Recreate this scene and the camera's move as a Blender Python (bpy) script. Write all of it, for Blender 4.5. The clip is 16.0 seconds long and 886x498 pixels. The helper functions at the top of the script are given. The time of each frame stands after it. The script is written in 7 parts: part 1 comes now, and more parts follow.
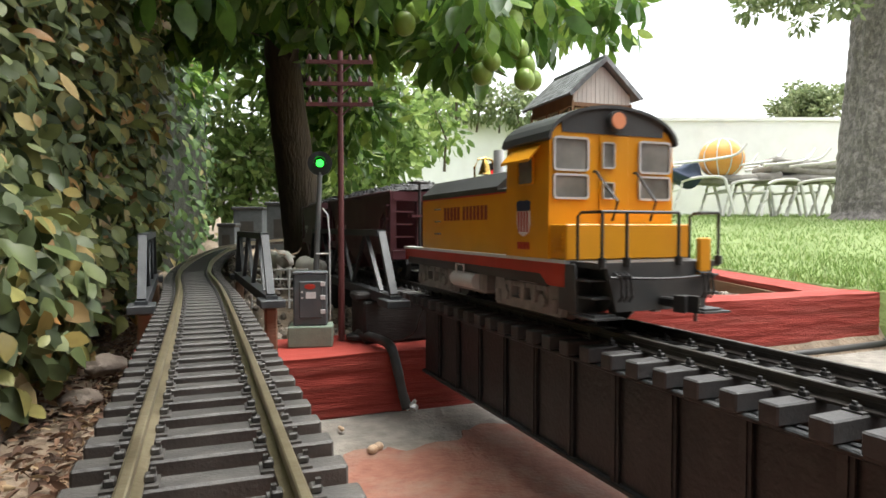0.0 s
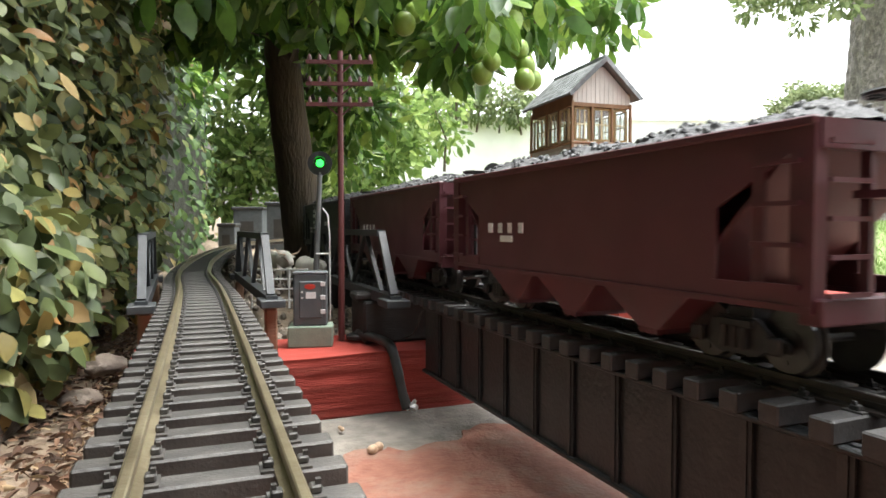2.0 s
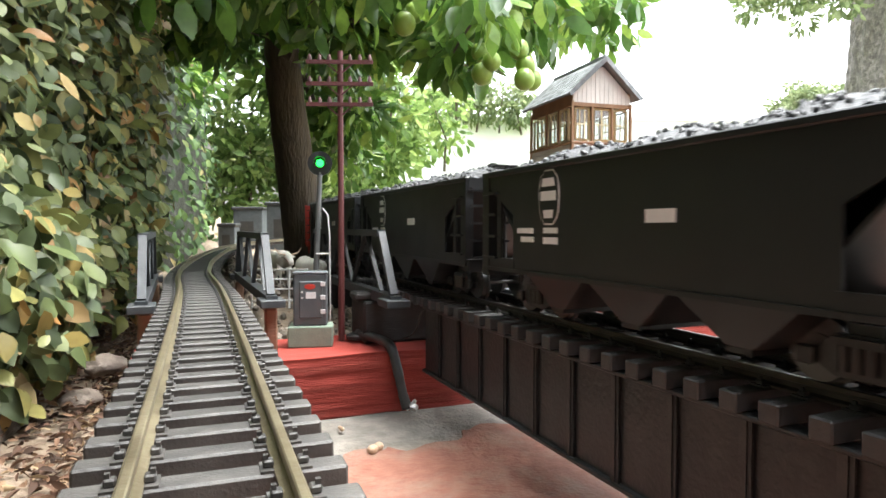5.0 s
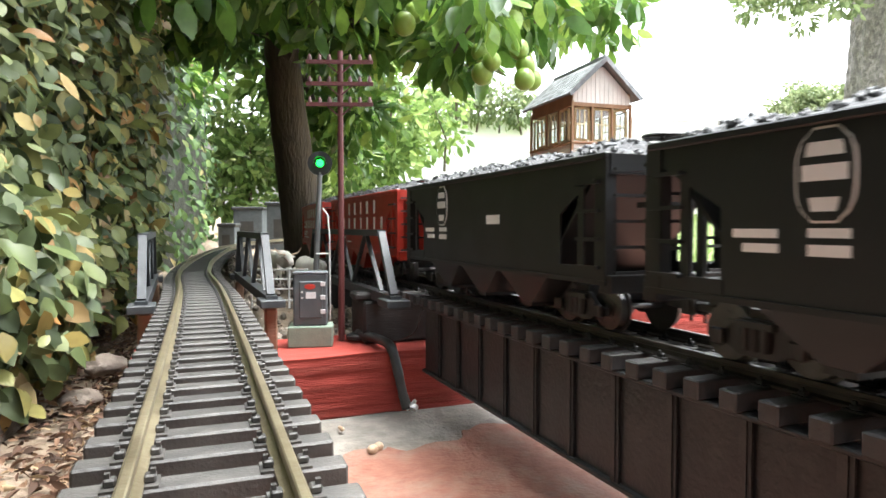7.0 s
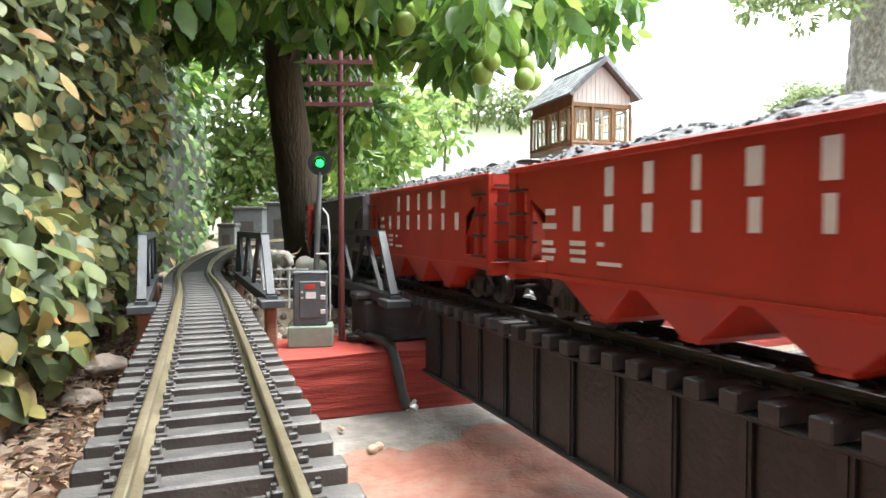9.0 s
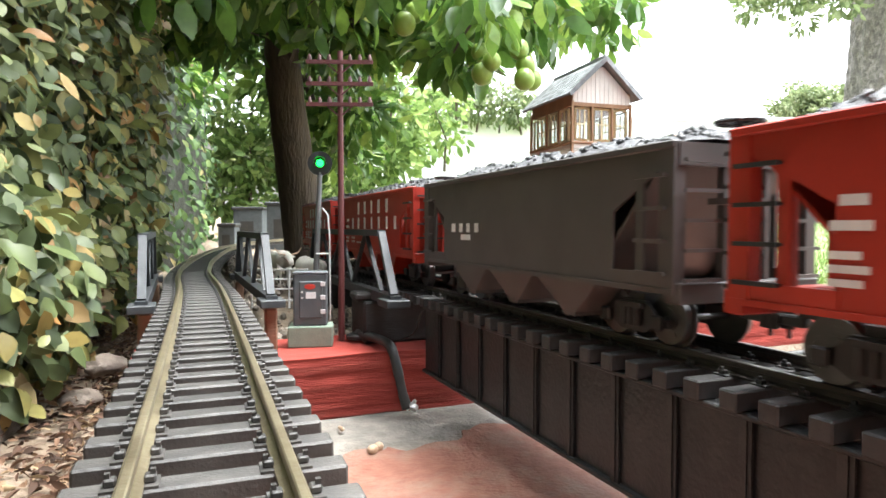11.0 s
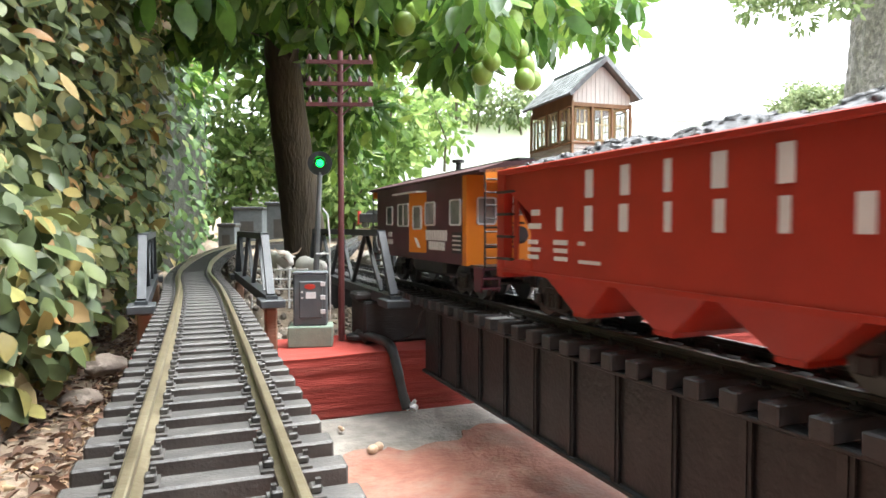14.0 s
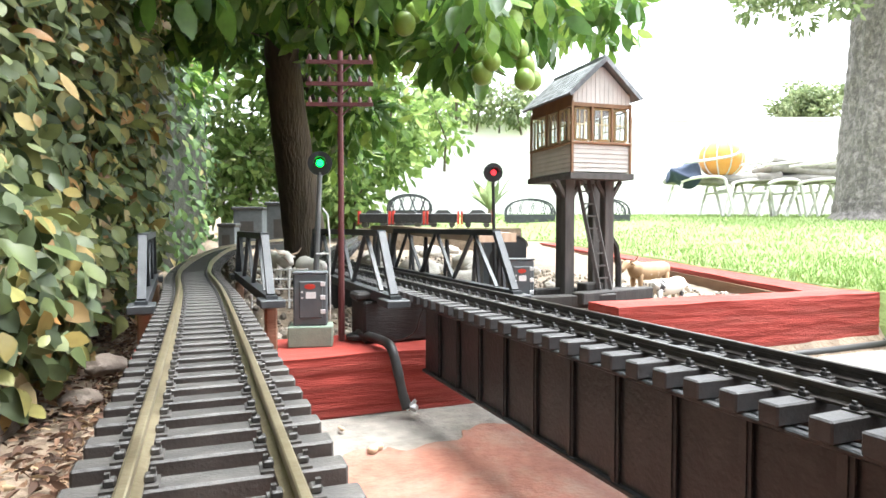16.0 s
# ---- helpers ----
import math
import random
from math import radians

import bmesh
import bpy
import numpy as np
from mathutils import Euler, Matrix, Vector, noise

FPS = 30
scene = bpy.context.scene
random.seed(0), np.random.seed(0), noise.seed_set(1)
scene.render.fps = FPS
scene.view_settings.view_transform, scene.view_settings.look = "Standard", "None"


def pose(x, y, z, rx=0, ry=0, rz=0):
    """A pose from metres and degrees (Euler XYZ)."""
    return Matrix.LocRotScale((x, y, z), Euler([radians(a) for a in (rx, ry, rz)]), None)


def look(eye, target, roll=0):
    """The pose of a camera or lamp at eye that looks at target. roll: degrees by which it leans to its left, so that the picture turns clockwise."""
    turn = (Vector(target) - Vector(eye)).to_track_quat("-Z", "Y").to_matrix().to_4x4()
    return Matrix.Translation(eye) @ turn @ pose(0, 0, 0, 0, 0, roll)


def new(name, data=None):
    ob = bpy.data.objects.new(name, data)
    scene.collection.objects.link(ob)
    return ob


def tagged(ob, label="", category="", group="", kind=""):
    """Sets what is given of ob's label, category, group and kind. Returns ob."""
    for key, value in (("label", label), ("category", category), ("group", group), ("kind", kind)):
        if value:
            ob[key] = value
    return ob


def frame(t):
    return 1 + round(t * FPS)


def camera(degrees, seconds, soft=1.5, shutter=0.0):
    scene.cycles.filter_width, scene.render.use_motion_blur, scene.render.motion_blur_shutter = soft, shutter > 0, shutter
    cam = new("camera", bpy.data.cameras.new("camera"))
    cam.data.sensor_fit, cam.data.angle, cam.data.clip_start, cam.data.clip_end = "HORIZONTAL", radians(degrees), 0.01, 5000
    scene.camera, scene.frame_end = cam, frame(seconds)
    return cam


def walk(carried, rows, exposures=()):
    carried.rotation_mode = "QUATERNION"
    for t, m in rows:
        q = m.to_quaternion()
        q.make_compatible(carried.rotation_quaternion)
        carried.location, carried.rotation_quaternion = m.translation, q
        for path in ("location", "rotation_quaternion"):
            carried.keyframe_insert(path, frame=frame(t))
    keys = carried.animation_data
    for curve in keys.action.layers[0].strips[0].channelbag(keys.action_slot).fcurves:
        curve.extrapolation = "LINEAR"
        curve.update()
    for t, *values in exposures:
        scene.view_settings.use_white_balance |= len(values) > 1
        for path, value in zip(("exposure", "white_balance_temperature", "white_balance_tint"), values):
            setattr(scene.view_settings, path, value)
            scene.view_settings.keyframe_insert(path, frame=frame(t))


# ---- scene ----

# camera: stands on the garden track, a few centimetres over the rails
EYE = (0.0, 0.0, 0.22)
HOLD = pose(*EYE, 88.0, 0, -22.06)
cam = camera(70.0, 16.0, soft=1.6, shutter=0.3)
walk(cam, [(0.0, HOLD), (16.0, HOLD)],
     exposures=[(0.0, 1.95, 6500, 7), (1.0, 2.25, 6450, 7), (2.0, 2.48, 6400, 7), (4.0, 2.78, 6300, 7), (7.0, 3.05, 6200, 7), (13.0, 3.07, 6150, 7), (16.0, 2.99, 6100, 7)])

# ---------------------------------------------------------------- light
SUN_UP, SUN_ROUND = 73.0, 95.0
world = bpy.data.worlds.new("overcast_sky")
scene.world = world
world.use_nodes = True
wn = world.node_tree
wn.nodes.clear()
sky = wn.nodes.new("ShaderNodeTexSky")
sky.sky_type = "NISHITA"
sky.sun_disc = False
sky.sun_elevation, sky.sun_rotation = radians(SUN_UP), radians(SUN_ROUND)
sky.dust_density, sky.air_density = 4.0, 1.0
grey = wn.nodes.new("ShaderNodeHueSaturation")
grey.inputs["Saturation"].default_value = 0.18
bg = wn.nodes.new("ShaderNodeBackground")
bg.inputs["Strength"].default_value = 0.15
wout = wn.nodes.new("ShaderNodeOutputWorld")
wn.links.new(sky.outputs[0], grey.inputs["Color"])
wn.links.new(grey.outputs[0], bg.inputs[0])
wn.links.new(bg.outputs[0], wout.inputs[0])
sun_data = bpy.data.lights.new("sun", "SUN")
sun_data.energy, sun_data.angle, sun_data.color = 1.0, radians(26), (1.0, 0.96, 0.9)
sun = new("sun", sun_data)
_e, _r = radians(SUN_UP), radians(SUN_ROUND)
sun.matrix_world = look((3 * math.sin(_r) * math.cos(_e), 3 * math.cos(_r) * math.cos(_e), 3 * math.sin(_e)), (0, 0, 0))


# ---------------------------------------------------------------- materials
def mat(name, c1, c2=None, rough=0.7, metal=0.0, scale=30.0, bump=0.2, fine=300.0, stain=None, stain_scale=6.0,
        stain_amount=0.5, vary=0.0, island=0.0, coat=0.0, spec=0.5, grain=(1, 1, 1)):
    """A procedural surface: two colours mixed by noise, stains at a larger scale, fine relief."""
    m = bpy.data.materials.new(name)
    m.use_nodes = True
    nt = m.node_tree
    n, l = nt.nodes, nt.links
    b = n["Principled BSDF"]
    b.inputs["Roughness"].default_value = rough
    b.inputs["Metallic"].default_value = metal
    b.inputs["Coat Weight"].default_value = coat
    b.inputs["Specular IOR Level"].default_value = spec
    c2 = c2 or tuple(v * 0.75 for v in c1)
    tc = n.new("ShaderNodeTexCoord")
    mp = n.new("ShaderNodeMapping")
    mp.inputs["Scale"].default_value = grain
    l.new(tc.outputs["Object"], mp.inputs[0])
    nz = n.new("ShaderNodeTexNoise")
    nz.inputs["Scale"].default_value = scale
    nz.inputs["Detail"].default_value = 6
    l.new(mp.outputs[0], nz.inputs["Vector"])
    rp = n.new("ShaderNodeValToRGB")
    rp.color_ramp.elements[0].position, rp.color_ramp.elements[1].position = 0.34, 0.66
    rp.color_ramp.elements[0].color, rp.color_ramp.elements[1].color = (*c1, 1), (*c2, 1)
    l.new(nz.outputs["Fac"], rp.inputs[0])
    col = rp.outputs[0]
    if stain:
        ns = n.new("ShaderNodeTexNoise")
        ns.inputs["Scale"].default_value = stain_scale
        ns.inputs["Detail"].default_value = 8
        ns.inputs["Roughness"].default_value = 0.65
        l.new(mp.outputs[0], ns.inputs["Vector"])
        rs = n.new("ShaderNodeValToRGB")
        rs.color_ramp.elements[0].position, rs.color_ramp.elements[1].position = 0.48, 0.7
        rs.color_ramp.elements[0].color = (0, 0, 0, 1)
        rs.color_ramp.elements[1].color = (stain_amount,) * 3 + (1,)
        l.new(ns.outputs["Fac"], rs.inputs[0])
        mx = n.new("ShaderNodeMix")
        mx.data_type = "RGBA"
        l.new(rs.outputs[0], mx.inputs["Factor"])
        l.new(col, mx.inputs["A"])
        mx.inputs["B"].default_value = (*stain, 1)
        col = mx.outputs["Result"]
    if vary or island:
        hs = n.new("ShaderNodeHueSaturation")
        src = n.new("ShaderNodeNewGeometry").outputs["Random Per Island"] if island else n.new("ShaderNodeObjectInfo").outputs["Random"]
        k = island or vary
        mr = n.new("ShaderNodeMapRange")
        mr.inputs["To Min"].default_value, mr.inputs["To Max"].default_value = 1 - k, 1 + k
        l.new(src, mr.inputs["Value"])
        l.new(mr.outputs[0], hs.inputs["Value"])
        l.new(col, hs.inputs["Color"])
        col = hs.outputs[0]
    l.new(col, b.inputs["Base Color"])
    nf = n.new("ShaderNodeTexNoise")
    nf.inputs["Scale"].default_value = fine
    nf.inputs["Detail"].default_value = 4
    l.new(mp.outputs[0], nf.inputs["Vector"])
    ad = n.new("ShaderNodeMath")
    ad.operation = "ADD"
    l.new(nf.outputs["Fac"], ad.inputs[0])
    l.new(nz.outputs["Fac"], ad.inputs[1])
    bp = n.new("ShaderNodeBump")
    bp.inputs["Strength"].default_value = bump
    bp.inputs["Distance"].default_value = 0.6 / fine
    l.new(ad.outputs[0], bp.inputs["Height"])
    l.new(bp.outputs[0], b.inputs["Normal"])
    mrr = n.new("ShaderNodeMapRange")
    mrr.inputs["To Min"].default_value, mrr.inputs["To Max"].default_value = max(0.03, rough - 0.1), min(1, rough + 0.1)
    l.new(nz.outputs["Fac"], mrr.inputs["Value"])
    l.new(mrr.outputs[0], b.inputs["Roughness"])
    return m


def leaf_mat(name, cols, rough=0.45, thin=0.25, spec=0.5):
    """Leaf colours spread over the single leaves, with light coming through."""
    m = bpy.data.materials.new(name)
    m.use_nodes = True
    n, l = m.node_tree.nodes, m.node_tree.links
    b = n["Principled BSDF"]
    b.inputs["Roughness"].default_value = rough
    b.inputs["Specular IOR Level"].default_value = spec
    rp = n.new("ShaderNodeValToRGB")
    rp.color_ramp.interpolation = "LINEAR"
    while len(rp.color_ramp.elements) < len(cols):
        rp.color_ramp.elements.new(0.5)
    for e, (p, c) in zip(rp.color_ramp.elements, cols):
        e.position, e.color = p, (*c, 1)
    g = n.new("ShaderNodeNewGeometry")
    l.new(g.outputs["Random Per Island"], rp.inputs[0])
    nz = n.new("ShaderNodeTexNoise")
    nz.inputs["Scale"].default_value = 60
    tc = n.new("ShaderNodeTexCoord")
    l.new(tc.outputs["Object"], nz.inputs["Vector"])
    hs = n.new("ShaderNodeHueSaturation")
    mr = n.new("ShaderNodeMapRange")
    mr.inputs["To Min"].default_value, mr.inputs["To Max"].default_value = 0.6, 1.4
    l.new(nz.outputs["Fac"], mr.inputs["Value"])
    l.new(mr.outputs[0], hs.inputs["Value"])
    l.new(rp.outputs[0], hs.inputs["Color"])
    l.new(hs.outputs[0], b.inputs["Base Color"])
    tr = n.new("ShaderNodeBsdfTranslucent")
    l.new(hs.outputs[0], tr.inputs["Color"])
    mx = n.new("ShaderNodeMixShader")
    mx.inputs[0].default_value = thin
    l.new(b.outputs[0], mx.inputs[1])
    l.new(tr.outputs[0], mx.inputs[2])
    l.new(mx.outputs[0], n["Material Output"].inputs[0])
    return m


def glow(name, color, strength):
    m = bpy.data.materials.new(name)
    m.use_nodes = True
    b = m.node_tree.nodes["Principled BSDF"]
    b.inputs["Base Color"].default_value = (*color, 1)
    b.inputs["Emission Color"].default_value = (*color, 1)
    b.inputs["Emission Strength"].default_value = strength
    return m


def glass(name, color=(0.9, 0.95, 0.95), rough=0.03):
    m = bpy.data.materials.new(name)
    m.use_nodes = True
    b = m.node_tree.nodes["Principled BSDF"]
    b.inputs["Base Color"].default_value = (*color, 1)
    b.inputs["Roughness"].default_value = rough
    b.inputs["Transmission Weight"].default_value = 0.9
    b.inputs["IOR"].default_value = 1.1
    return m


M = {}
M["rail"] = mat("brass_rail", (0.29, 0.24, 0.155), (0.40, 0.34, 0.23), 0.36, 0.85, 60, 0.15, 400, (0.10, 0.075, 0.045), 20, 0.5)
M["rail_dark"] = mat("steel_rail", (0.055, 0.05, 0.045), (0.09, 0.08, 0.07), 0.38, 0.7, 60, 0.15, 400)
M["tie"] = mat("weathered_tie", (0.026, 0.024, 0.022), (0.044, 0.040, 0.037), 0.55, 0, 90, 0.4, 700, (0.10, 0.091, 0.080), 34, 0.45, vary=0.2, spec=0.5)
M["tie_dark"] = mat("bridge_tie", (0.028, 0.027, 0.027), (0.048, 0.046, 0.046), 0.6, 0, 80, 0.3, 600, (0.11, 0.105, 0.1), 35, 0.25, vary=0.12)
M["girder"] = mat("black_girder", (0.0105, 0.0128, 0.0145), (0.018, 0.0205, 0.022), 0.5, 0, 30, 0.35, 300, (0.048, 0.049, 0.048), 30, 0.5)
M["truss"] = mat("truss_grey", (0.022, 0.025, 0.028), (0.040, 0.044, 0.048), 0.55, 0, 40, 0.25, 400, (0.075, 0.077, 0.078), 30, 0.35)
M["floor"] = mat("concrete_floor", (0.235, 0.215, 0.185), (0.165, 0.15, 0.13), 0.85, 0, 55, 0.6, 220, (0.085, 0.078, 0.068), 13, 0.75)
M["terracotta"] = mat("terracotta_paint", (0.195, 0.072, 0.045), (0.25, 0.108, 0.072), 0.8, 0, 90, 0.5, 260, (0.26, 0.19, 0.15), 22, 0.6)
M["redwood"] = mat("red_painted_timber", (0.29, 0.044, 0.032), (0.235, 0.034, 0.026), 0.85, 0, 60, 0.9, 260, (0.33, 0.105, 0.085), 16, 0.45, grain=(0.25, 1, 3.0), spec=0.25)
M["soil"] = mat("garden_soil", (0.22, 0.165, 0.115), (0.13, 0.098, 0.068), 0.95, 0, 25, 0.8, 90, (0.33, 0.27, 0.2), 12, 0.6)
M["grass_base"] = mat("lawn_ground", (0.12, 0.17, 0.045), (0.17, 0.225, 0.07), 0.9, 0, 30, 0.6, 60, (0.22, 0.24, 0.1), 3, 0.5)
M["grass"] = leaf_mat("grass_blades", [(0.0, (0.12, 0.19, 0.045)), (0.5, (0.165, 0.25, 0.068)), (0.85, (0.24, 0.32, 0.105)), (1.0, (0.33, 0.37, 0.18))], 0.55, 0.35, 0.3)
M["wall"] = mat("white_block_wall", (0.86, 0.85, 0.83), (0.82, 0.81, 0.79), 0.85, 0, 4, 0.2, 60, (0.72, 0.7, 0.67), 2, 0.3)
M["fence_grey"] = mat("grey_fence", (0.30, 0.29, 0.27), (0.22, 0.21, 0.2), 0.85, 0, 8, 0.3, 60)
M["bark"] = mat("dark_bark", (0.06, 0.043, 0.03), (0.10, 0.075, 0.05), 0.9, 0, 30, 0.8, 70, (0.14, 0.11, 0.075), 8, 0.5, grain=(2, 2, 0.4))
M["bark_grey"] = mat("grey_bark", (0.17, 0.15, 0.135), (0.10, 0.088, 0.08), 0.95, 0, 22, 1.0, 40, (0.36, 0.32, 0.30), 15, 0.8, grain=(1.2, 1.2, 0.9))
M["stem"] = mat("ivy_stem", (0.11, 0.08, 0.055), (0.18, 0.13, 0.09), 0.9, 0, 60, 0.5, 200)
# Near-black: the shade between the fig leaves, put into the colour.
M["fig_shade"] = mat("hedge_inside", (0.012, 0.014, 0.008), (0.022, 0.024, 0.012), 0.95, 0, 20, 0.8, 60)
M["ivy"] = leaf_mat("ivy_leaves", [(0.0, (0.048, 0.072, 0.028)), (0.30, (0.090, 0.118, 0.040)), (0.55, (0.150, 0.175, 0.056)), (0.76, (0.21, 0.22, 0.070)), (0.86, (0.31, 0.26, 0.08)), (0.92, (0.29, 0.155, 0.04)), (0.96, (0.15, 0.075, 0.032)), (1.0, (0.38, 0.31, 0.15))], 0.45, 0.26, 0.35)
M["ivy_near"] = leaf_mat("old_ivy_leaves", [(0.0, (0.046, 0.066, 0.026)), (0.40, (0.084, 0.108, 0.038)), (0.70, (0.130, 0.150, 0.052)), (0.84, (0.20, 0.195, 0.060)), (0.92, (0.29, 0.21, 0.065)), (0.96, (0.24, 0.12, 0.035)), (1.0, (0.34, 0.27, 0.13))], 0.5, 0.22, 0.35)
M["citrus"] = leaf_mat("citrus_leaves", [(0.0, (0.058, 0.125, 0.026)), (0.5, (0.105, 0.20, 0.040)), (0.8, (0.18, 0.30, 0.055)), (0.95, (0.26, 0.40, 0.07)), (1.0, (0.38, 0.48, 0.12))], 0.26, 0.40, 0.7)
M["hedge_leaf"] = leaf_mat("hedge_leaves", [(0.0, (0.09, 0.15, 0.04)), (0.5, (0.18, 0.27, 0.075)), (0.9, (0.30, 0.39, 0.12)), (1.0, (0.42, 0.48, 0.2))], 0.55, 0.45, 0.25)
M["far_leaf"] = leaf_mat("far_leaves", [(0.0, (0.12, 0.16, 0.07)), (0.6, (0.22, 0.27, 0.13)), (1.0, (0.33, 0.37, 0.2))], 0.6, 0.45, 0.25)
M["dry_leaf"] = leaf_mat("dry_leaves", [(0.0, (0.032, 0.018, 0.012)), (0.5, (0.085, 0.044, 0.026)), (0.85, (0.15, 0.088, 0.05)), (1.0, (0.30, 0.22, 0.13))], 0.75, 0.12, 0.25)
M["fruit"] = mat("green_fruit", (0.16, 0.26, 0.035), (0.24, 0.33, 0.06), 0.4, 0, 25, 0.25, 500)
M["yellow"] = mat("yellow_loco_paint", (0.68, 0.30, 0.010), (0.63, 0.27, 0.009), 0.34, 0, 25, 0.05, 500, (0.56, 0.23, 0.012), 14, 0.3)
M["loco_grey"] = mat("dark_grey_roof_paint", (0.038, 0.04, 0.041), (0.052, 0.054, 0.054), 0.45, 0, 30, 0.1, 500)
M["frame_grey"] = mat("light_grey_truck_paint", (0.19, 0.187, 0.185), (0.27, 0.266, 0.262), 0.45, 0, 60, 0.2, 500, (0.06, 0.056, 0.052), 45, 0.6)
M["stripe_red"] = mat("red_stripe_paint", (0.42, 0.035, 0.02), (0.38, 0.03, 0.018), 0.4, 0, 30, 0.05, 500)
M["silver"] = mat("silver_trim", (0.62, 0.62, 0.61), (0.55, 0.55, 0.54), 0.4, 0.25, 40, 0.05, 500)
M["black"] = mat("black_plastic", (0.012, 0.0122, 0.0125), (0.020, 0.020, 0.020), 0.45, 0, 60, 0.15, 500, (0.042, 0.040, 0.039), 30, 0.35)
M["wheel"] = mat("wheel_steel", (0.085, 0.084, 0.083), (0.14, 0.138, 0.135), 0.32, 0.8, 40, 0.1, 500)
M["brass"] = mat("polished_brass", (0.55, 0.36, 0.10), (0.48, 0.30, 0.08), 0.25, 1.0, 40, 0.05, 500)
M["white"] = mat("white_lettering", (0.72, 0.70, 0.68), (0.66, 0.64, 0.62), 0.6, 0, 80, 0.05, 600)
M["letter_red"] = mat("dark_red_lettering", (0.20, 0.03, 0.015), (0.24, 0.04, 0.02), 0.5, 0, 80, 0.05, 600)
M["blue"] = mat("navy_emblem", (0.02, 0.03, 0.08), (0.025, 0.035, 0.09), 0.4, 0, 80, 0.05, 600)
M["coal_bed"] = mat("coal_bed", (0.02, 0.02, 0.022), (0.07, 0.07, 0.072), 0.6, 0, 220, 1.0, 400, (0.14, 0.14, 0.142), 150, 0.5, spec=0.3)
M["coal"] = mat("coal_load", (0.025, 0.025, 0.027), (0.075, 0.075, 0.077), 0.5, 0, 160, 0.8, 300, (0.20, 0.20, 0.205), 110, 0.55, island=0.55)
for key, c in (("brown", (0.088, 0.023, 0.030)), ("hop_black", (0.0075, 0.0077, 0.0082)), ("up_red", (0.38, 0.024, 0.010)), ("hop_grey", (0.082, 0.07, 0.066))):
    M[key] = mat(key + "_car_paint", c, tuple(v * 0.85 for v in c), 0.45, 0, 22, 0.08, 500, tuple(v * 1.25 + 0.006 for v in c), 9, 0.4)
M["cab_brown"] = mat("caboose_brown_paint", (0.086, 0.021, 0.030), (0.074, 0.018, 0.026), 0.42, 0, 22, 0.06, 500)
M["orange"] = mat("caboose_orange_paint", (0.62, 0.19, 0.012), (0.56, 0.165, 0.01), 0.4, 0, 22, 0.06, 500)
M["glass"] = glass("window_glass")
# Flat dark colour standing for the unlit inside of openings.
M["inside_shade"] = mat("dark_interior", (0.03, 0.028, 0.025), (0.045, 0.04, 0.035), 0.8)
M["green_base"] = mat("pale_green_plinth", (0.19, 0.25, 0.19), (0.15, 0.2, 0.155), 0.75, 0, 50, 0.25, 400, (0.24, 0.28, 0.23), 20, 0.4)
M["box_grey"] = mat("grey_cabinet_paint", (0.07, 0.08, 0.085), (0.095, 0.105, 0.11), 0.5, 0, 50, 0.15, 500, (0.045, 0.05, 0.05), 22, 0.4)
M["sig_grey"] = mat("grey_signal_mast", (0.12, 0.125, 0.122), (0.17, 0.17, 0.165), 0.5, 0.2, 50, 0.1, 500)
M["pole_red"] = mat("red_oxide_pole", (0.11, 0.026, 0.024), (0.08, 0.02, 0.019), 0.6, 0, 60, 0.3, 400, grain=(2, 2, 0.3))
M["insul"] = mat("insulators", (0.10, 0.05, 0.05), (0.16, 0.09, 0.085), 0.3, 0, 60, 0.05, 500)
M["green_light"] = glow("green_lamp", (0.03, 0.9, 0.045), 1.4)
M["red_light"] = glow("red_lamp", (0.8, 0.03, 0.04), 0.32)
M["lamp_warm"] = glow("headlight_lamp", (0.6, 0.22, 0.10), 0.03)
M["hut_wall"] = mat("cream_clapboard", (0.62, 0.58, 0.53), (0.56, 0.52, 0.47), 0.75, 0, 40, 0.2, 300, (0.42, 0.39, 0.36), 16, 0.4)
M["hut_trim"] = mat("brown_timber_trim", (0.20, 0.105, 0.05), (0.26, 0.14, 0.07), 0.65, 0, 50, 0.3, 400, grain=(1, 1, 0.3))
M["sash"] = mat("yellow_sash", (0.55, 0.43, 0.24), (0.48, 0.37, 0.2), 0.6, 0, 60, 0.1, 400)
M["slate"] = mat("grey_shingles", (0.14, 0.15, 0.155), (0.22, 0.23, 0.235), 0.75, 0, 90, 0.5, 300, (0.36, 0.37, 0.37), 60, 0.5, vary=0.42)
M["post_grey"] = mat("weathered_grey_posts", (0.06, 0.056, 0.052), (0.10, 0.094, 0.087), 0.8, 0, 50, 0.4, 300, (0.16, 0.15, 0.135), 18, 0.4, grain=(2, 2, 0.4))
M["tar"] = mat("tarred_black_timber", (0.010, 0.010, 0.010), (0.02, 0.019, 0.018), 0.7, 0, 40, 0.5, 250, (0.05, 0.045, 0.04), 18, 0.4, grain=(0.4, 2, 2))
M["post_dark"] = mat("dark_tarred_timber", (0.02, 0.018, 0.016), (0.038, 0.033, 0.029), 0.75, 0, 50, 0.4, 300, (0.075, 0.068, 0.058), 18, 0.4, grain=(2, 2, 0.4))
M["stone"] = mat("pale_stone", (0.42, 0.39, 0.34), (0.3, 0.28, 0.24), 0.85, 0, 40, 0.5, 160, (0.2, 0.18, 0.15), 15, 0.4)
M["cable"] = mat("black_rubber", (0.02, 0.02, 0.02), (0.03, 0.03, 0.03), 0.5, 0, 60, 0.1, 400)
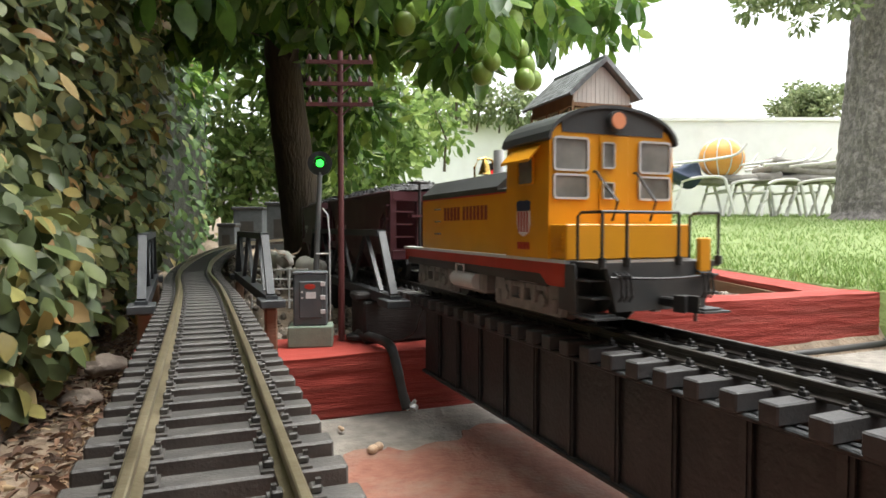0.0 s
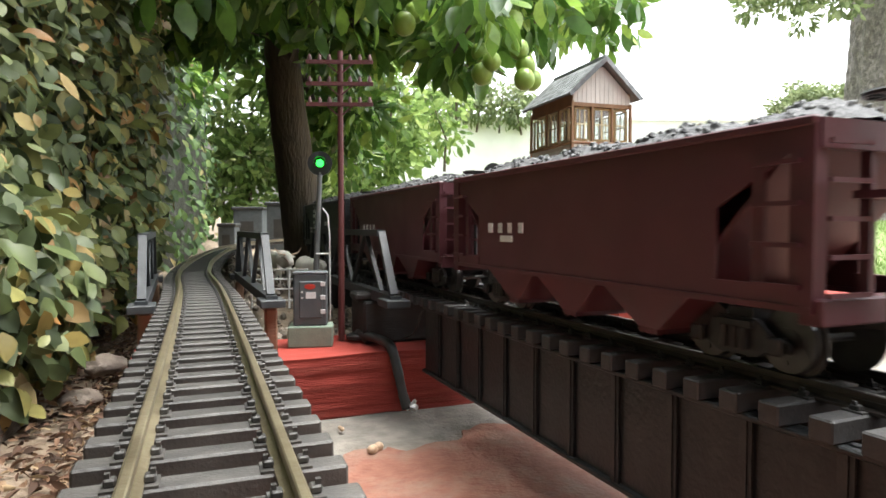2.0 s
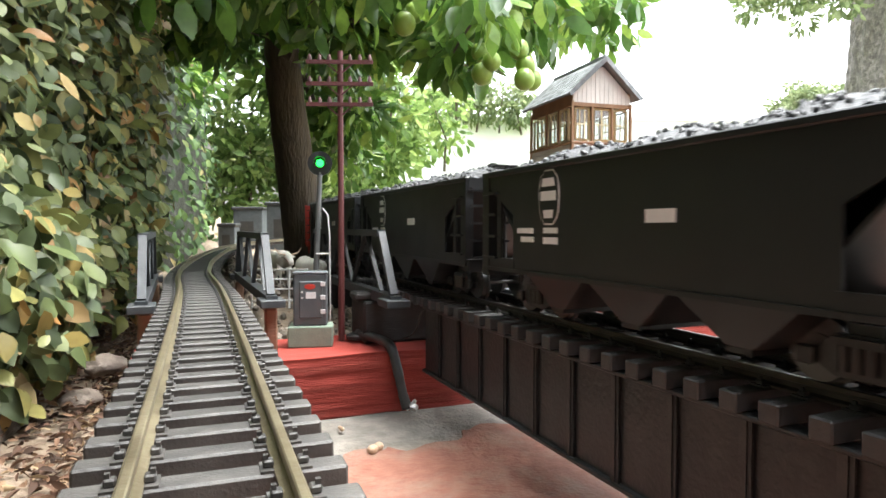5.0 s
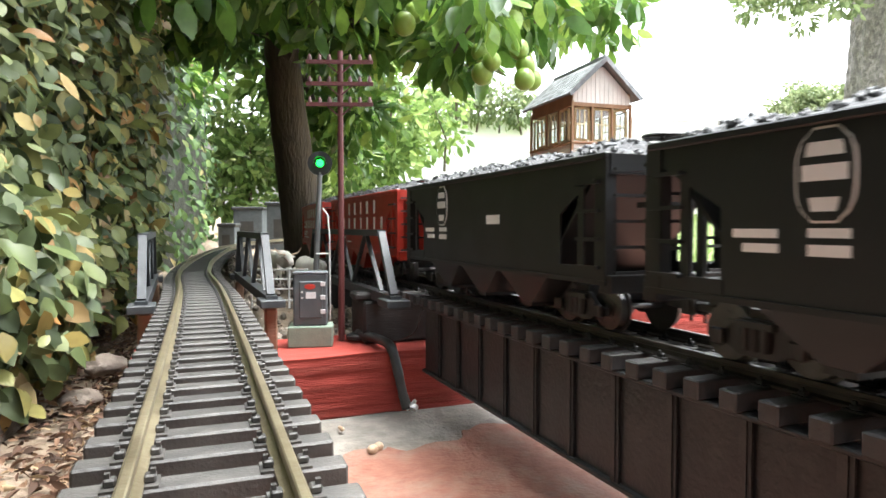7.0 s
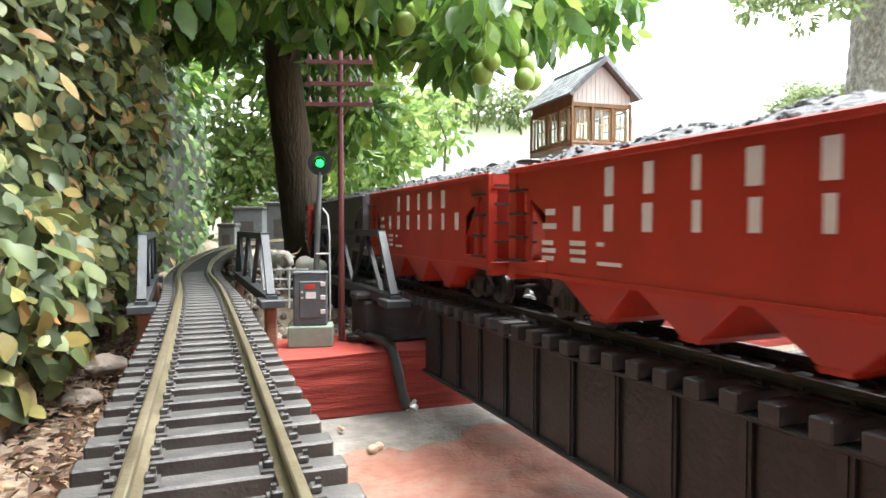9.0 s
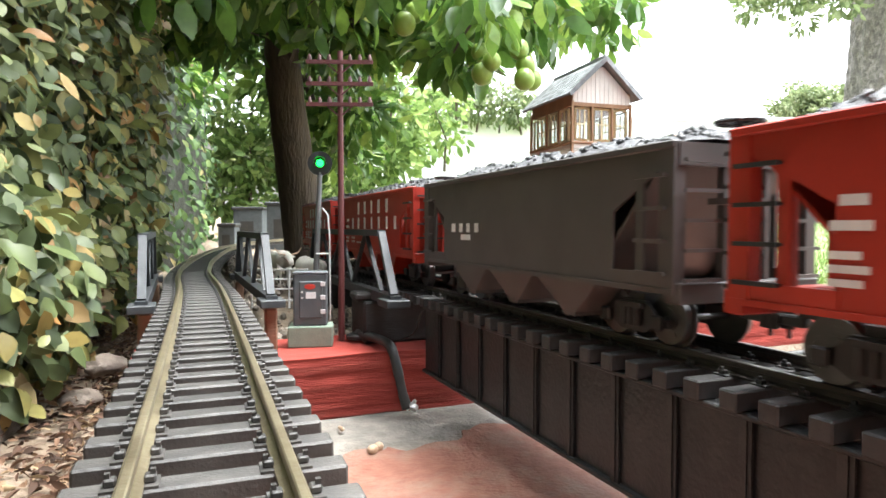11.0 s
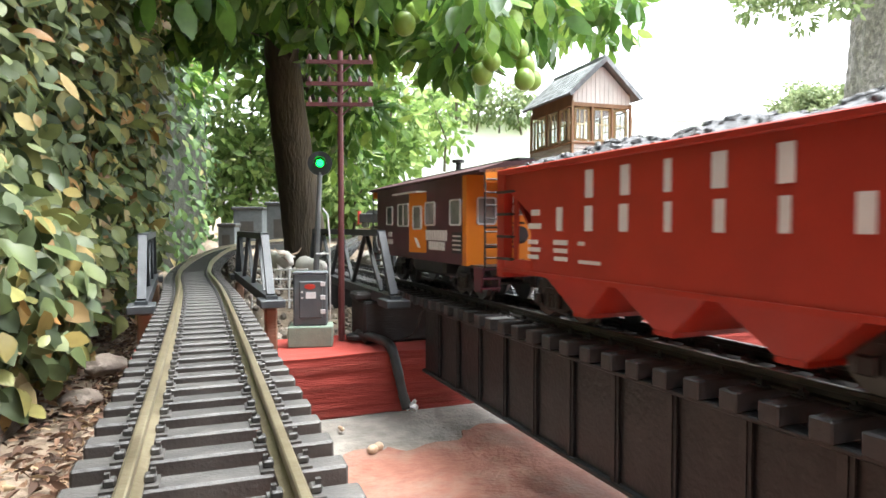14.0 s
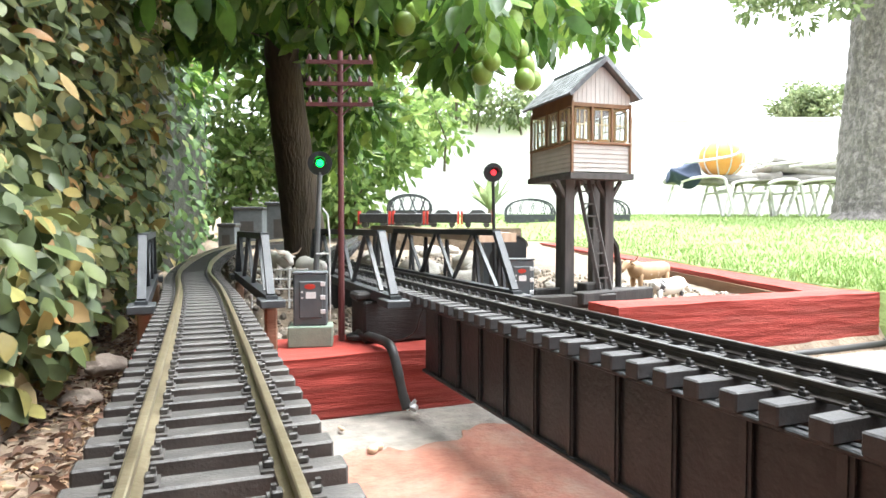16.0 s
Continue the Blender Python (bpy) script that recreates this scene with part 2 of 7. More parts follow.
M["plank"] = mat("bare_plank", (0.42, 0.29, 0.19), (0.5, 0.37, 0.26), 0.7, 0, 40, 0.3, 300, (0.3, 0.2, 0.13), 12, 0.4, grain=(4, 0.6, 1))
M["gate_white"] = mat("white_gate_paint", (0.7, 0.69, 0.66), (0.62, 0.61, 0.58), 0.6, 0, 60, 0.1, 400)
M["hide_white"] = mat("white_cow_hide", (0.68, 0.65, 0.58), (0.6, 0.56, 0.5), 0.8, 0, 30, 0.2, 200, (0.03, 0.028, 0.026), 28, 1.0)
M["hide_tan"] = mat("tan_cow_hide", (0.33, 0.21, 0.11), (0.4, 0.28, 0.16), 0.8, 0, 30, 0.2, 200, (0.68, 0.62, 0.52), 22, 1.0)
for key in ("hide_white", "hide_tan"):
    for node in M[key].node_tree.nodes:
        if node.bl_idname == "ShaderNodeValToRGB" and abs(node.color_ramp.elements[0].position - 0.48) < 0.01:
            node.color_ramp.elements[0].position, node.color_ramp.elements[1].position = 0.56, 0.59
M["ball"] = mat("orange_ball", (0.72, 0.30, 0.05), (0.76, 0.40, 0.12), 0.6, 0, 6, 0.1, 60)
M["cushion"] = mat("grey_cushion", (0.24, 0.225, 0.20), (0.32, 0.30, 0.27), 0.9, 0, 12, 0.3, 60, (0.12, 0.11, 0.10), 5, 0.5)
M["tube_white"] = mat("white_tube", (0.72, 0.7, 0.67), (0.65, 0.63, 0.6), 0.5, 0, 20, 0.05, 100)
M["navy_cloth"] = mat("navy_cloth", (0.03, 0.045, 0.085), (0.045, 0.06, 0.1), 0.85, 0, 12, 0.3, 60)
M["liner"] = mat("brown_boards", (0.17, 0.09, 0.05), (0.23, 0.13, 0.08), 0.8, 0, 30, 0.4, 200, grain=(0.4, 1, 2))
M["pebble"] = mat("pebbles", (0.30, 0.26, 0.21), (0.2, 0.17, 0.135), 0.85, 0, 60, 0.3, 300, island=0.6)
# For the unseen light-blocking panel behind the camera.
M["light_blocker"] = mat("brown_fence_boards", (0.12, 0.09, 0.065), (0.16, 0.12, 0.085), 0.85, 0, 12, 0.3, 120)
M["soil_dark"] = mat("dry_soil_strip", (0.13, 0.095, 0.066), (0.20, 0.15, 0.105), 0.95, 0, 60, 0.9, 150, (0.26, 0.20, 0.15), 18, 0.5)
M["cab_roof"] = mat("caboose_roof_boards", (0.045, 0.018, 0.020), (0.062, 0.03, 0.03), 0.8, 0, 60, 0.4, 300, grain=(1, 0.2, 1), spec=0.25)
M["old_board"] = mat("old_edging_board", (0.075, 0.055, 0.04), (0.12, 0.09, 0.066), 0.9, 0, 50, 0.7, 200, (0.18, 0.14, 0.1), 12, 0.5, grain=(1, 0.25, 4))
M["flat_rock"] = mat("flat_tan_rock", (0.30, 0.24, 0.20), (0.22, 0.175, 0.14), 0.9, 0, 40, 0.6, 160, (0.38, 0.32, 0.28), 20, 0.5)


# ---------------------------------------------------------------- mesh helpers
def part(name, bm, material, parent=None, label="", smooth=False):
    me = bpy.data.meshes.new(name)
    bm.normal_update()
    bm.to_mesh(me)
    bm.free()
    me.materials.append(material)
    if smooth:
        for p in me.polygons:
            p.use_smooth = True
    ob = new(name, me)
    if parent:
        ob.parent = parent
    return tagged(ob, label)


def again(ob, m, parent=None):
    """Another piece on the same mesh."""
    c = new(ob.name.split(".")[0], ob.data)
    c.parent = parent or ob.parent
    c.matrix_basis = m
    return c


def thing(name, m, label, category, group="", kind=""):
    ob = new(name)
    ob.empty_display_size = 0.02
    ob.matrix_basis = m
    return tagged(ob, label, category, group, kind)


def box(bm, x0, x1, y0, y1, z0, z1, bev=0.0, m=None):
    g = bmesh.ops.create_cube(bm, size=1, matrix=Matrix.LocRotScale(((x0 + x1) / 2, (y0 + y1) / 2, (z0 + z1) / 2), None, (x1 - x0, y1 - y0, z1 - z0)))
    vs = g["verts"]
    if bev:
        es = list({e for v in vs for e in v.link_edges})
        r = bmesh.ops.bevel(bm, geom=es, offset=bev, segments=1, affect="EDGES", profile=0.6)
        vs = list({v for f in r["faces"] for v in f.verts} | {v for v in vs if v.is_valid})
    if m:
        bmesh.ops.transform(bm, matrix=m, verts=vs)
    return vs


def rod(bm, a, b, r0, r1=None, n=8, cap=True):
    a, b = Vector(a), Vector(b)
    d = b - a
    q = d.to_track_quat("Z", "Y").to_matrix().to_4x4()
    return bmesh.ops.create_cone(bm, cap_ends=cap, segments=n, radius1=r0, radius2=r0 if r1 is None else r1, depth=d.length,
                                 matrix=Matrix.Translation((a + b) / 2) @ q)["verts"]


def beam(bm, a, b, w, h, up=(0, 0, 1)):
    """A square-edged bar from a to b."""
    a, b = Vector(a), Vector(b)
    d = (b - a).normalized()
    s = d.cross(Vector(up)).normalized()
    u = s.cross(d)
    vs = [bm.verts.new(p + s * i * w / 2 + u * j * h / 2) for p in (a, b) for i, j in ((-1, -1), (1, -1), (1, 1), (-1, 1))]
    for f in ((0, 1, 2, 3), (7, 6, 5, 4), (0, 4, 5, 1), (1, 5, 6, 2), (2, 6, 7, 3), (3, 7, 4, 0)):
        bm.faces.new([vs[i] for i in f])
    return vs


def sweep(bm, pts, r, n=7):
    """A round tube along points; r may be a list."""
    pts = [Vector(p) for p in pts]
    rr = r if isinstance(r, (list, tuple)) else [r] * len(pts)
    rings = []
    for i, p in enumerate(pts):
        d = (pts[min(i + 1, len(pts) - 1)] - pts[max(i - 1, 0)]).normalized()
        s = d.cross(Vector((0.13, 0.21, 1)) if abs(d.z) < 0.95 else Vector((1, 0.1, 0))).normalized()
        u = s.cross(d)
        rings.append([bm.verts.new(p + (s * math.cos(a) + u * math.sin(a)) * rr[i]) for a in [k * math.tau / n for k in range(n)]])
    for a, b in zip(rings, rings[1:]):
        for k in range(n):
            bm.faces.new((a[k], a[(k + 1) % n], b[(k + 1) % n], b[k]))
    bm.faces.new(rings[0][::-1])
    bm.faces.new(rings[-1])


def prism(bm, outline, axis, lo, hi):
    """A flat outline (two coordinates a point) given thickness along x, y or z."""
    def put(p, k):
        return {"x": (k, p[0], p[1]), "y": (p[0], k, p[1]), "z": (p[0], p[1], k)}[axis]
    a = [bm.verts.new(put(p, lo)) for p in outline]
    b = [bm.verts.new(put(p, hi)) for p in outline]
    n = len(outline)
    bm.faces.new(a)
    bm.faces.new(b[::-1])
    for i in range(n):
        bm.faces.new((a[i], b[i], b[(i + 1) % n], a[(i + 1) % n]))
    bmesh.ops.recalc_face_normals(bm, faces=bm.faces)


def ball(bm, c, r, seg=12, ring=8, squash=(1, 1, 1)):
    return bmesh.ops.create_uvsphere(bm, u_segments=seg, v_segments=ring, radius=1, matrix=Matrix.Translation(c) @ Matrix.Diagonal((r * squash[0], r * squash[1], r * squash[2], 1)))["verts"]


def B():
    return bmesh.new()


def rough_up(bm, amount, scale, verts=None):
    for v in verts or bm.verts:
        v.co += Vector(noise.noise_vector(v.co * scale)) * amount


def leaves(name, places, material, parent=None, length=0.05, width=0.55, fold=0.25, kind="stuff"):
    """Many leaves as one mesh: places are (position, direction, normal, size)."""
    V, Fc = [], []
    own = random.Random(len(places))
    prof = ((0.0, 0.0), (0.22, 0.36), (0.5, 0.5), (0.78, 0.33), (1.0, 0.0))
    for p, d, nrm, s in places:
        d = Vector(d).normalized()
        sd = d.cross(Vector(nrm))
        if sd.length < 1e-4:
            continue
        sd.normalize()
        up = sd.cross(d)
        L = length * s
        i = len(V)
        p = Vector(p)
        fo, cu, tw = fold * own.uniform(-0.1, 2.2), own.uniform(-0.42, 0.06), own.uniform(-0.25, 0.25)
        for a, w in prof:
            c = p + d * (L * a) + up * (L * cu * a * a) + sd * (L * tw * a * a)
            V.append(c)
            if 0 < a < 1:
                V.append(c + sd * (L * width * w) + up * (L * width * w * fo))
                V.append(c - sd * (L * width * w) + up * (L * width * w * fo * own.uniform(0.4, 1.3)))
        # order: 0 base, then (mid, right, left) three times, then tip
        Fc += [(i, i + 2, i + 1), (i, i + 1, i + 3)]
        for k in (1, 4):
            Fc += [(i + k, i + k + 1, i + k + 4, i + k + 3), (i + k, i + k + 3, i + k + 5, i + k + 2)]
        Fc += [(i + 7, i + 8, i + 10), (i + 7, i + 10, i + 9)]
    me = bpy.data.meshes.new(name)
    me.from_pydata(V, [], Fc)
    me.materials.append(material)
    for p in me.polygons:
        p.use_smooth = True
    ob = new(name, me)
    if parent:
        ob.parent = parent
    if kind:
        tagged(ob, kind=kind)
    return ob


R = random.Random(7)


def rdir(z=0.0):
    return Vector((R.gauss(0, 1), R.gauss(0, 1), R.gauss(0, 1) + z)).normalized()


RAIL = 0.1465          # height of the rail tops
BX = 0.303             # middle of the bridge track


# ---------------------------------------------------------------- setting: ground, paving, lawn, walls
def ground_height(x, y):
    def step(a, b, v):
        t = min(1, max(0, (v - a) / (b - a)))
        return t * t * (3 - 2 * t)
    low = 0.075 * step(0.74, 0.80, y) * step(-0.02, 0.12, x)
    low += 0.02 * step(1.2, 3.0, y)
    low += 0.028 * step(0.92, 1.15, y) * step(0.07, 0.12, x) * (1 - step(0.19, 0.24, x))
    low += 0.02 * step(0.2, 0.8, y) * (1 - step(-0.4, -0.05, x))
    edge = 1.18 + (min(y, 4.3) - 0.84) * 0.43 - 1.2 * max(0, y - 4.3)
    lawn = 0.080 + (0.034 * max(0, y - 0.9) + 0.012 * max(0, x - 1.2)) * min(1, 0.1 + max(0, x - edge) / 1.6)
    k = step(1.20, 1.28, x) * step(0.78, 0.84, y) if y < 0.95 else 0
    line = 1.16 + (y - 0.84) * 0.43
    k = max(k, step(line, line + 0.08, x) * step(0.82, 0.86, y) if y < 4.3 else 0)
    k = max(k, step(4.6, 5.2, y) * step(edge, edge + 0.3, x))
    return low * (1 - k) + min(lawn, 0.42) * k - 0.012


def make_ground():
    bm = B()
    xs = sorted(set([-40, -20, -10, -5, -3, -2, -1.4, -1.0] + [round(-0.8 + 0.04 * i, 3) for i in range(70)] + [2.2, 2.6, 3, 3.6, 4.4, 5.5, 7, 10, 16, 28, 45]))
    ys = sorted(set([-30, -12, -5, -2, -1] + [round(-0.5 + 0.04 * i, 3) for i in range(80)] + [2.9, 3.2, 3.5, 4, 5, 6, 7.5, 9, 12, 20, 40, 80]))
    grid = [[bm.verts.new((x, y, ground_height(x, y) + (0.006 * noise.noise((x * 14, y * 14, 0)) if y > 0.8 else 0))) for x in xs] for y in ys]
    for a, b in zip(grid, grid[1:]):
        for i in range(len(xs) - 1):
            bm.faces.new((a[i], a[i + 1], b[i + 1], b[i]))
    ob = part("ground", bm, M["soil"], smooth=True)
    tagged(ob, "brown garden soil between the tracks and beds", "ground", kind="structure")


make_ground()

bm = B()
box(bm, -3.0, 4.0, -2.0, 0.79, -0.09, 0.0)
tagged(part("floor", bm, M["floor"]), "worn grey concrete paving below the model bridge", "floor", kind="structure")
bm = B()
outline = []
for i in range(40):
    a = i / 39
    outline.append((0.135 + 0.30 * a + 0.010 * math.sin(a * 21), 0.575 + 0.055 * a + 0.012 * math.sin(a * 13 + 1) + 0.006 * math.sin(a * 47)))
prism(bm, [(-0.6, -1.5), (0.7, -1.5), (0.7, 0.62)] + outline[::-1] + [(0.11, 0.45), (0.03, 0.3), (-0.6, 0.2)], "z", 0.0005, 0.004)
tagged(part("painted_paving", bm, M["terracotta"]), "faded terracotta paint on the concrete paving", "paving", kind="structure")


def timber(name, x0, x1, y0, y1, z0, z1, label, m=None, cuts=26, amount=0.0035):
    """A red-painted garden timber with a rough, split surface."""
    bm = B()
    box(bm, x0, x1, y0, y1, z0, z1)
    es = [e for e in bm.edges if abs((e.verts[0].co - e.verts[1].co).normalized().x) > 0.9]
    bmesh.ops.subdivide_edges(bm, edges=es, cuts=cuts, use_grid_fill=True)
    es = [e for e in bm.edges if abs((e.verts[0].co - e.verts[1].co).normalized().z) > 0.9]
    bmesh.ops.subdivide_edges(bm, edges=es, cuts=22, use_grid_fill=True)
    es = [e for e in bm.edges if abs((e.verts[0].co - e.verts[1].co).normalized().y) > 0.9]
    bmesh.ops.subdivide_edges(bm, edges=es, cuts=6, use_grid_fill=True)
    for v in bm.verts:
        c = v.co
        f = noise.noise((c.x * 6, c.y * 8, c.z * 95)) * 0.6 + noise.noise((c.x * 22, c.y * 20, c.z * 170)) * 0.4
        big = noise.noise((c.x * 5, c.y * 5, c.z * 6))
        v.co += Vector((0.4 * f, f, 0.5 * noise.noise((c.x * 12, c.y * 60, 3)))) * amount + Vector((0, big, big * 0.5)) * amount * 0.5
    ob = part(name, bm, M["redwood"], smooth=False)
    if m:
        ob.matrix_basis = m
    return tagged(ob, label, "retaining timber", kind="structure")


timber("kerb_block", -0.06, 0.42, 0.712, 0.85, 0.0, 0.072, "rough red-painted timber block under the trackside boxes", cuts=40)
timber("planter_wall_front", 0.59, 1.168, 0.765, 0.842, 0.0, 0.101, "rough red-painted timber wall of the planting bed", cuts=40)
timber("planter_wall_back", 0.0, 3.65, -0.045, 0.045, 0.0, 0.1, "red-painted timber edge between the bed and the lawn", pose(1.113, 0.83, 0.0, 0, 0, 67), cuts=40)

bm = B()
box(bm, -0.42, -0.036, -0.6, 0.80, 0.0006, 0.010)
bmesh.ops.subdivide_edges(bm, edges=list(bm.edges), cuts=24, use_grid_fill=True)
for v in bm.verts:
    if v.co.z > 0.008:
        v.co.z += 0.012 * (noise.noise((v.co.x * 9, v.co.y * 9, 0)) + 0.4) + 0.08 * max(0, -0.16 - v.co.x)
tagged(part("soil_strip", bm, M["soil_dark"]), "dark damp soil strip below the climbing fig", "soil", kind="structure")
bm = B()
sweep(bm, [(0.80, 0.757, 0.006), (1.02, 0.756, 0.007), (1.165, 0.756, 0.009), (1.185, 0.762, 0.010)], 0.006, 8)
tagged(part("drip_pipe", bm, M["cable"], smooth=True), "black drip pipe along the foot of the red timber", "pipe")
bm = B()
rod(bm, (1.178, 0.757, 0.0), (1.184, 0.757, 0.022), 0.006, n=10)
rod(bm, (1.172, 0.757, 0.010), (1.192, 0.760, 0.010), 0.008, n=10)
tagged(part("pipe_fitting", bm, M["sig_grey"]), "grey elbow fitting on the drip pipe", "pipe fitting")


# lawn
def lawn_edge(y):
    """Where the lawn begins: along the timber, then back across the far bed."""
    return 1.18 + (min(y, 4.3) - 0.84) * 0.43 - 1.2 * max(0, y - 4.3)


def lawn_height(x, y):
    rise = min(1, 0.1 + max(0, x - lawn_edge(y)) / 1.6)
    return 0.1 + (0.034 * max(0, y - 0.9) + 0.014 * max(0, x - 1.2)) * rise


bm = B()
rows = []
for i in range(60):
    y = 0.66 + 8.9 * (i / 59) ** 1.8
    x0 = max(1.195 if y < 4.3 else 0.9, lawn_edge(y))
    rows.append([bm.verts.new((x, y, lawn_height(x, y) + 0.006 * noise.noise((x * 5, y * 5, 0)))) for x in [x0 + (9.5 - x0) * (k / 40) ** 1.7 for k in range(41)]])
for a, b in zip(rows, rows[1:]):
    for k in range(40):
        bm.faces.new((a[k], a[k + 1], b[k + 1], b[k]))
for a, b in zip(rows, rows[1:]):
    lo = [bm.verts.new(v.co - Vector((0.03, 0, 0.16))) for v in (a[0], b[0])]
    bm.faces.new((a[0], b[0], lo[1], lo[0]))
lo = [bm.verts.new(v.co - Vector((0, 0.01, 0.16))) for v in rows[0]]
for k in range(40):
    bm.faces.new((lo[k], lo[k + 1], rows[0][k + 1], rows[0][k]))
tagged(part("lawn", bm, M["grass_base"], smooth=True), "bright green mown lawn behind the planting bed", "lawn", kind="structure")

bm = B()
box(bm, -0.02, 3.60, -0.012, 0.0, 0.03, 0.088)
ob = part("bed_liner", bm, M["liner"])
ob.matrix_basis = pose(1.073, 0.865, 0.0, 0, 0, 67)
tagged(ob, "bare brown boards lining the planting bed", "board", kind="structure")
# Unseen panel behind the camera, added to keep low light off tie fronts.
bm = B()
box(bm, -1.2, 2.5, -0.80, -0.72, -0.1, 1.0)
tagged(part("wall_south", bm, M["light_blocker"]), "added low brown panel behind the camera that blocks low light", "fence", kind="structure")


# garden wall across the far end of the lawn
def across(px, d, z):
    """A place d metres off along the view's level direction and px metres to its side."""
    a = radians(22.06)
    return Vector((d * math.sin(a) + px * math.cos(a), d * math.cos(a) - px * math.sin(a), z))


WALL_D = 9.5
wall_pose = Matrix.Translation(across(0, WALL_D, 0)) @ Matrix.Rotation(radians(-22.06), 4, "Z")
bm = B()
box(bm, -1.6, 9.0, 0, 0.16, 0.0, 1.80)
box(bm, -1.63, 9.0, -0.03, 0.19, 1.80, 1.85)
wall = part("wall_north", bm, M["wall"])
wall.matrix_basis = wall_pose
tagged(wall, "white painted garden wall beyond the lawn", "garden wall", kind="structure")
bm = B()
box(bm, -7.0, -1.65, 0.1, 0.22, 0.0, 1.5)
for k in range(27):
    box(bm, -7.0 + 0.2 * k + 0.005, -7.0 + 0.2 * k + 0.19, 0.06, 0.10, 0.0, 1.55)
wall = part("fence_north", bm, M["fence_grey"])
wall.matrix_basis = wall_pose
tagged(wall, "weathered grey board fence behind the hedge", "fence", kind="structure")


def fig_face(y, z):
    """How far the climbing fig stands out from its wall: a thick bulge, then a deep shaded bay."""
    x = float(np.interp(y, (0.4, 0.8, 1.1, 1.35, 1.55, 1.64, 1.8, 2.3, 3.0, 4.0, 5.5), (-0.20, -0.188, -0.155, -0.115, -0.092, -0.10, -0.22, -0.20, -0.05, 0.05, 0.20)))
    k = 1 if y < 1.7 else 0.5
    # The overhang from z 0.6 up is added to shade the leaves below.
    x += (0.03 * (z - 0.4) + 0.34 * min(0.22, max(0, z - 0.60)) * min(1, max(0, (1.3 - y) / 0.2))) * (y < 1.7) + k * (0.035 * noise.noise((y * 2.6, z * 2.4, 1)) + 0.025 * noise.noise((y * 7, z * 7, 5)))
    x += 0.05 * math.exp(-((z - 0.11) / 0.10) ** 2) * min(1, max(0, (0.95 - y) / 0.2)) * min(1, max(0, (y - 0.38) / 0.1))
    if z < 0.2:
        x -= 0.03 * (0.2 - z) / 0.2
    return x


# Core behind the fig leaves, coloured as the shade in their gaps.
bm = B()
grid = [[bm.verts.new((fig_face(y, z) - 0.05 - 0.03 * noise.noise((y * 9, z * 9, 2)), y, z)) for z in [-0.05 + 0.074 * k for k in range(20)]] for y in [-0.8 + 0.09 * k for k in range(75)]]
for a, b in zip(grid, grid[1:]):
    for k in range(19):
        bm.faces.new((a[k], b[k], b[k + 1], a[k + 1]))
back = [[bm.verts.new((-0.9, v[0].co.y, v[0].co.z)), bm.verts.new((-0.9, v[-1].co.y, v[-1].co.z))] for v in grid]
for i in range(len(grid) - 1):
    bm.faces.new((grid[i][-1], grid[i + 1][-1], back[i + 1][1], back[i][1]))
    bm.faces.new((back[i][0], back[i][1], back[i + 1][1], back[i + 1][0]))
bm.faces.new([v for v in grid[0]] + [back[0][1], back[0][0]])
tagged(part("wall_west", bm, M["fig_shade"]), "near-black shell whose colour stands for the shade behind the fig leaves", "garden wall", kind="structure")


# ---------------------------------------------------------------- tracks
def rail_profile(bm, pts, h=0.0083):
    """A rail of flat foot, web and head along points at its top."""
    prof = ((-0.0042, -h), (0.0042, -h), (0.0042, -h + 0.0012), (0.0011, -h + 0.0022), (0.0011, -0.0034), (0.0017, -0.003), (0.0017, -0.0004),
            (0.0012, 0), (-0.0012, 0), (-0.0017, -0.0004), (-0.0017, -0.003), (-0.0011, -0.0034), (-0.0011, -h + 0.0022), (-0.0042, -h + 0.0012))
    rings = []
    for i, p in enumerate(pts):
        d = (Vector(pts[min(i + 1, len(pts) - 1)]) - Vector(pts[max(0, i - 1)])).normalized()
        s = Vector((d.y, -d.x, 0)).normalized()
        rings.append([bm.verts.new(Vector(p) + s * a + Vector((0, 0, b))) for a, b in prof])
    n = len(prof)
    for a, b in zip(rings, rings[1:]):
        for k in range(n):
            bm.faces.new((a[k], b[k], b[(k + 1) % n], a[(k + 1) % n]))
    bm.faces.new(rings[0])
    bm.faces.new(rings[-1][::-1])


def tie_mesh(length, width, height, material):
    bm = B()
    box(bm, -length / 2, length / 2, -width / 2, width / 2, -height, 0, 0.0009)
    me = bpy.data.meshes.new("tie")
    bm.to_mesh(me)
    bm.free()
    me.materials.append(material)
    return me


def fixing_mesh(material):
    """Tie plate with two spike heads and clips."""
    bm = B()
    box(bm, -0.0085, 0.0085, -0.0048, 0.0048, 0, 0.0009)
    for s in (-1, 1):
        box(bm, s * 0.0058 - 0.0018, s * 0.0058 + 0.0018, -0.0022, 0.0022, 0.0009, 0.0034, 0.0005)
        box(bm, s * 0.0066 - 0.0008, s * 0.0066 + 0.0008, -0.001, 0.001, 0.0034, 0.005)
    me = bpy.data.meshes.new("tie_plate")
    bm.to_mesh(me)
    bm.free()
    me.materials.append(material)
    return me


def spline(pts, n):
    pts = [Vector(p) for p in pts]
    P = [2 * pts[0] - pts[1]] + pts + [2 * pts[-1] - pts[-2]]
    out = []
    for i in range(1, len(P) - 2):
        for k in range(n):
            t = k / n
            a, b, c, d = P[i - 1:i + 3]
            out.append(0.5 * (2 * b + (c - a) * t + (2 * a - 5 * b + 4 * c - d) * t * t + (3 * b - a - 3 * c + d) * t ** 3))
    return out + [P[-2]]


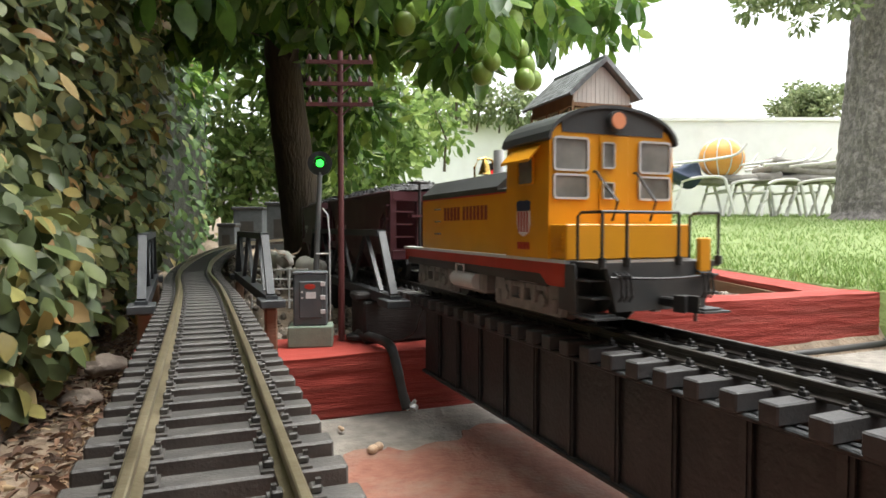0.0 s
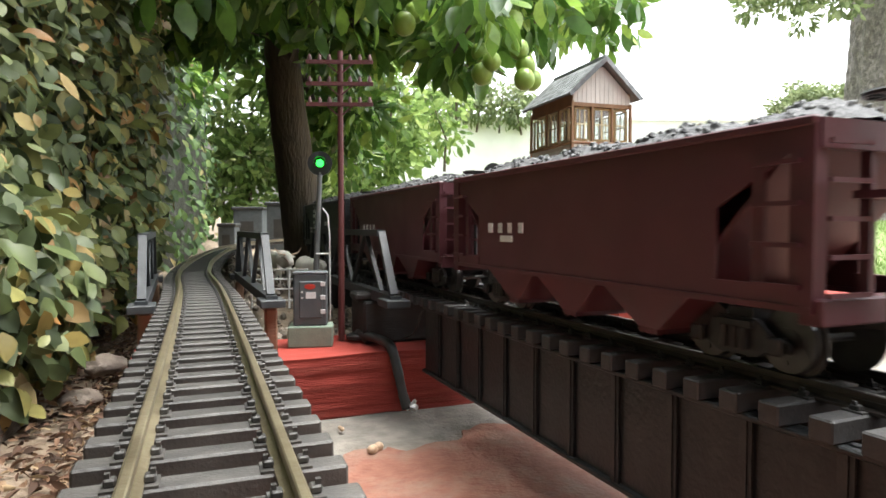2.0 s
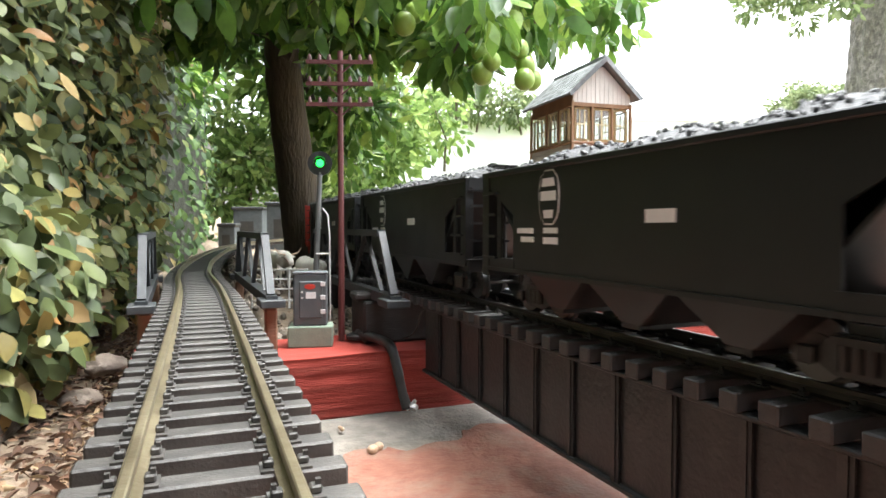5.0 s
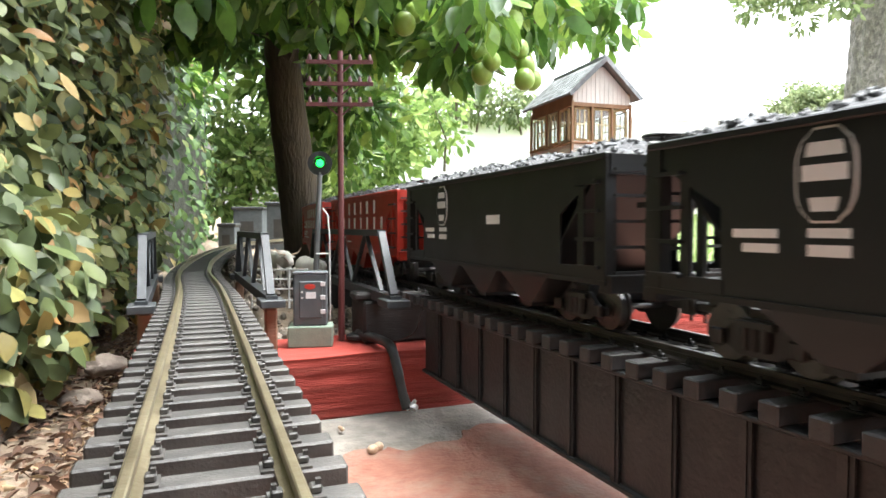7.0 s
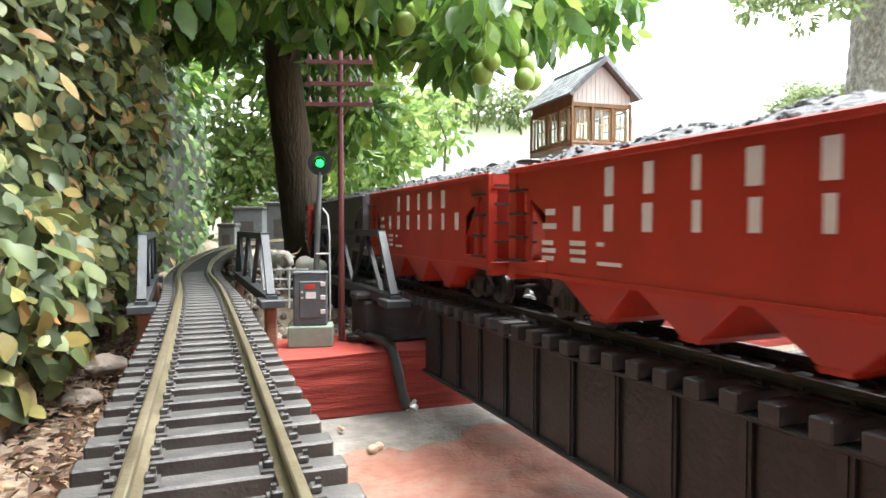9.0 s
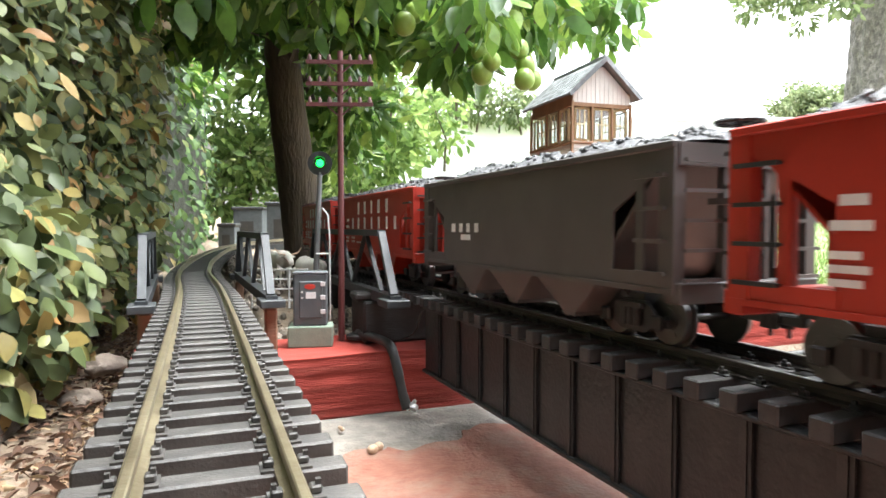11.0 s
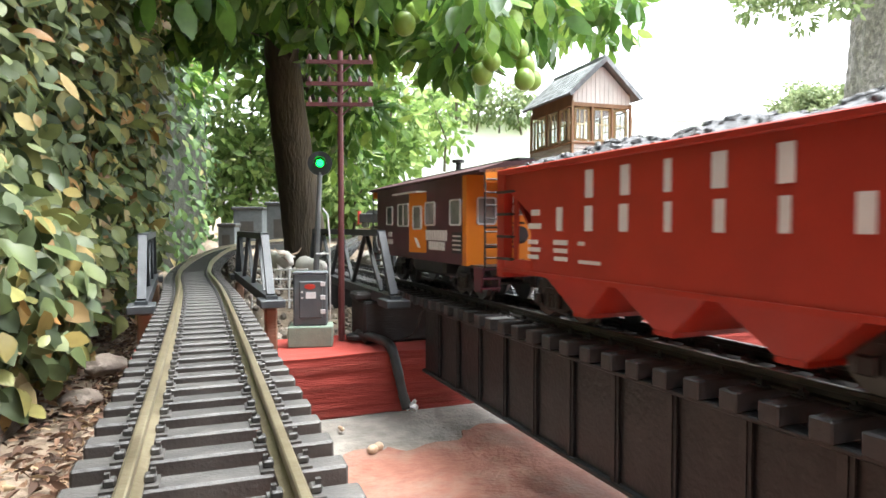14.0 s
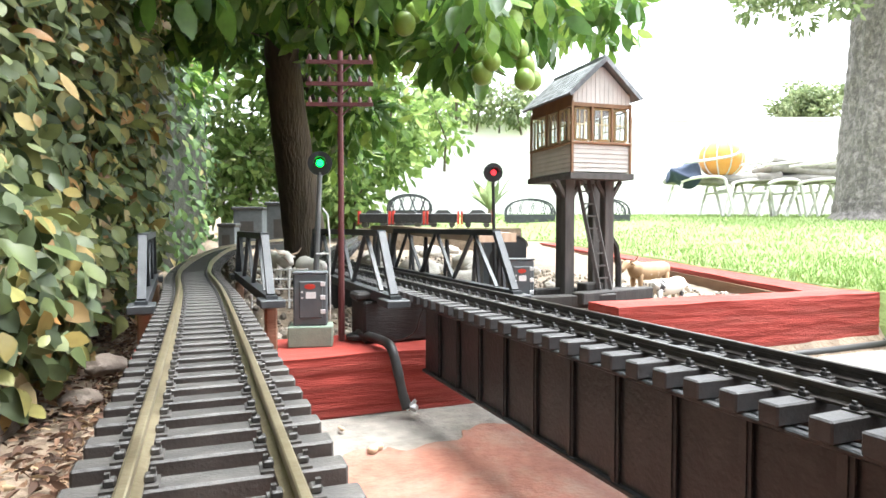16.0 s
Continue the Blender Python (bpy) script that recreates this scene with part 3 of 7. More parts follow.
def track(name, line, tie_len, tie_w, tie_h, pitch, first, rail_m, tie_m, label, single):
    """Two rails and ties along a line at rail-top height. Ties nearer than `single` metres are pieces of their own."""
    root = thing(name, Matrix.Identity(4), label, "railway track")
    for s in (-1, 1):
        pts = []
        for i, p in enumerate(line):
            d = (line[min(i + 1, len(line) - 1)] - line[max(0, i - 1)]).normalized()
            pts.append(p + Vector((d.y, -d.x, 0)) * s * 0.0239)
        bm = B()
        rail_profile(bm, pts)
        part("rail", bm, rail_m, root)
    me, fx = tie_mesh(tie_len, tie_w, tie_h, tie_m), fixing_mesh(tie_m)
    rest = B()
    acc, nxt = 0.0, first
    for a, b in zip(line, line[1:]):
        seg = (b - a).length
        while nxt <= acc + seg:
            p = a.lerp(b, (nxt - acc) / seg)
            ang = math.atan2(-(b - a).x, (b - a).y)
            m = Matrix.Translation(p - Vector((0, 0, 0.0083))) @ Matrix.Rotation(ang + R.gauss(0, 0.008), 4, "Z")
            if nxt < single:
                o = new("tie", me)
                o.parent, o.matrix_basis = root, m
                for s in (-1, 1):
                    f = new("tie_plate", fx)
                    f.parent, f.matrix_basis = o, Matrix.Translation((s * 0.0239, 0, 0.0))
            else:
                box(rest, -tie_len / 2, tie_len / 2, -tie_w / 2, tie_w / 2, -tie_h, 0, 0, m)
            nxt += pitch
        acc += seg
    if rest.verts:
        tagged(part("distant_track_bed", rest, tie_m, root), kind="stuff")
    else:
        rest.free()
    return root


LEFT = spline([(-0.002, -0.25, RAIL), (0.004, 0.1, RAIL), (0.010, 0.4, RAIL), (0.015, 0.8, RAIL), (0.012, 1.2, RAIL), (0.045, 1.7, RAIL), (0.13, 2.3, RAIL + 0.005), (0.32, 3.0, RAIL + 0.01), (0.62, 3.7, RAIL + 0.01)], 12)
track("garden_track", LEFT, 0.0890, 0.0112, 0.0118, 0.0262, 0.0235, M["rail"], M["tie"], "brass-railed garden track with weathered grey ties", 1.5)


# the train's line: straight over the bridge, then a bend towards the back
BEND_Y, BEND_R, BEND_A = 1.25, 2.0, radians(16)


def on_line(s):
    """Place and heading at s metres along the bridge track."""
    if s < BEND_Y:
        return Vector((BX, s, RAIL)), 0.0
    a = min((s - BEND_Y) / BEND_R, BEND_A)
    p = Vector((BX + BEND_R * (1 - math.cos(a)), BEND_Y + BEND_R * math.sin(a), RAIL))
    rest = s - BEND_Y - a * BEND_R
    return p + Vector((math.sin(a), math.cos(a), 0)) * rest, -a


BRIDGE_LINE = [on_line(-0.62 + 0.06 * i)[0] for i in range(130)]
track("bridge_track", BRIDGE_LINE, 0.106, 0.0115, 0.0105, 0.0247, 0.0186, M["rail_dark"], M["tie_dark"], "dark steel track with bridge ties over the girders", 2.0)


def girder_bridge():
    root = thing("girder_bridge", Matrix.Identity(4), "black plate girder bridge carrying the train track", "bridge")
    top, bot, y0, y1 = RAIL - 0.019, 0.0505, -0.60, 0.692
    for s in (-1, 1):
        x = BX + s * 0.043
        bm = B()
        box(bm, x - 0.0015, x + 0.0015, y0, y1, bot, top)
        g = part("web_plate", bm, M["girder"], root)
        for z0, z1 in ((bot, bot + 0.0035), (top - 0.003, top)):
            bm = B()
            box(bm, x - 0.006, x + 0.006, y0, y1, z0, z1, 0.0008)
            part("flange", bm, M["girder"], root)
        bm = B()
        box(bm, -0.0018, 0.0018, -0.0016, 0.0016, bot + 0.0035, top - 0.003)
        box(bm, -0.0008, 0.0008, -0.004, 0.004, bot + 0.0035, top - 0.003)
        first = part("stiffener", bm, M["girder"], root)
        k = 0
        y = 0.6455
        while y > y0:
            m = Matrix.Translation((x + s * 0.0032, y, 0))
            if k == 0:
                first.matrix_basis = m
            else:
                again(first, m)
            k += 1
            y -= 0.0517
    for k in range(9):
        bm = B()
        y = 0.62 - k * 0.14
        beam(bm, (BX - 0.04, y, bot + 0.01), (BX + 0.04, y, bot + 0.01), 0.006, 0.006)
        part("cross_brace", bm, M["girder"], root)


girder_bridge()


def truss(name, line, half, label, height=0.068, panels=6, foot=0.05):
    """A pony truss of raked end posts, verticals and diagonals on either side of a track."""
    a, b = Vector(line[0]), Vector(line[1])
    d = (b - a)
    L = d.length
    root = thing(name, Matrix.Translation(a) @ Matrix.Rotation(math.atan2(-d.x, d.y), 4, "Z"), label, "bridge")
    for s in (-1, 1):
        x = s * half
        bm = B()
        beam(bm, (x, foot, height), (x, L - foot, height), 0.011, 0.008)
        part("top_chord", bm, M["truss"], root)
        bm = B()
        beam(bm, (x, -0.01, -0.012), (x, L + 0.01, -0.012), 0.013, 0.012)
        part("bottom_chord", bm, M["truss"], root)
        for p, q in ((0, foot), (L, L - foot)):
            bm = B()
            beam(bm, (x, p, -0.006), (x, q, height), 0.007, 0.009, (1, 0, 0))
            part("end_post", bm, M["truss"], root)
            bm = B()
            box(bm, x - 0.014, x + 0.014, p - 0.020, p + 0.020, -0.019, -0.010, 0.001)
            part("bearing_shoe", bm, M["truss"], root)
        w = (L - 2 * foot) / panels
        for k in range(panels + 1):
            y = foot + k * w
            bm = B()
            beam(bm, (x, y, -0.006), (x, y, height), 0.005, 0.005)
            part("vertical", bm, M["truss"], root)
            if k < panels:
                bm = B()
                beam(bm, (x, y + (w if k % 2 else 0), -0.006), (x, y + (0 if k % 2 else w), height), 0.005, 0.004)
                part("diagonal", bm, M["truss"], root)
    return root


# ---------------------------------------------------------------- the train
TRAIN = []


def wheelset(parent, y, r, gauge_half=0.0225):
    bm = B()
    rod(bm, (-0.03, 0, 0), (0.03, 0, 0), 0.0022, n=8)
    for s in (-1, 1):
        rod(bm, (s * (gauge_half - 0.0012), 0, 0), (s * (gauge_half + 0.004), 0, 0), r, r * 0.97, n=24)
        rod(bm, (s * (gauge_half - 0.0022), 0, 0), (s * (gauge_half - 0.001), 0, 0), r + 0.0022, n=24)
        rod(bm, (s * (gauge_half + 0.004), 0, 0), (s * (gauge_half + 0.0048), 0, 0), r * 0.45, n=12)
        for k in range(5):
            a = k * math.tau / 5
            rod(bm, (s * (gauge_half + 0.0038), r * 0.65 * math.cos(a), r * 0.65 * math.sin(a)), (s * (gauge_half + 0.0045), r * 0.65 * math.cos(a), r * 0.65 * math.sin(a)), r * 0.1, n=6)
    ob = part("wheelset", bm, M["wheel"], parent, "dark steel wheels on an axle")
    ob.matrix_basis = Matrix.Translation((0, y, r))
    return ob


def freight_truck(parent, y):
    root = new("truck")
    root.parent = parent
    root.matrix_basis = Matrix.Translation((0, y, 0))
    bm = B()
    for s in (-1, 1):
        out = [(-0.031, 0.0115), (-0.021, 0.0115), (-0.012, 0.0065), (0.012, 0.0065), (0.021, 0.0115), (0.031, 0.0115), (0.031, 0.0165), (0.022, 0.0175), (0.012, 0.0262), (-0.012, 0.0262), (-0.022, 0.0175), (-0.031, 0.0165)]
        prism(bm, out, "x", s * 0.0300, s * 0.0335)
        for yy in (-0.025, 0.025):
            box(bm, s * 0.0355 - 0.002, s * 0.0355 + 0.002, yy - 0.0045, yy + 0.0045, 0.010, 0.019, 0.001)
        for k in (-0.006, 0, 0.006):
            rod(bm, (s * 0.0355, k, 0.010), (s * 0.0355, k, 0.0215), 0.0026, n=8)
        box(bm, s * 0.035 - 0.002, s * 0.035 + 0.002, -0.0115, 0.0115, 0.0215, 0.025)
    box(bm, -0.031, 0.031, -0.008, 0.008, 0.018, 0.031)
    ob = part("side_frame", bm, M["black"], root)
    axles = [(wheelset(root, yy, 0.0162), 0.0162) for yy in (-0.025, 0.025)]
    return axles


def coupler(parent, y, s):
    bm = B()
    box(bm, -0.0032, 0.0032, min(y, y + s * 0.020), max(y, y + s * 0.020), 0.020, 0.026, 0.001)
    prism(bm, [(-0.0062, y + s * 0.018), (0.0045, y + s * 0.018), (0.0065, y + s * 0.028), (0.003, y + s * 0.031), (0.0005, y + s * 0.024), (-0.005, y + s * 0.027)], "z", 0.0175, 0.0285)
    rod(bm, (0.004, y + s * 0.027, 0.012), (0.004, y + s * 0.027, 0.0175), 0.0012, n=6)
    part("coupler", bm, M["black"], parent)


def mark(parent, name, x0, x1, y0, y1, z0, z1, material):
    bm = B()
    box(bm, min(x0, x1), max(x0, x1), y0, y1, z0, z1)
    return part(name, bm, material, parent)


def hopper(livery, label, name="hopper_car"):
    """A three-bay open coal hopper. Local y points to the rear, z is up from the rail tops."""
    root = thing(name, Matrix.Identity(4), label, "hopper car", "hopper cars of the coal train")
    paint = M[livery]
    H, top, sill, hw = 0.196, 0.1215, 0.0365, 0.054
    for s in (-1, 1):
        bm = B()
        prism(bm, [(-0.141, sill), (0.141, sill), (0.141, 0.083), (0.186, 0.108), (0.186, top - 0.003), (-0.186, top - 0.003), (-0.186, 0.108), (-0.141, 0.083)], "x", s * (hw - 0.0016), s * hw)
        part("side_sheet", bm, paint, root)
        bm = B()
        box(bm, min(s * (hw - 0.004), s * (hw + 0.0016)), max(s * (hw - 0.004), s * (hw + 0.0016)), -H, H, sill - 0.0008, sill + 0.0022)
        box(bm, min(s * (hw - 0.003), s * (hw + 0.0006)), max(s * (hw - 0.003), s * (hw + 0.0006)), -H, -0.139, sill + 0.0022, sill + 0.0105)
        box(bm, min(s * (hw - 0.003), s * (hw + 0.0006)), max(s * (hw - 0.003), s * (hw + 0.0006)), 0.139, H, sill + 0.0022, sill + 0.0105)
        part("side_sill", bm, paint, root)
        bm = B()
        box(bm, min(s * (hw - 0.003), s * (hw + 0.002)), max(s * (hw - 0.003), s * (hw + 0.002)), -H, H, top - 0.0045, top, 0.0008)
        part("top_chord", bm, paint, root)
        for e in (-1, 1):
            bm = B()
            box(bm, min(s * (hw - 0.007), s * (hw + 0.0012)), max(s * (hw - 0.007), s * (hw + 0.0012)), min(e * (H - 0.012), e * H), max(e * (H - 0.012), e * H), sill + 0.002, top - 0.004)
            part("corner_post", bm, paint, root)
            bm = B()
            for k in range(4):
                z = 0.047 + k * 0.0185
                beam(bm, (s * (hw + 0.0035), e * (H - 0.030), z), (s * (hw + 0.0035), e * (H - 0.005), z), 0.0022, 0.0022)
                for yy in (H - 0.029, H - 0.006):
                    beam(bm, (s * (hw + 0.0038), e * yy, z), (s * (hw - 0.001), e * yy, z), 0.0014, 0.0014)
            part("side_ladder", bm, paint if livery != "up_red" else M["black"], root)
            bm = B()
            box(bm, min(s * (hw - 0.002), s * hw), max(s * (hw - 0.002), s * hw), min(e * (H - 0.033), e * (H - 0.0265)), max(e * (H - 0.033), e * (H - 0.0265)), sill + 0.01, top - 0.006)
            part("ladder_stile", bm, paint, root)
    for e in (-1, 1):
        bm = B()
        prism(bm, [(e * 0.188, 0.117), (e * 0.190, 0.117), (e * 0.112, 0.034), (e * 0.108, 0.034)], "x", -0.0515, 0.0515)
        part("slope_sheet", bm, paint, root)
        bm = B()
        box(bm, -0.052, 0.052, min(e * (H - 0.004), e * (H + 0.001)), max(e * (H - 0.004), e * (H + 0.001)), top - 0.014, top - 0.001)
        box(bm, -0.054, 0.054, min(e * (H - 0.008), e * (H + 0.004)), max(e * (H - 0.008), e * (H + 0.004)), sill - 0.006, sill + 0.006, 0.0008)
        for x in (-0.016, 0.016):
            box(bm, x - 0.002, x + 0.002, min(e * (H - 0.006), e * (H - 0.001)), max(e * (H - 0.006), e * (H - 0.001)), sill + 0.006, top - 0.014)
        part("end_frame", bm, paint, root)
        for x0, x1 in ((-0.052, -0.026), (0.026, 0.052)):
            bm = B()
            for x in (x0 + 0.001, x1 - 0.001):
                beam(bm, (x, e * (H + 0.004), sill), (x, e * (H + 0.004), top - 0.006), 0.0018, 0.0018)
            for k in range(5):
                z = 0.044 + k * 0.0165
                beam(bm, (x0, e * (H + 0.005), z), (x1, e * (H + 0.005), z), 0.0021, 0.0021)
            part("end_ladder", bm, paint if livery != "up_red" else M["black"], root)
        coupler(root, e * (H - 0.002), e)
    bm = B()
    box(bm, -0.006, 0.006, -H, H, 0.026, 0.036)
    part("center_sill", bm, M["black"], root)
    for y in (-0.083, 0.0, 0.083):
        bm = B()
        a = [bm.verts.new(p) for p in ((-0.0525, y - 0.039, sill), (0.0525, y - 0.039, sill), (0.0525, y + 0.039, sill), (-0.0525, y + 0.039, sill))]
        b = [bm.verts.new(p) for p in ((-0.0490, y - 0.0095, 0.0125), (0.0490, y - 0.0095, 0.0125), (0.0490, y + 0.0045, 0.0125), (-0.0490, y + 0.0045, 0.0125))]
        bm.faces.new(a)
        bm.faces.new(b[::-1])
        for i in range(4):
            bm.faces.new((a[i], b[i], b[(i + 1) % 4], a[(i + 1) % 4]))
        bmesh.ops.recalc_face_normals(bm, faces=bm.faces)
        box(bm, -0.0495, 0.0495, y - 0.0105, y + 0.0055, 0.0105, 0.0135)
        part("discharge_chute", bm, paint, root)
    # brake staff and wheel on the leading end
    bx, by = -0.018, -H - 0.0095
    bm = B()
    rod(bm, (bx, by, 0.030), (bx, by, 0.131), 0.0019)
    part("brake_staff", bm, M["black"], root)
    bm = B()
    sweep(bm, [(bx + 0.0125 * math.cos(a), by + 0.0125 * math.sin(a), 0.1315) for a in [k * math.tau / 18 for k in range(19)]], 0.0013, 6)
    for k in range(4):
        a = k * math.pi / 4
        beam(bm, (bx - 0.012 * math.cos(a), by - 0.012 * math.sin(a), 0.131), (bx + 0.012 * math.cos(a), by + 0.012 * math.sin(a), 0.131), 0.0016, 0.0016)
    rod(bm, (bx, by, 0.1295), (bx, by, 0.1330), 0.003, n=10)
    part("brake_wheel", bm, M["black"], root)
    bm = B()
    box(bm, bx - 0.012, bx + 0.018, by - 0.005, -H + 0.001, 0.086, 0.0895)
    part("brake_step", bm, paint, root)
    # coal
    bm = B()
    nx, ny = 12, 70
    g = [[bm.verts.new((-0.0515 + 0.103 * i / nx, -0.187 + 0.374 * j / ny,
                        0.1185 + 0.0155 * math.sin(math.pi * i / nx) * min(1, 5 * math.sin(math.pi * j / ny) + 0.2) + 0.0032 * noise.noise((i * 0.9, j * 0.9, len(TRAIN))) + 0.0022 * noise.noise((i * 2.3, j * 2.3, 4))
                        + 0.003 * math.sin(j * 0.33 + len(TRAIN)))) for i in range(nx + 1)] for j in range(ny + 1)]
    for a, b in zip(g, g[1:]):
        for i in range(nx):
            bm.faces.new((a[i], a[i + 1], b[i + 1], b[i]))
    part("coal_load", bm, M["coal_bed"], root, "heaped grey-black coal load")
    bm = B()
    lumps = random.Random(len(TRAIN))
    for k in range(420):
        x, y = lumps.uniform(-0.05, 0.05), lumps.uniform(-0.185, 0.185)
        z = 0.1190 + 0.0155 * math.cos(x / 0.0515 * math.pi / 2) * min(1, 5 * math.sin(math.pi * (y + 0.187) / 0.374) + 0.2) + 0.003 * math.sin((y + 0.187) / 0.374 * 70 * 0.33 + len(TRAIN))
        s = lumps.uniform(0.0018, 0.0038)
        bmesh.ops.create_icosphere(bm, subdivisions=1, radius=s, matrix=Matrix.Translation((x, y, z)) @ Euler((k, 2 * k, 3 * k)).to_matrix().to_4x4() @ Matrix.Diagonal((1, 0.7, 0.8, 1)))
    tagged(part("coal", bm, M["coal"], root), kind="stuff")
    axles = freight_truck(root, -0.136) + freight_truck(root, 0.136)
    # lettering on both sides, as plain bars
    for s in (-1, 1):
        face = s * hw
        t = -s * 0.0008
        d = s * -1
        if livery == "up_red":
            upper = ((0.0707, 0.0140), (0.0336, 0.0140), (-0.0079, 0.0052), (-0.0390, 0.0165), (-0.0783, 0.0150))
            lower = ((0.1057, 0.0125), (0.0712, 0.0140), (0.0346, 0.0140), (-0.0082, 0.0052), (-0.0417, 0.0120), (-0.0827, 0.0056), (-0.1152, 0.0140))
            for row, z0, z1 in ((upper, 0.0930, 0.1115), (lower, 0.0706, 0.0876)):
                for y, w in row:
                    trim = 0.22 * w if w > 0.008 else 0
                    mark(root, "letter_bar", face, face - t, y - w + trim, y - trim, z0, z1, M["white"])
            for y0, y1, z0, z1 in ((0.1275, 0.1395, 0.0822, 0.0868), (0.1255, 0.1435, 0.0720, 0.0762), (0.1300, 0.1440, 0.0602, 0.0636), (0.1265, 0.1440, 0.0545, 0.0578), (0.1290, 0.1440, 0.0488, 0.0520),
                                   (0.0895, 0.1070, 0.0605, 0.0640), (0.0895, 0.1070, 0.0548, 0.0580), (0.0895, 0.1060, 0.0490, 0.0520), (0.0690, 0.0758, 0.0608, 0.0634), (0.0510, 0.0750, 0.0484, 0.0508)):
                mark(root, "letter_bar", face, face - t, y0, y1, z0, z1, M["white"])
        elif livery in ("brown", "hop_grey"):
            for y0, y1 in ((0.1110, 0.1190), (0.0935, 0.1000), (0.0765, 0.0825), (0.0575, 0.0645)):
                mark(root, "letter_bar", face, face - t, y0, y1, 0.0685, 0.0768, M["white"])
            mark(root, "letter_bar", face, face - t, 0.0750, 0.0960, 0.0610, 0.0662, M["white"])
        else:
            # rounded emblem: a pale rim with three pale fields in it
            def field(ry, z0, z1, out, paint_m, name):
                zc, rz = 0.0954, 0.0206
                pts = []
                for k in range(9):
                    z = z0 + (z1 - z0) * k / 8
                    pts.append((ry * max(0.15, 1 - abs((z - zc) / rz) ** 3.2) ** 0.5, z))
                bm = B()
                prism(bm, [(0.0853 + y, z) for y, z in pts] + [(0.0853 - y, z) for y, z in pts[::-1]], "x", face, face + s * out)
                return part(name, bm, paint_m, root)
            field(0.0140, 0.0750, 0.1158, 0.0006, M["white"], "emblem_rim")
            field(0.0129, 0.0761, 0.1147, 0.0009, paint, "emblem_ground")
            for z0, z1, w in ((0.1035, 0.1095, 0.0090), (0.0930, 0.1000, 0.0105), (0.0800, 0.0860, 0.0072)):
                field(w, z0, z1, 0.0012, M["white"], "emblem_bar")
            for y0, y1, z0, z1 in ((0.1080, 0.1330, 0.0684, 0.0726), (0.1075, 0.1270, 0.0616, 0.0658), (0.0737, 0.0925, 0.0688, 0.0729), (0.0735, 0.0925, 0.0608, 0.0658), (-0.0460, -0.0215, 0.0760, 0.0838)):
                mark(root, "letter_bar", face, face - t, y0, y1, z0, z1, M["white"])
    return root, axles


def frame_ring(bm, c, w, h, t, axis, d, r=0.003):
    """A rounded window frame round the centre c, of thickness t, standing d deep."""
    def ring(ww, hh, rr):
        out = []
        for qx, qz, a0 in ((1, 1, 0), (-1, 1, 90), (-1, -1, 180), (1, -1, 270)):
            for k in range(4):
                a = radians(a0 + 30 * k)
                out.append((qx * (ww / 2 - rr) + rr * math.cos(a), qz * (hh / 2 - rr) + rr * math.sin(a)))
        return out
    o, i = ring(w, h, r + t), ring(w - 2 * t, h - 2 * t, max(0.0006, r))
    def P(p, k):
        return (c[0] + k, c[1] + p[0], c[2] + p[1]) if axis == "x" else (c[0] + p[0], c[1] + k, c[2] + p[1])
    vo = [[bm.verts.new(P(p, k)) for p in o] for k in (0, d)]
    vi = [[bm.verts.new(P(p, k)) for p in i] for k in (0, d)]
    n = len(o)
    for k in range(n):
        j = (k + 1) % n
        bm.faces.new((vo[1][k], vo[1][j], vi[1][j], vi[1][k]))
        bm.faces.new((vo[0][k], vo[0][j], vo[1][j], vo[1][k]))
        bm.faces.new((vi[1][k], vi[1][j], vi[0][j], vi[0][k]))
    bmesh.ops.recalc_face_normals(bm, faces=bm.faces)


def window(parent, c, w, h, axis, out, trim, t=0.0016, back="inside_shade"):
    """A recessed pane with a raised frame; out is the outward step along the axis."""
    bm = B()
    frame_ring(bm, c, w, h, t, axis, out * 0.0018, min(w, h) * 0.07)
    fr = part("window", bm, trim, parent)
    bm = B()
    k = out * 0.0007
    if axis == "x":
        box(bm, min(c[0], c[0] + k), max(c[0], c[0] + k), c[1] - w / 2 + t, c[1] + w / 2 - t, c[2] - h / 2 + t, c[2] + h / 2 - t)
    else:
        box(bm, c[0] - w / 2 + t, c[0] + w / 2 - t, min(c[1], c[1] + k), max(c[1], c[1] + k), c[2] - h / 2 + t, c[2] + h / 2 - t)
    part("pane", bm, M["pane"], fr)


M["pane"] = mat("grey_window_pane", (0.09, 0.095, 0.09), (0.24, 0.24, 0.22), 0.06, 0, 30, 0.02, 100)


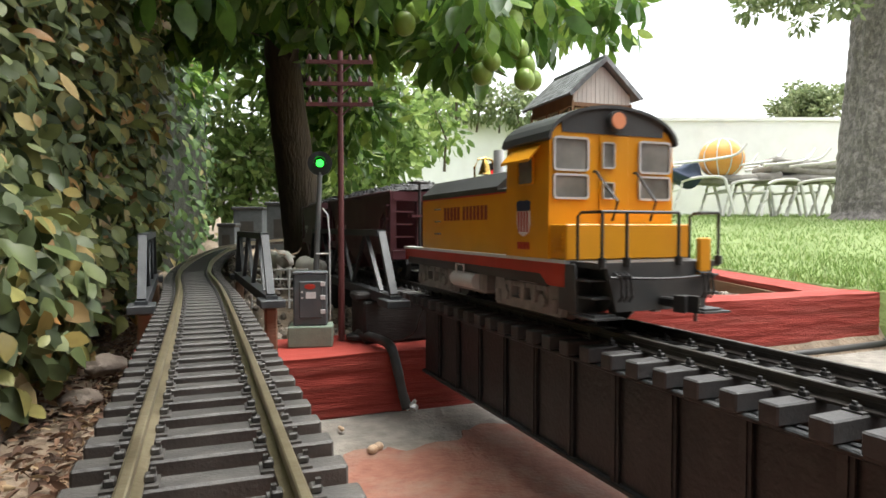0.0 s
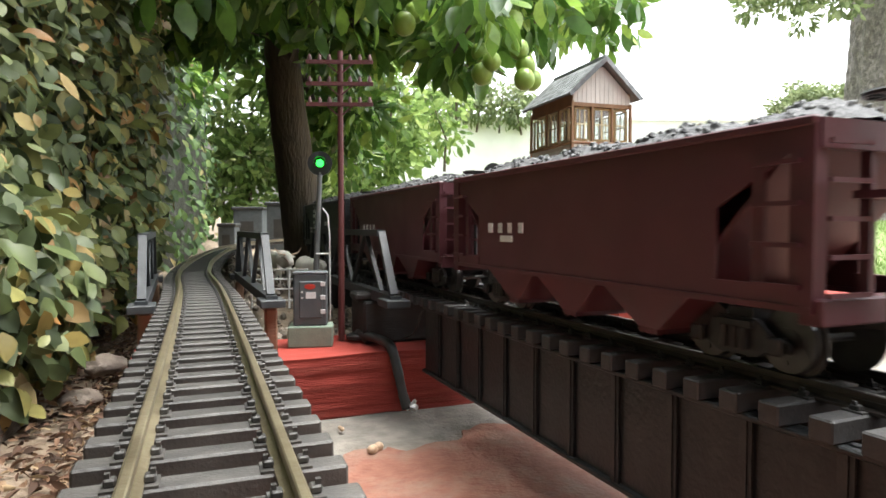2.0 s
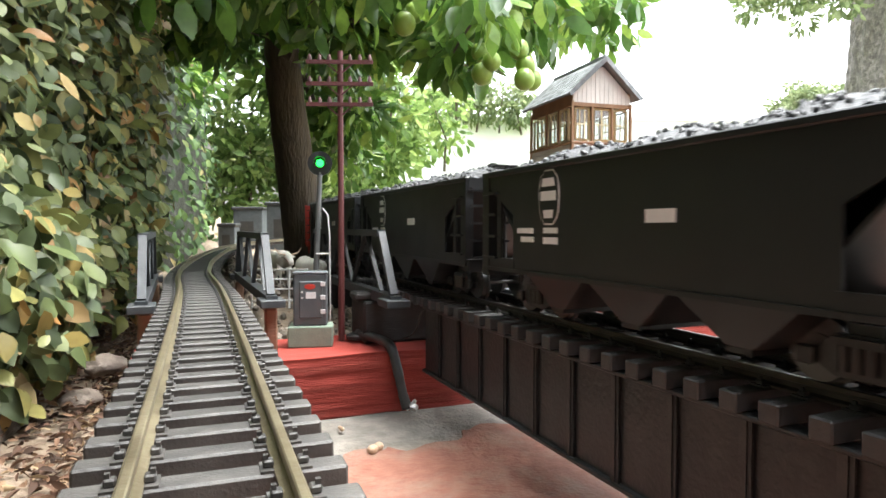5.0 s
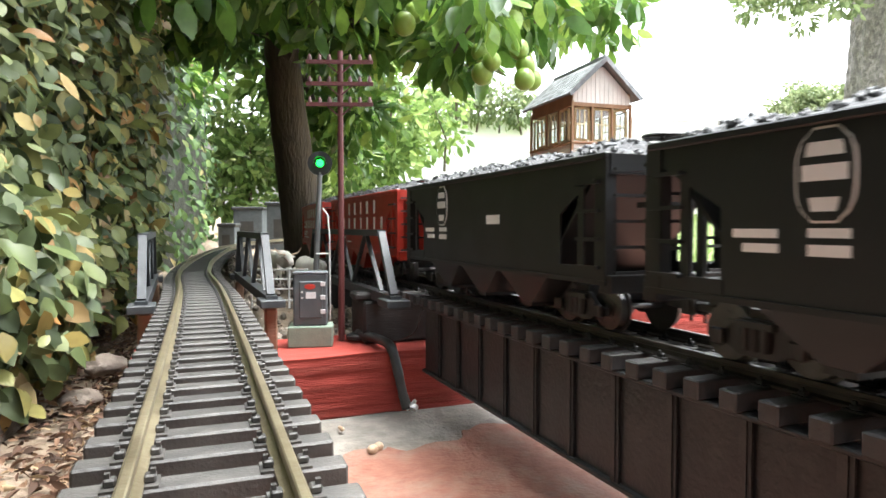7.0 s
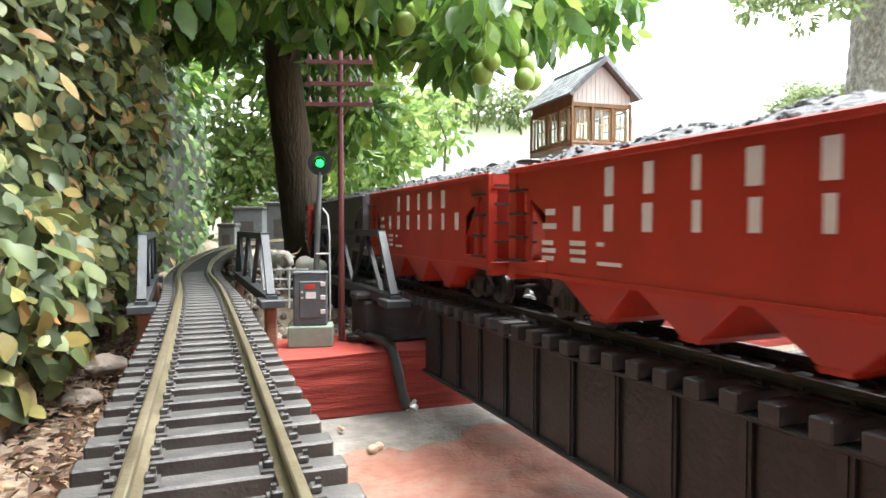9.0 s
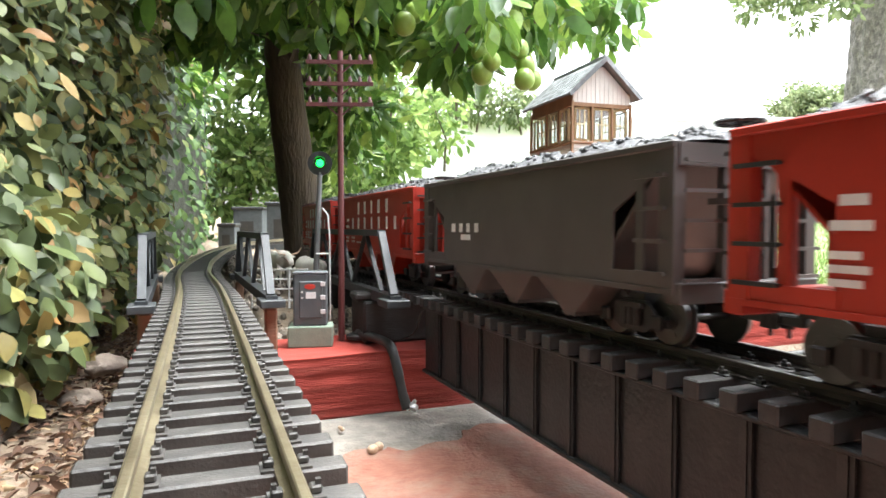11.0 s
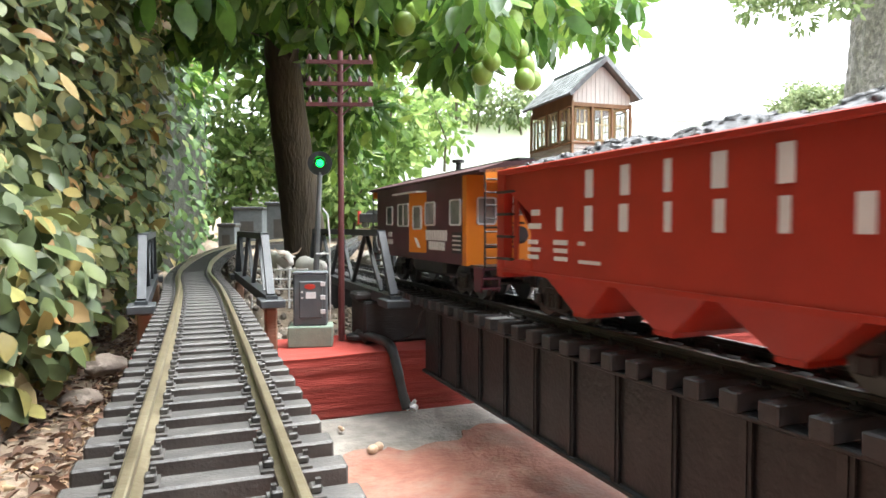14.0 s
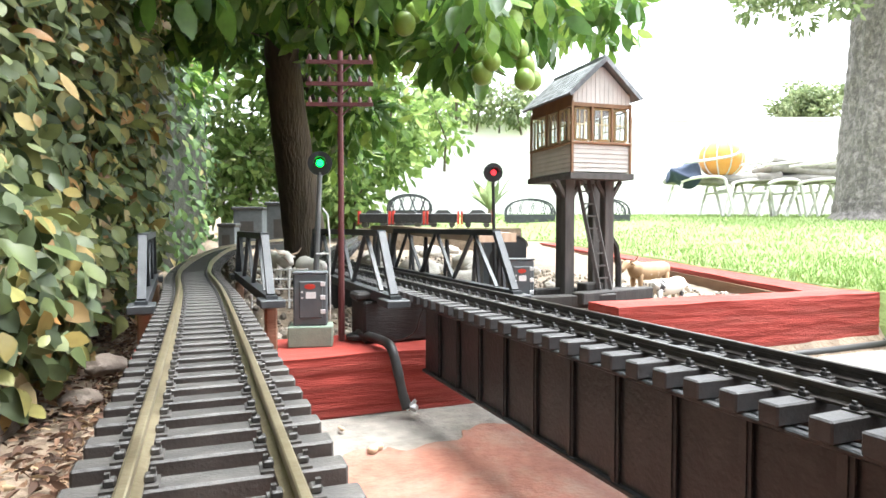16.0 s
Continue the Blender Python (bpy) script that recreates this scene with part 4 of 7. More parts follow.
def locomotive():
    root = thing("diesel_locomotive", Matrix.Identity(4), "yellow model switcher diesel with dark grey roof and red sill", "locomotive")
    Y, G = M["yellow"], M["loco_grey"]
    # underframe
    bm = B()
    box(bm, -0.052, 0.052, -0.166, 0.186, 0.030, 0.0475)
    part("underframe", bm, G, root)
    for s in (-1, 1):
        bm = B()
        prism(bm, [(-0.166, 0.0305), (-0.142, 0.0305), (-0.130, 0.0385), (0.180, 0.0385), (0.186, 0.034), (0.186, 0.0475), (-0.166, 0.0475)], "x", s * 0.0525, s * 0.0555)
        part("red_sill", bm, M["stripe_red"], root, "red side sill")
        bm = B()
        box(bm, min(s * 0.046, s * 0.057), max(s * 0.046, s * 0.057), -0.166, 0.188, 0.0475, 0.0500)
        part("walkway", bm, M["silver"], root)
    # hood
    bm = B()
    prism(bm, [(-0.050, 0.050), (0.050, 0.050), (0.050, 0.1035), (-0.050, 0.1035)], "y", -0.079, 0.140)
    part("hood", bm, Y, root)
    bm = B()
    a = [(-0.0505, 0.1035), (0.0505, 0.1035), (0.0505, 0.109), (0.034, 0.1235), (-0.034, 0.1235), (-0.0505, 0.109)]
    prism(bm, a, "y", -0.050, 0.1405)
    prism(bm, [(-0.0505, 0.1035), (0.0505, 0.1035), (0.0505, 0.106), (0.040, 0.1085), (-0.040, 0.1085), (-0.0505, 0.106)], "y", -0.079, -0.0505)
    part("hood_roof", bm, G, root)
    bm = B()
    for s in (-1, 1):
        box(bm, min(s * 0.0500, s * 0.0508), max(s * 0.0500, s * 0.0508), -0.079, 0.1402, 0.1022, 0.1036)
    part("pinstripe", bm, M["stripe_red"], root)
    bm = B()
    for k in range(3):
        for s in (-1, 1):
            sweep(bm, [(s * 0.050, 0.094, 0.066 + k * 0.013), (s * 0.0535, 0.093, 0.066 + k * 0.013), (s * 0.0535, 0.085, 0.066 + k * 0.013), (s * 0.050, 0.084, 0.066 + k * 0.013)], 0.0008, 5)
    part("grab_iron", bm, M["black"], root)
    bm = B()
    for s in (-1, 1):
        for k, z in ((0, 0),):
            for i in range(5):
                mark(root, "letter_bar", s * 0.0500, s * 0.0506, 0.0745 - i * 0.0088 - 0.0055, 0.0745 - i * 0.0088, 0.0800, 0.0935, M["letter_red"])
            for i in range(7):
                mark(root, "letter_bar", s * 0.0500, s * 0.0506, 0.0255 - i * 0.0082 - 0.0048, 0.0255 - i * 0.0082, 0.0800, 0.0935, M["letter_red"])
    # cab
    cw, y0, y1, eave = 0.0575, -0.145, -0.079, 0.1375
    arch = [(cw * math.cos(a), eave + 0.026 * math.sin(a)) for a in [math.pi * k / 16 for k in range(17)]]
    bm = B()
    prism(bm, [(-cw, 0.050), (cw, 0.050)] + [(x * 0.985, z - 0.002) for x, z in arch], "y", y0, y1)
    part("cab", bm, Y, root)
    bm = B()
    prism(bm, [(x * 0.99, z) for x, z in arch[3:14]] + [(-0.046, 0.1435), (0.046, 0.1435)], "y", y0 - 0.0008, y0 + 0.0002)
    part("roof_front_panel", bm, G, root)
    bm = B()
    out = [(x * 1.035, eave + (z - eave) * 1.04 + 0.0008) for x, z in arch]
    prism(bm, out + [(x * 1.0, z - 0.0006) for x, z in arch[::-1]], "y", y0 - 0.0035, y1 + 0.004)
    part("cab_roof", bm, G, root)
    bm = B()
    box(bm, -0.056, 0.056, -0.167, y0, 0.050, 0.0755, 0.0008)
    part("front_box", bm, Y, root)
    fy = y0 - 0.0001
    for x in (-0.0385, 0.0385):
        bm = B()
        window(root, (x, fy, 0.1275), 0.031, 0.0255, "y", -1, M["silver"])
        window(root, (x, fy, 0.1035), 0.031, 0.0190, "y", -1, M["silver"])
    bm = B()
    box(bm, -0.0135, 0.0135, y0 - 0.0012, y0, 0.0755, 0.1425, 0.0005)
    door = part("door", bm, Y, root)
    window(door, (-0.006, y0 - 0.0012, 0.1275), 0.0115, 0.020, "y", -1, M["silver"], 0.001)
    window(door, (-0.006, y0 - 0.0012, 0.101), 0.0105, 0.013, "y", -1, M["silver"], 0.001)
    bm = B()
    rod(bm, (0, y0 + 0.001, 0.1535), (0, y0 - 0.006, 0.1535), 0.0078, n=20)
    hl = part("headlight", bm, G, root)
    bm = B()
    rod(bm, (0, y0 - 0.006, 0.1535), (0, y0 - 0.0068, 0.1535), 0.0062, n=20)
    part("lens", bm, M["lamp_warm"], hl, "warm orange lens")
    for s in (-1, 1):
        window(root, (s * cw, -0.113, 0.117), 0.024, 0.022, "x", s, M["yellow"], 0.001)
        bm = B()
        prism(bm, [(s * cw, 0.1350), (s * (cw + 0.0105), 0.1240), (s * (cw + 0.0105), 0.1220), (s * cw, 0.1330)], "y", -0.134, -0.090)
        part("awning", bm, Y, root)
        bm = B()
        sh = [(-0.0105, 0.093), (-0.0055, 0.0945), (0, 0.0935), (0.0055, 0.0945), (0.0105, 0.093), (0.0100, 0.086)]
        prism(bm, [(y - 0.109, z) for y, z in sh + [(-0.0100, 0.086)]], "x", s * cw, s * (cw + 0.0008))
        part("emblem", bm, M["blue"], root, "navy and striped shield emblem")
        bm = B()
        prism(bm, [(y - 0.109, z) for y, z in ((0.0100, 0.0858), (0.0105, 0.076), (0.0075, 0.069), (0, 0.066), (-0.0075, 0.069), (-0.0105, 0.076), (-0.0100, 0.0858))], "x", s * cw, s * (cw + 0.0007))
        part("emblem_field", bm, M["white"], root)
        bm = B()
        for k in range(4):
            yy = -0.109 - 0.0078 + k * 0.0045
            box(bm, min(s * (cw + 0.0006), s * (cw + 0.0011)), max(s * (cw + 0.0006), s * (cw + 0.0011)), yy, yy + 0.0021, 0.0695, 0.0855)
        for k in range(4):
            yy = -0.118 + k * 0.005
            box(bm, min(s * cw, s * (cw + 0.0007)), max(s * cw, s * (cw + 0.0007)), yy, yy + 0.0034, 0.0560, 0.0617)
        part("emblem_stripes", bm, M["stripe_red"], root)
        bm = B()
        for k in range(5):
            box(bm, min(s * 0.0558, s * 0.0570), max(s * 0.0558, s * 0.0570), -0.163, -0.149, 0.055 + k * 0.0032, 0.0565 + k * 0.0032)
        part("louver", bm, Y, root)
    # bell, stacks on the hood
    bm = B()
    rod(bm, (0, 0.080, 0.1325), (0, 0.080, 0.1430), 0.0066, 0.0040, 18)
    rod(bm, (0, 0.080, 0.1430), (0, 0.080, 0.1475), 0.0040, 0.0015, 18)
    rod(bm, (0, 0.080, 0.1308), (0, 0.080, 0.1325), 0.0074, 0.0066, 18)
    sweep(bm, [(-0.012, 0.080, 0.1230), (-0.0125, 0.080, 0.138), (-0.008, 0.080, 0.147), (0, 0.080, 0.1485), (0.008, 0.080, 0.147), (0.0125, 0.080, 0.138), (0.012, 0.080, 0.1230)], 0.0012, 6)
    part("bell", bm, M["brass"], root, "polished brass bell")
    for y in (-0.012, 0.047):
        bm = B()
        rod(bm, (0, y, 0.1225), (0, y, 0.1530), 0.0060, 0.0054, n=18)
        rod(bm, (0, y, 0.1530), (0, y, 0.1534), 0.0042, n=18)
        part("exhaust_stack", bm, M["silver"], root, "silver exhaust stack")
    # front platform, pilot and steps
    bm = B()
    box(bm, -0.052, 0.052, -0.200, -0.166, 0.0455, 0.0495)
    prism(bm, [(-0.038, 0.0165), (0.038, 0.0165), (0.046, 0.0475), (-0.046, 0.0475)], "y", -0.2, -0.196)
    part("pilot", bm, G, root)
    for s in (-1, 1):
        bm = B()
        prism(bm, [(-0.166, 0.0475), (-0.197, 0.0475), (-0.199, 0.0260), (-0.186, 0.0150), (-0.160, 0.0150), (-0.160, 0.0305), (-0.166, 0.0305)], "x", s * 0.0370, s * 0.0400)
        part("step_side", bm, G, root)
        bm = B()
        prism(bm, [(-0.166, 0.0475), (-0.178, 0.0475), (-0.180, 0.0150), (-0.158, 0.0150), (-0.158, 0.0305), (-0.166, 0.0305)], "x", s * 0.0545, s * 0.0565)
        part("step_side", bm, G, root)
        for k, d in ((0, 0.0), (1, 0.006), (2, 0.012)):
            z = 0.0135 + k * 0.0115
            bm = B()
            prism(bm, [(-0.200 + d * 0.6, z), (-0.178 + d * 0.6, z), (-0.178 + d * 0.6, z + 0.0115), (-0.180 + d * 0.6, z + 0.0115), (-0.180 + d * 0.6, z + 0.0014), (-0.200 + d * 0.6, z + 0.0014)], "x", s * 0.0385, s * 0.0550)
            part("step", bm, G, root)
        bm = B()
        prism(bm, [(-0.204, 0.0120), (-0.176, 0.0120), (-0.176, 0.0134), (-0.204, 0.0134)], "x", s * 0.034, s * 0.0590)
        part("foot_plate", bm, G, root)
    bm = B()
    for x in (-0.050, -0.030, 0.014, 0.050):
        rod(bm, (x, -0.2, 0.049), (x, -0.2, 0.083), 0.0012, n=6)
        rod(bm, (x, -0.2, 0.047), (x, -0.2, 0.053), 0.0028, n=8)
    sweep(bm, [(-0.050, -0.172, 0.050), (-0.050, -0.172, 0.081), (-0.050, -0.176, 0.0835), (-0.050, -0.2, 0.0835), (0.014, -0.2, 0.0835)], 0.0011, 6)
    sweep(bm, [(0.032, -0.2, 0.0835), (0.050, -0.2, 0.0835), (0.050, -0.176, 0.0835), (0.050, -0.172, 0.081), (0.050, -0.172, 0.050)], 0.0011, 6)
    for x in (-0.017, 0.017):
        sweep(bm, [(x, -0.167, 0.078), (x, -0.173, 0.092), (x * 1.1, -0.149, 0.115), (x * 1.1, -0.146, 0.115)], 0.0011, 6)
    part("handrail", bm, M["black"], root, "black wire handrails")
    bm = B()
    box(bm, 0.030, 0.041, -0.203, -0.199, 0.040, 0.066, 0.001)
    part("uncoupling_panel", bm, Y, root)
    bm = B()
    for x in (-0.040, -0.036, -0.032, 0.030, 0.034, 0.038):
        sweep(bm, [(x, -0.2, 0.043), (x, -0.2065, 0.041), (x + 0.001, -0.2075, 0.028), (x + 0.001, -0.204, 0.024)], 0.0011, 6)
    sweep(bm, [(-0.046, -0.204, 0.040), (-0.01, -0.206, 0.0385), (0.01, -0.206, 0.0385), (0.046, -0.204, 0.040)], 0.001, 6)
    part("air_hose", bm, M["black"], root)
    coupler(root, -0.2, -1)
    coupler(root, 0.184, 1)
    # fuel tank and air tank
    bm = B()
    box(bm, -0.050, 0.050, -0.022, 0.052, 0.012, 0.034, 0.003)
    part("fuel_tank", bm, M["frame_grey"], root)
    for s in (-1, 1):
        bm = B()
        rod(bm, (s * 0.051, -0.012, 0.0225), (s * 0.051, 0.040, 0.0225), 0.0075, n=16)
        sweep(bm, [(s * 0.055, 0.03, 0.022), (s * 0.0555, 0.03, 0.037), (s * 0.0555, 0.012, 0.037), (s * 0.055, 0.012, 0.022)], 0.001, 6)
        part("air_tank", bm, M["silver"], root)
    axles = []
    for y in (-0.093, 0.108):
        tr = new("truck")
        tr.parent, tr.matrix_basis = root, Matrix.Translation((0, y, 0))
        bm = B()
        for s in (-1, 1):
            x0, x1 = s * 0.041, s * 0.0465
            prism(bm, [(-0.052, 0.006), (0.052, 0.006), (0.055, 0.014), (0.054, 0.031), (0.048, 0.034), (0.038, 0.032), (0.034, 0.020), (0.020, 0.014), (-0.020, 0.014), (-0.034, 0.020), (-0.038, 0.032), (-0.048, 0.034), (-0.054, 0.031), (-0.055, 0.014)], "x", x0, x1)
            box(bm, min(x0, x1), max(x0, x1), -0.036, 0.036, 0.0235, 0.0285, 0.0008)
            for k in (-0.032, -0.014, 0.004, 0.026):
                box(bm, min(x0, s * 0.048), max(x0, s * 0.048), k - 0.003, k + 0.003, 0.013, 0.0285, 0.0006)
            rod(bm, (s * 0.0455, -0.020, 0.0325), (s * 0.0455, 0.012, 0.0325), 0.0045, n=12)
            for k in (-0.046, 0.046):
                rod(bm, (s * 0.0475, k, 0.0085), (s * 0.0475, k, 0.019), 0.003, n=8)
        for s in (-1, 1):
            for k in (-0.030, 0.030):
                rod(bm, (s * 0.0440, k, 0.0165), (s * 0.0500, k, 0.0165), 0.0052, n=10)
            sweep(bm, [(s * 0.0490, -0.050, 0.030), (s * 0.0500, -0.020, 0.0355), (s * 0.0500, 0.020, 0.0355), (s * 0.0490, 0.050, 0.030)], 0.0010, 6)
        box(bm, -0.042, 0.042, -0.012, 0.012, 0.016, 0.030)
        part("side_frame", bm, M["frame_grey"], tr, "grey truck side frames")
        axles += [(wheelset(tr, yy, 0.0158), 0.0158) for yy in (-0.034, 0.034)]
    return root, axles


def caboose():
    root = thing("caboose", Matrix.Identity(4), "brown bay-window caboose with orange ends and silver window frames", "caboose")
    P, O = M["cab_brown"], M["orange"]
    hw, h0, top, H = 0.0535, 0.036, 0.1245, 0.1535
    bm = B()
    box(bm, -hw, hw, -H + 0.001, H - 0.001, h0, top)
    part("body", bm, P, root)
    for e in (-1, 1):
        bm = B()
        box(bm, -hw + 0.001, hw - 0.001, min(e * (H - 0.001), e * (H + 0.0006)), max(e * (H - 0.001), e * (H + 0.0006)), h0, top - 0.001)
        end = part("end_wall", bm, O, root, "orange end wall")
        for s in ((-1, 1) if e < 0 else ()):
            bm = B()
            box(bm, min(s * (hw - 0.0008), s * (hw + 0.0006)), max(s * (hw - 0.0008), s * (hw + 0.0006)), min(e * (H - 0.009), e * (H + 0.0006)), max(e * (H - 0.009), e * (H + 0.0006)), h0, top - 0.001)
            part("corner_strip", bm, O, end)
        bm = B()
        box(bm, -0.011, 0.013, min(e * H, e * (H + 0.0016)), max(e * H, e * (H + 0.0016)), h0 + 0.004, 0.111, 0.0005)
        door = part("door", bm, O, end)
        window(door, (0.001, e * (H + 0.0016), 0.094), 0.013, 0.018, "y", e, M["silver"], 0.001)
        for x in (-0.033, 0.034):
            window(end, (x, e * (H + 0.0006), 0.089), 0.021, 0.027, "y", e, M["silver"])
        for s in (-1, 1):
            for k in range(3):
                z = h0 - 0.002 - k * 0.009
                bm = B()
                box(bm, s * 0.043 - 0.009, s * 0.043 + 0.009, min(e * (H + 0.014), e * (H + 0.034)), max(e * (H + 0.014), e * (H + 0.034)), z, z + 0.0015)
                part("step", bm, P, root)
            for x in (0.034, 0.052):
                bm = B()
                prism(bm, [(e * (H + 0.014), h0), (e * (H + 0.034), h0), (e * (H + 0.030), 0.013), (e * (H + 0.016), 0.013)], "x", s * x - 0.0008, s * x + 0.0008)
                part("step_side", bm, P, root)
        bm = B()
        box(bm, -0.050, 0.050, min(e * H, e * (H + 0.034)), max(e * H, e * (H + 0.034)), h0 - 0.002, h0 + 0.001)
        part("platform", bm, M["black"], root)
        bm = B()
        for x in (-0.05, -0.018, 0.018, 0.05):
            rod(bm, (x, e * (H + 0.033), h0), (x, e * (H + 0.033), 0.073 if abs(x) < 0.03 else top), 0.001, n=6)
        for z in (0.055, 0.073):
            rod(bm, (-0.05, e * (H + 0.033), z), (-0.018, e * (H + 0.033), z), 0.001, n=6)
            rod(bm, (0.018, e * (H + 0.033), z), (0.05, e * (H + 0.033), z), 0.001, n=6)
        for k in range(7):
            rod(bm, (0.026, e * (H + 0.035), 0.045 + k * 0.012), (0.042, e * (H + 0.035), 0.045 + k * 0.012), 0.0008, n=5)
            rod(bm, (-0.05, e * (H + 0.035), 0.045 + k * 0.012), (-0.03, e * (H + 0.035), 0.045 + k * 0.012), 0.0008, n=5)
        for x in (-0.03, 0.026, 0.042):
            rod(bm, (x, e * (H + 0.035), 0.04), (x, e * (H + 0.035), top + 0.004), 0.0009, n=5)
        part("handrail", bm, M["black"], root)
        bm = B()
        rod(bm, (-0.012, e * (H + 0.031), 0.066), (-0.012, e * (H + 0.029), 0.066), 0.0085, n=16)
        part("brake_wheel", bm, M["black"], root)
        coupler(root, e * (H + 0.022), e)
        bm = B()
        prism(bm, [(-0.05, top - 0.010), (0.05, top - 0.010), (0.05, top + 0.001), (0, top + 0.009), (-0.05, top + 0.001)], "y", min(e * (H + 0.030), e * (H + 0.034)), max(e * (H + 0.030), e * (H + 0.034)))
        part("end_fascia", bm, O, root)
    bm = B()
    prism(bm, [(-hw - 0.003, top - 0.001), (hw + 0.003, top - 0.001), (hw + 0.003, top + 0.0012), (0.028, top + 0.010), (0.0, top + 0.012), (-0.028, top + 0.010), (-hw - 0.003, top + 0.0012)], "y", -H - 0.034, H + 0.034)
    part("roof", bm, M["cab_roof"], root, "dull dark brown roof")
    bm = B()
    box(bm, -0.009, 0.009, -H - 0.02, H + 0.02, top + 0.0135, top + 0.0155)
    part("running_board", bm, M["black"], root)
    bm = B()
    rod(bm, (0, -0.01, top + 0.010), (0, -0.01, top + 0.026), 0.0032, n=10)
    rod(bm, (0, -0.01, top + 0.026), (0, -0.01, top + 0.029), 0.0075, n=12)
    part("stove_pipe", bm, M["black"], root)
    for s in (-1, 1):
        # bay window
        bm = B()
        prism(bm, [(s * hw, -0.042), (s * hw, 0.042), (s * (hw + 0.009), 0.034), (s * (hw + 0.009), -0.013)], "z", 0.046, 0.112)
        bay = part("bay", bm, P, root)
        bm = B()
        prism(bm, [(s * hw, -0.0435), (s * (hw + 0.0098), -0.0138), (s * (hw + 0.0098), -0.0118), (s * (hw + 0.0089), -0.0128), (s * (hw - 0.001), -0.0425)], "z", 0.0445, 0.1122)
        part("bay_edge", bm, O, bay, "orange bay end")
        bm = B()
        box(bm, min(s * hw, s * (hw + 0.0125)), max(s * hw, s * (hw + 0.0125)), -0.043, 0.045, 0.1122, 0.1138)
        part("bay_roof", bm, M["silver"], bay, "thin pale roof edge over the bay")
        window(bay, (s * (hw + 0.009), 0.0090, 0.0875), 0.041, 0.0275, "x", s, M["silver"])
        bm = B()
        box(bm, min(s * (hw + 0.009), s * (hw + 0.0106)), max(s * (hw + 0.009), s * (hw + 0.0106)), 0.0080, 0.0100, 0.0750, 0.1000)
        part("window_bar", bm, M["silver"], bay)
        slant = Matrix.Translation((s * (hw + 0.0050), -0.0285, 0.0)) @ Matrix.Rotation(-s * math.atan2(0.0098, 0.0297), 4, "Z")
        bm = B()
        frame_ring(bm, (0, 0, 0.0840), 0.0165, 0.0275, 0.0018, "x", s * 0.0018, 0.0012)
        edge_window = part("window", bm, M["silver"], bay)
        edge_window.matrix_basis = slant
        bm = B()
        box(bm, min(0, s * 0.0008), max(0, s * 0.0008), -0.0068, 0.0068, 0.0718, 0.0962)
        part("pane", bm, M["pane"], edge_window)
        bm = B()
        for k in range(2):
            prism(bm, [(-0.005 + 0.003 * k, 0.0500 + 0.005 * k), (-0.001 + 0.003 * k, 0.0500 + 0.005 * k), (0.003 + 0.003 * k, 0.0560 + 0.005 * k), (-0.001 + 0.003 * k, 0.0560 + 0.005 * k)], "x", 0, s * 0.0007)
        slash = part("slash_mark", bm, M["white"], bay, "white slanting mark")
        slash.matrix_basis = slant
        for y, w, h in ((0.0925, 0.0260, 0.0245), (-0.0565, 0.0300, 0.0265), (-0.127, 0.0275, 0.0265)):
            window(root, (s * hw, y, 0.0880), w, h, "x", s, M["silver"])
        for k in range(8):
            yy = -0.0424 - k * 0.0080
            mark(root, "letter_bar", s * hw, s * (hw + 0.0007), yy - 0.0055, yy, 0.0590, 0.0700, M["white"])
        for k in range(7):
            yy = -0.0520 - k * 0.0068
            mark(root, "letter_bar", s * hw, s * (hw + 0.0007), yy - 0.0048, yy, 0.0487, 0.0578, M["white"])
        for z, w in ((0.0608, 0.015), (0.0512, 0.023)):
            mark(root, "letter_bar", s * hw, s * (hw + 0.0007), 0.0920 - w / 2, 0.0920 + w / 2, z, z + 0.0062, M["white"])
        bm = B()
        box(bm, min(s * hw, s * (hw + 0.0006)), max(s * hw, s * (hw + 0.0006)), -0.1426, -0.1176, 0.0471, 0.0681)
        pl = part("data_panel", bm, M["black"], root)
        bm = B()
        for z in (0.0500, 0.0545, 0.0590, 0.0635):
            box(bm, min(s * (hw + 0.0006), s * (hw + 0.001)), max(s * (hw + 0.0006), s * (hw + 0.001)), -0.1400, -0.1200, z, z + 0.0016)
        part("data_bars", bm, M["white"], pl)
        bm = B()
        sweep(bm, spline([(s * (hw + 0.0015), 0.1500, 0.070), (s * (hw + 0.0025), 0.1480, 0.055), (s * (hw + 0.0025), 0.1400, 0.044), (s * (hw + 0.0015), 0.1220, 0.040)], 4), 0.0008, 5)
        part("grab_iron", bm, M["silver"], root)
    bm = B()
    box(bm, -0.035, 0.035, -0.05, 0.05, 0.018, 0.036, 0.003)
    box(bm, -0.008, 0.008, -H - 0.03, H + 0.03, 0.024, 0.036)
    part("underframe", bm, M["black"], root)
    axles = freight_truck(root, -0.105) + freight_truck(root, 0.105)
    return root, axles


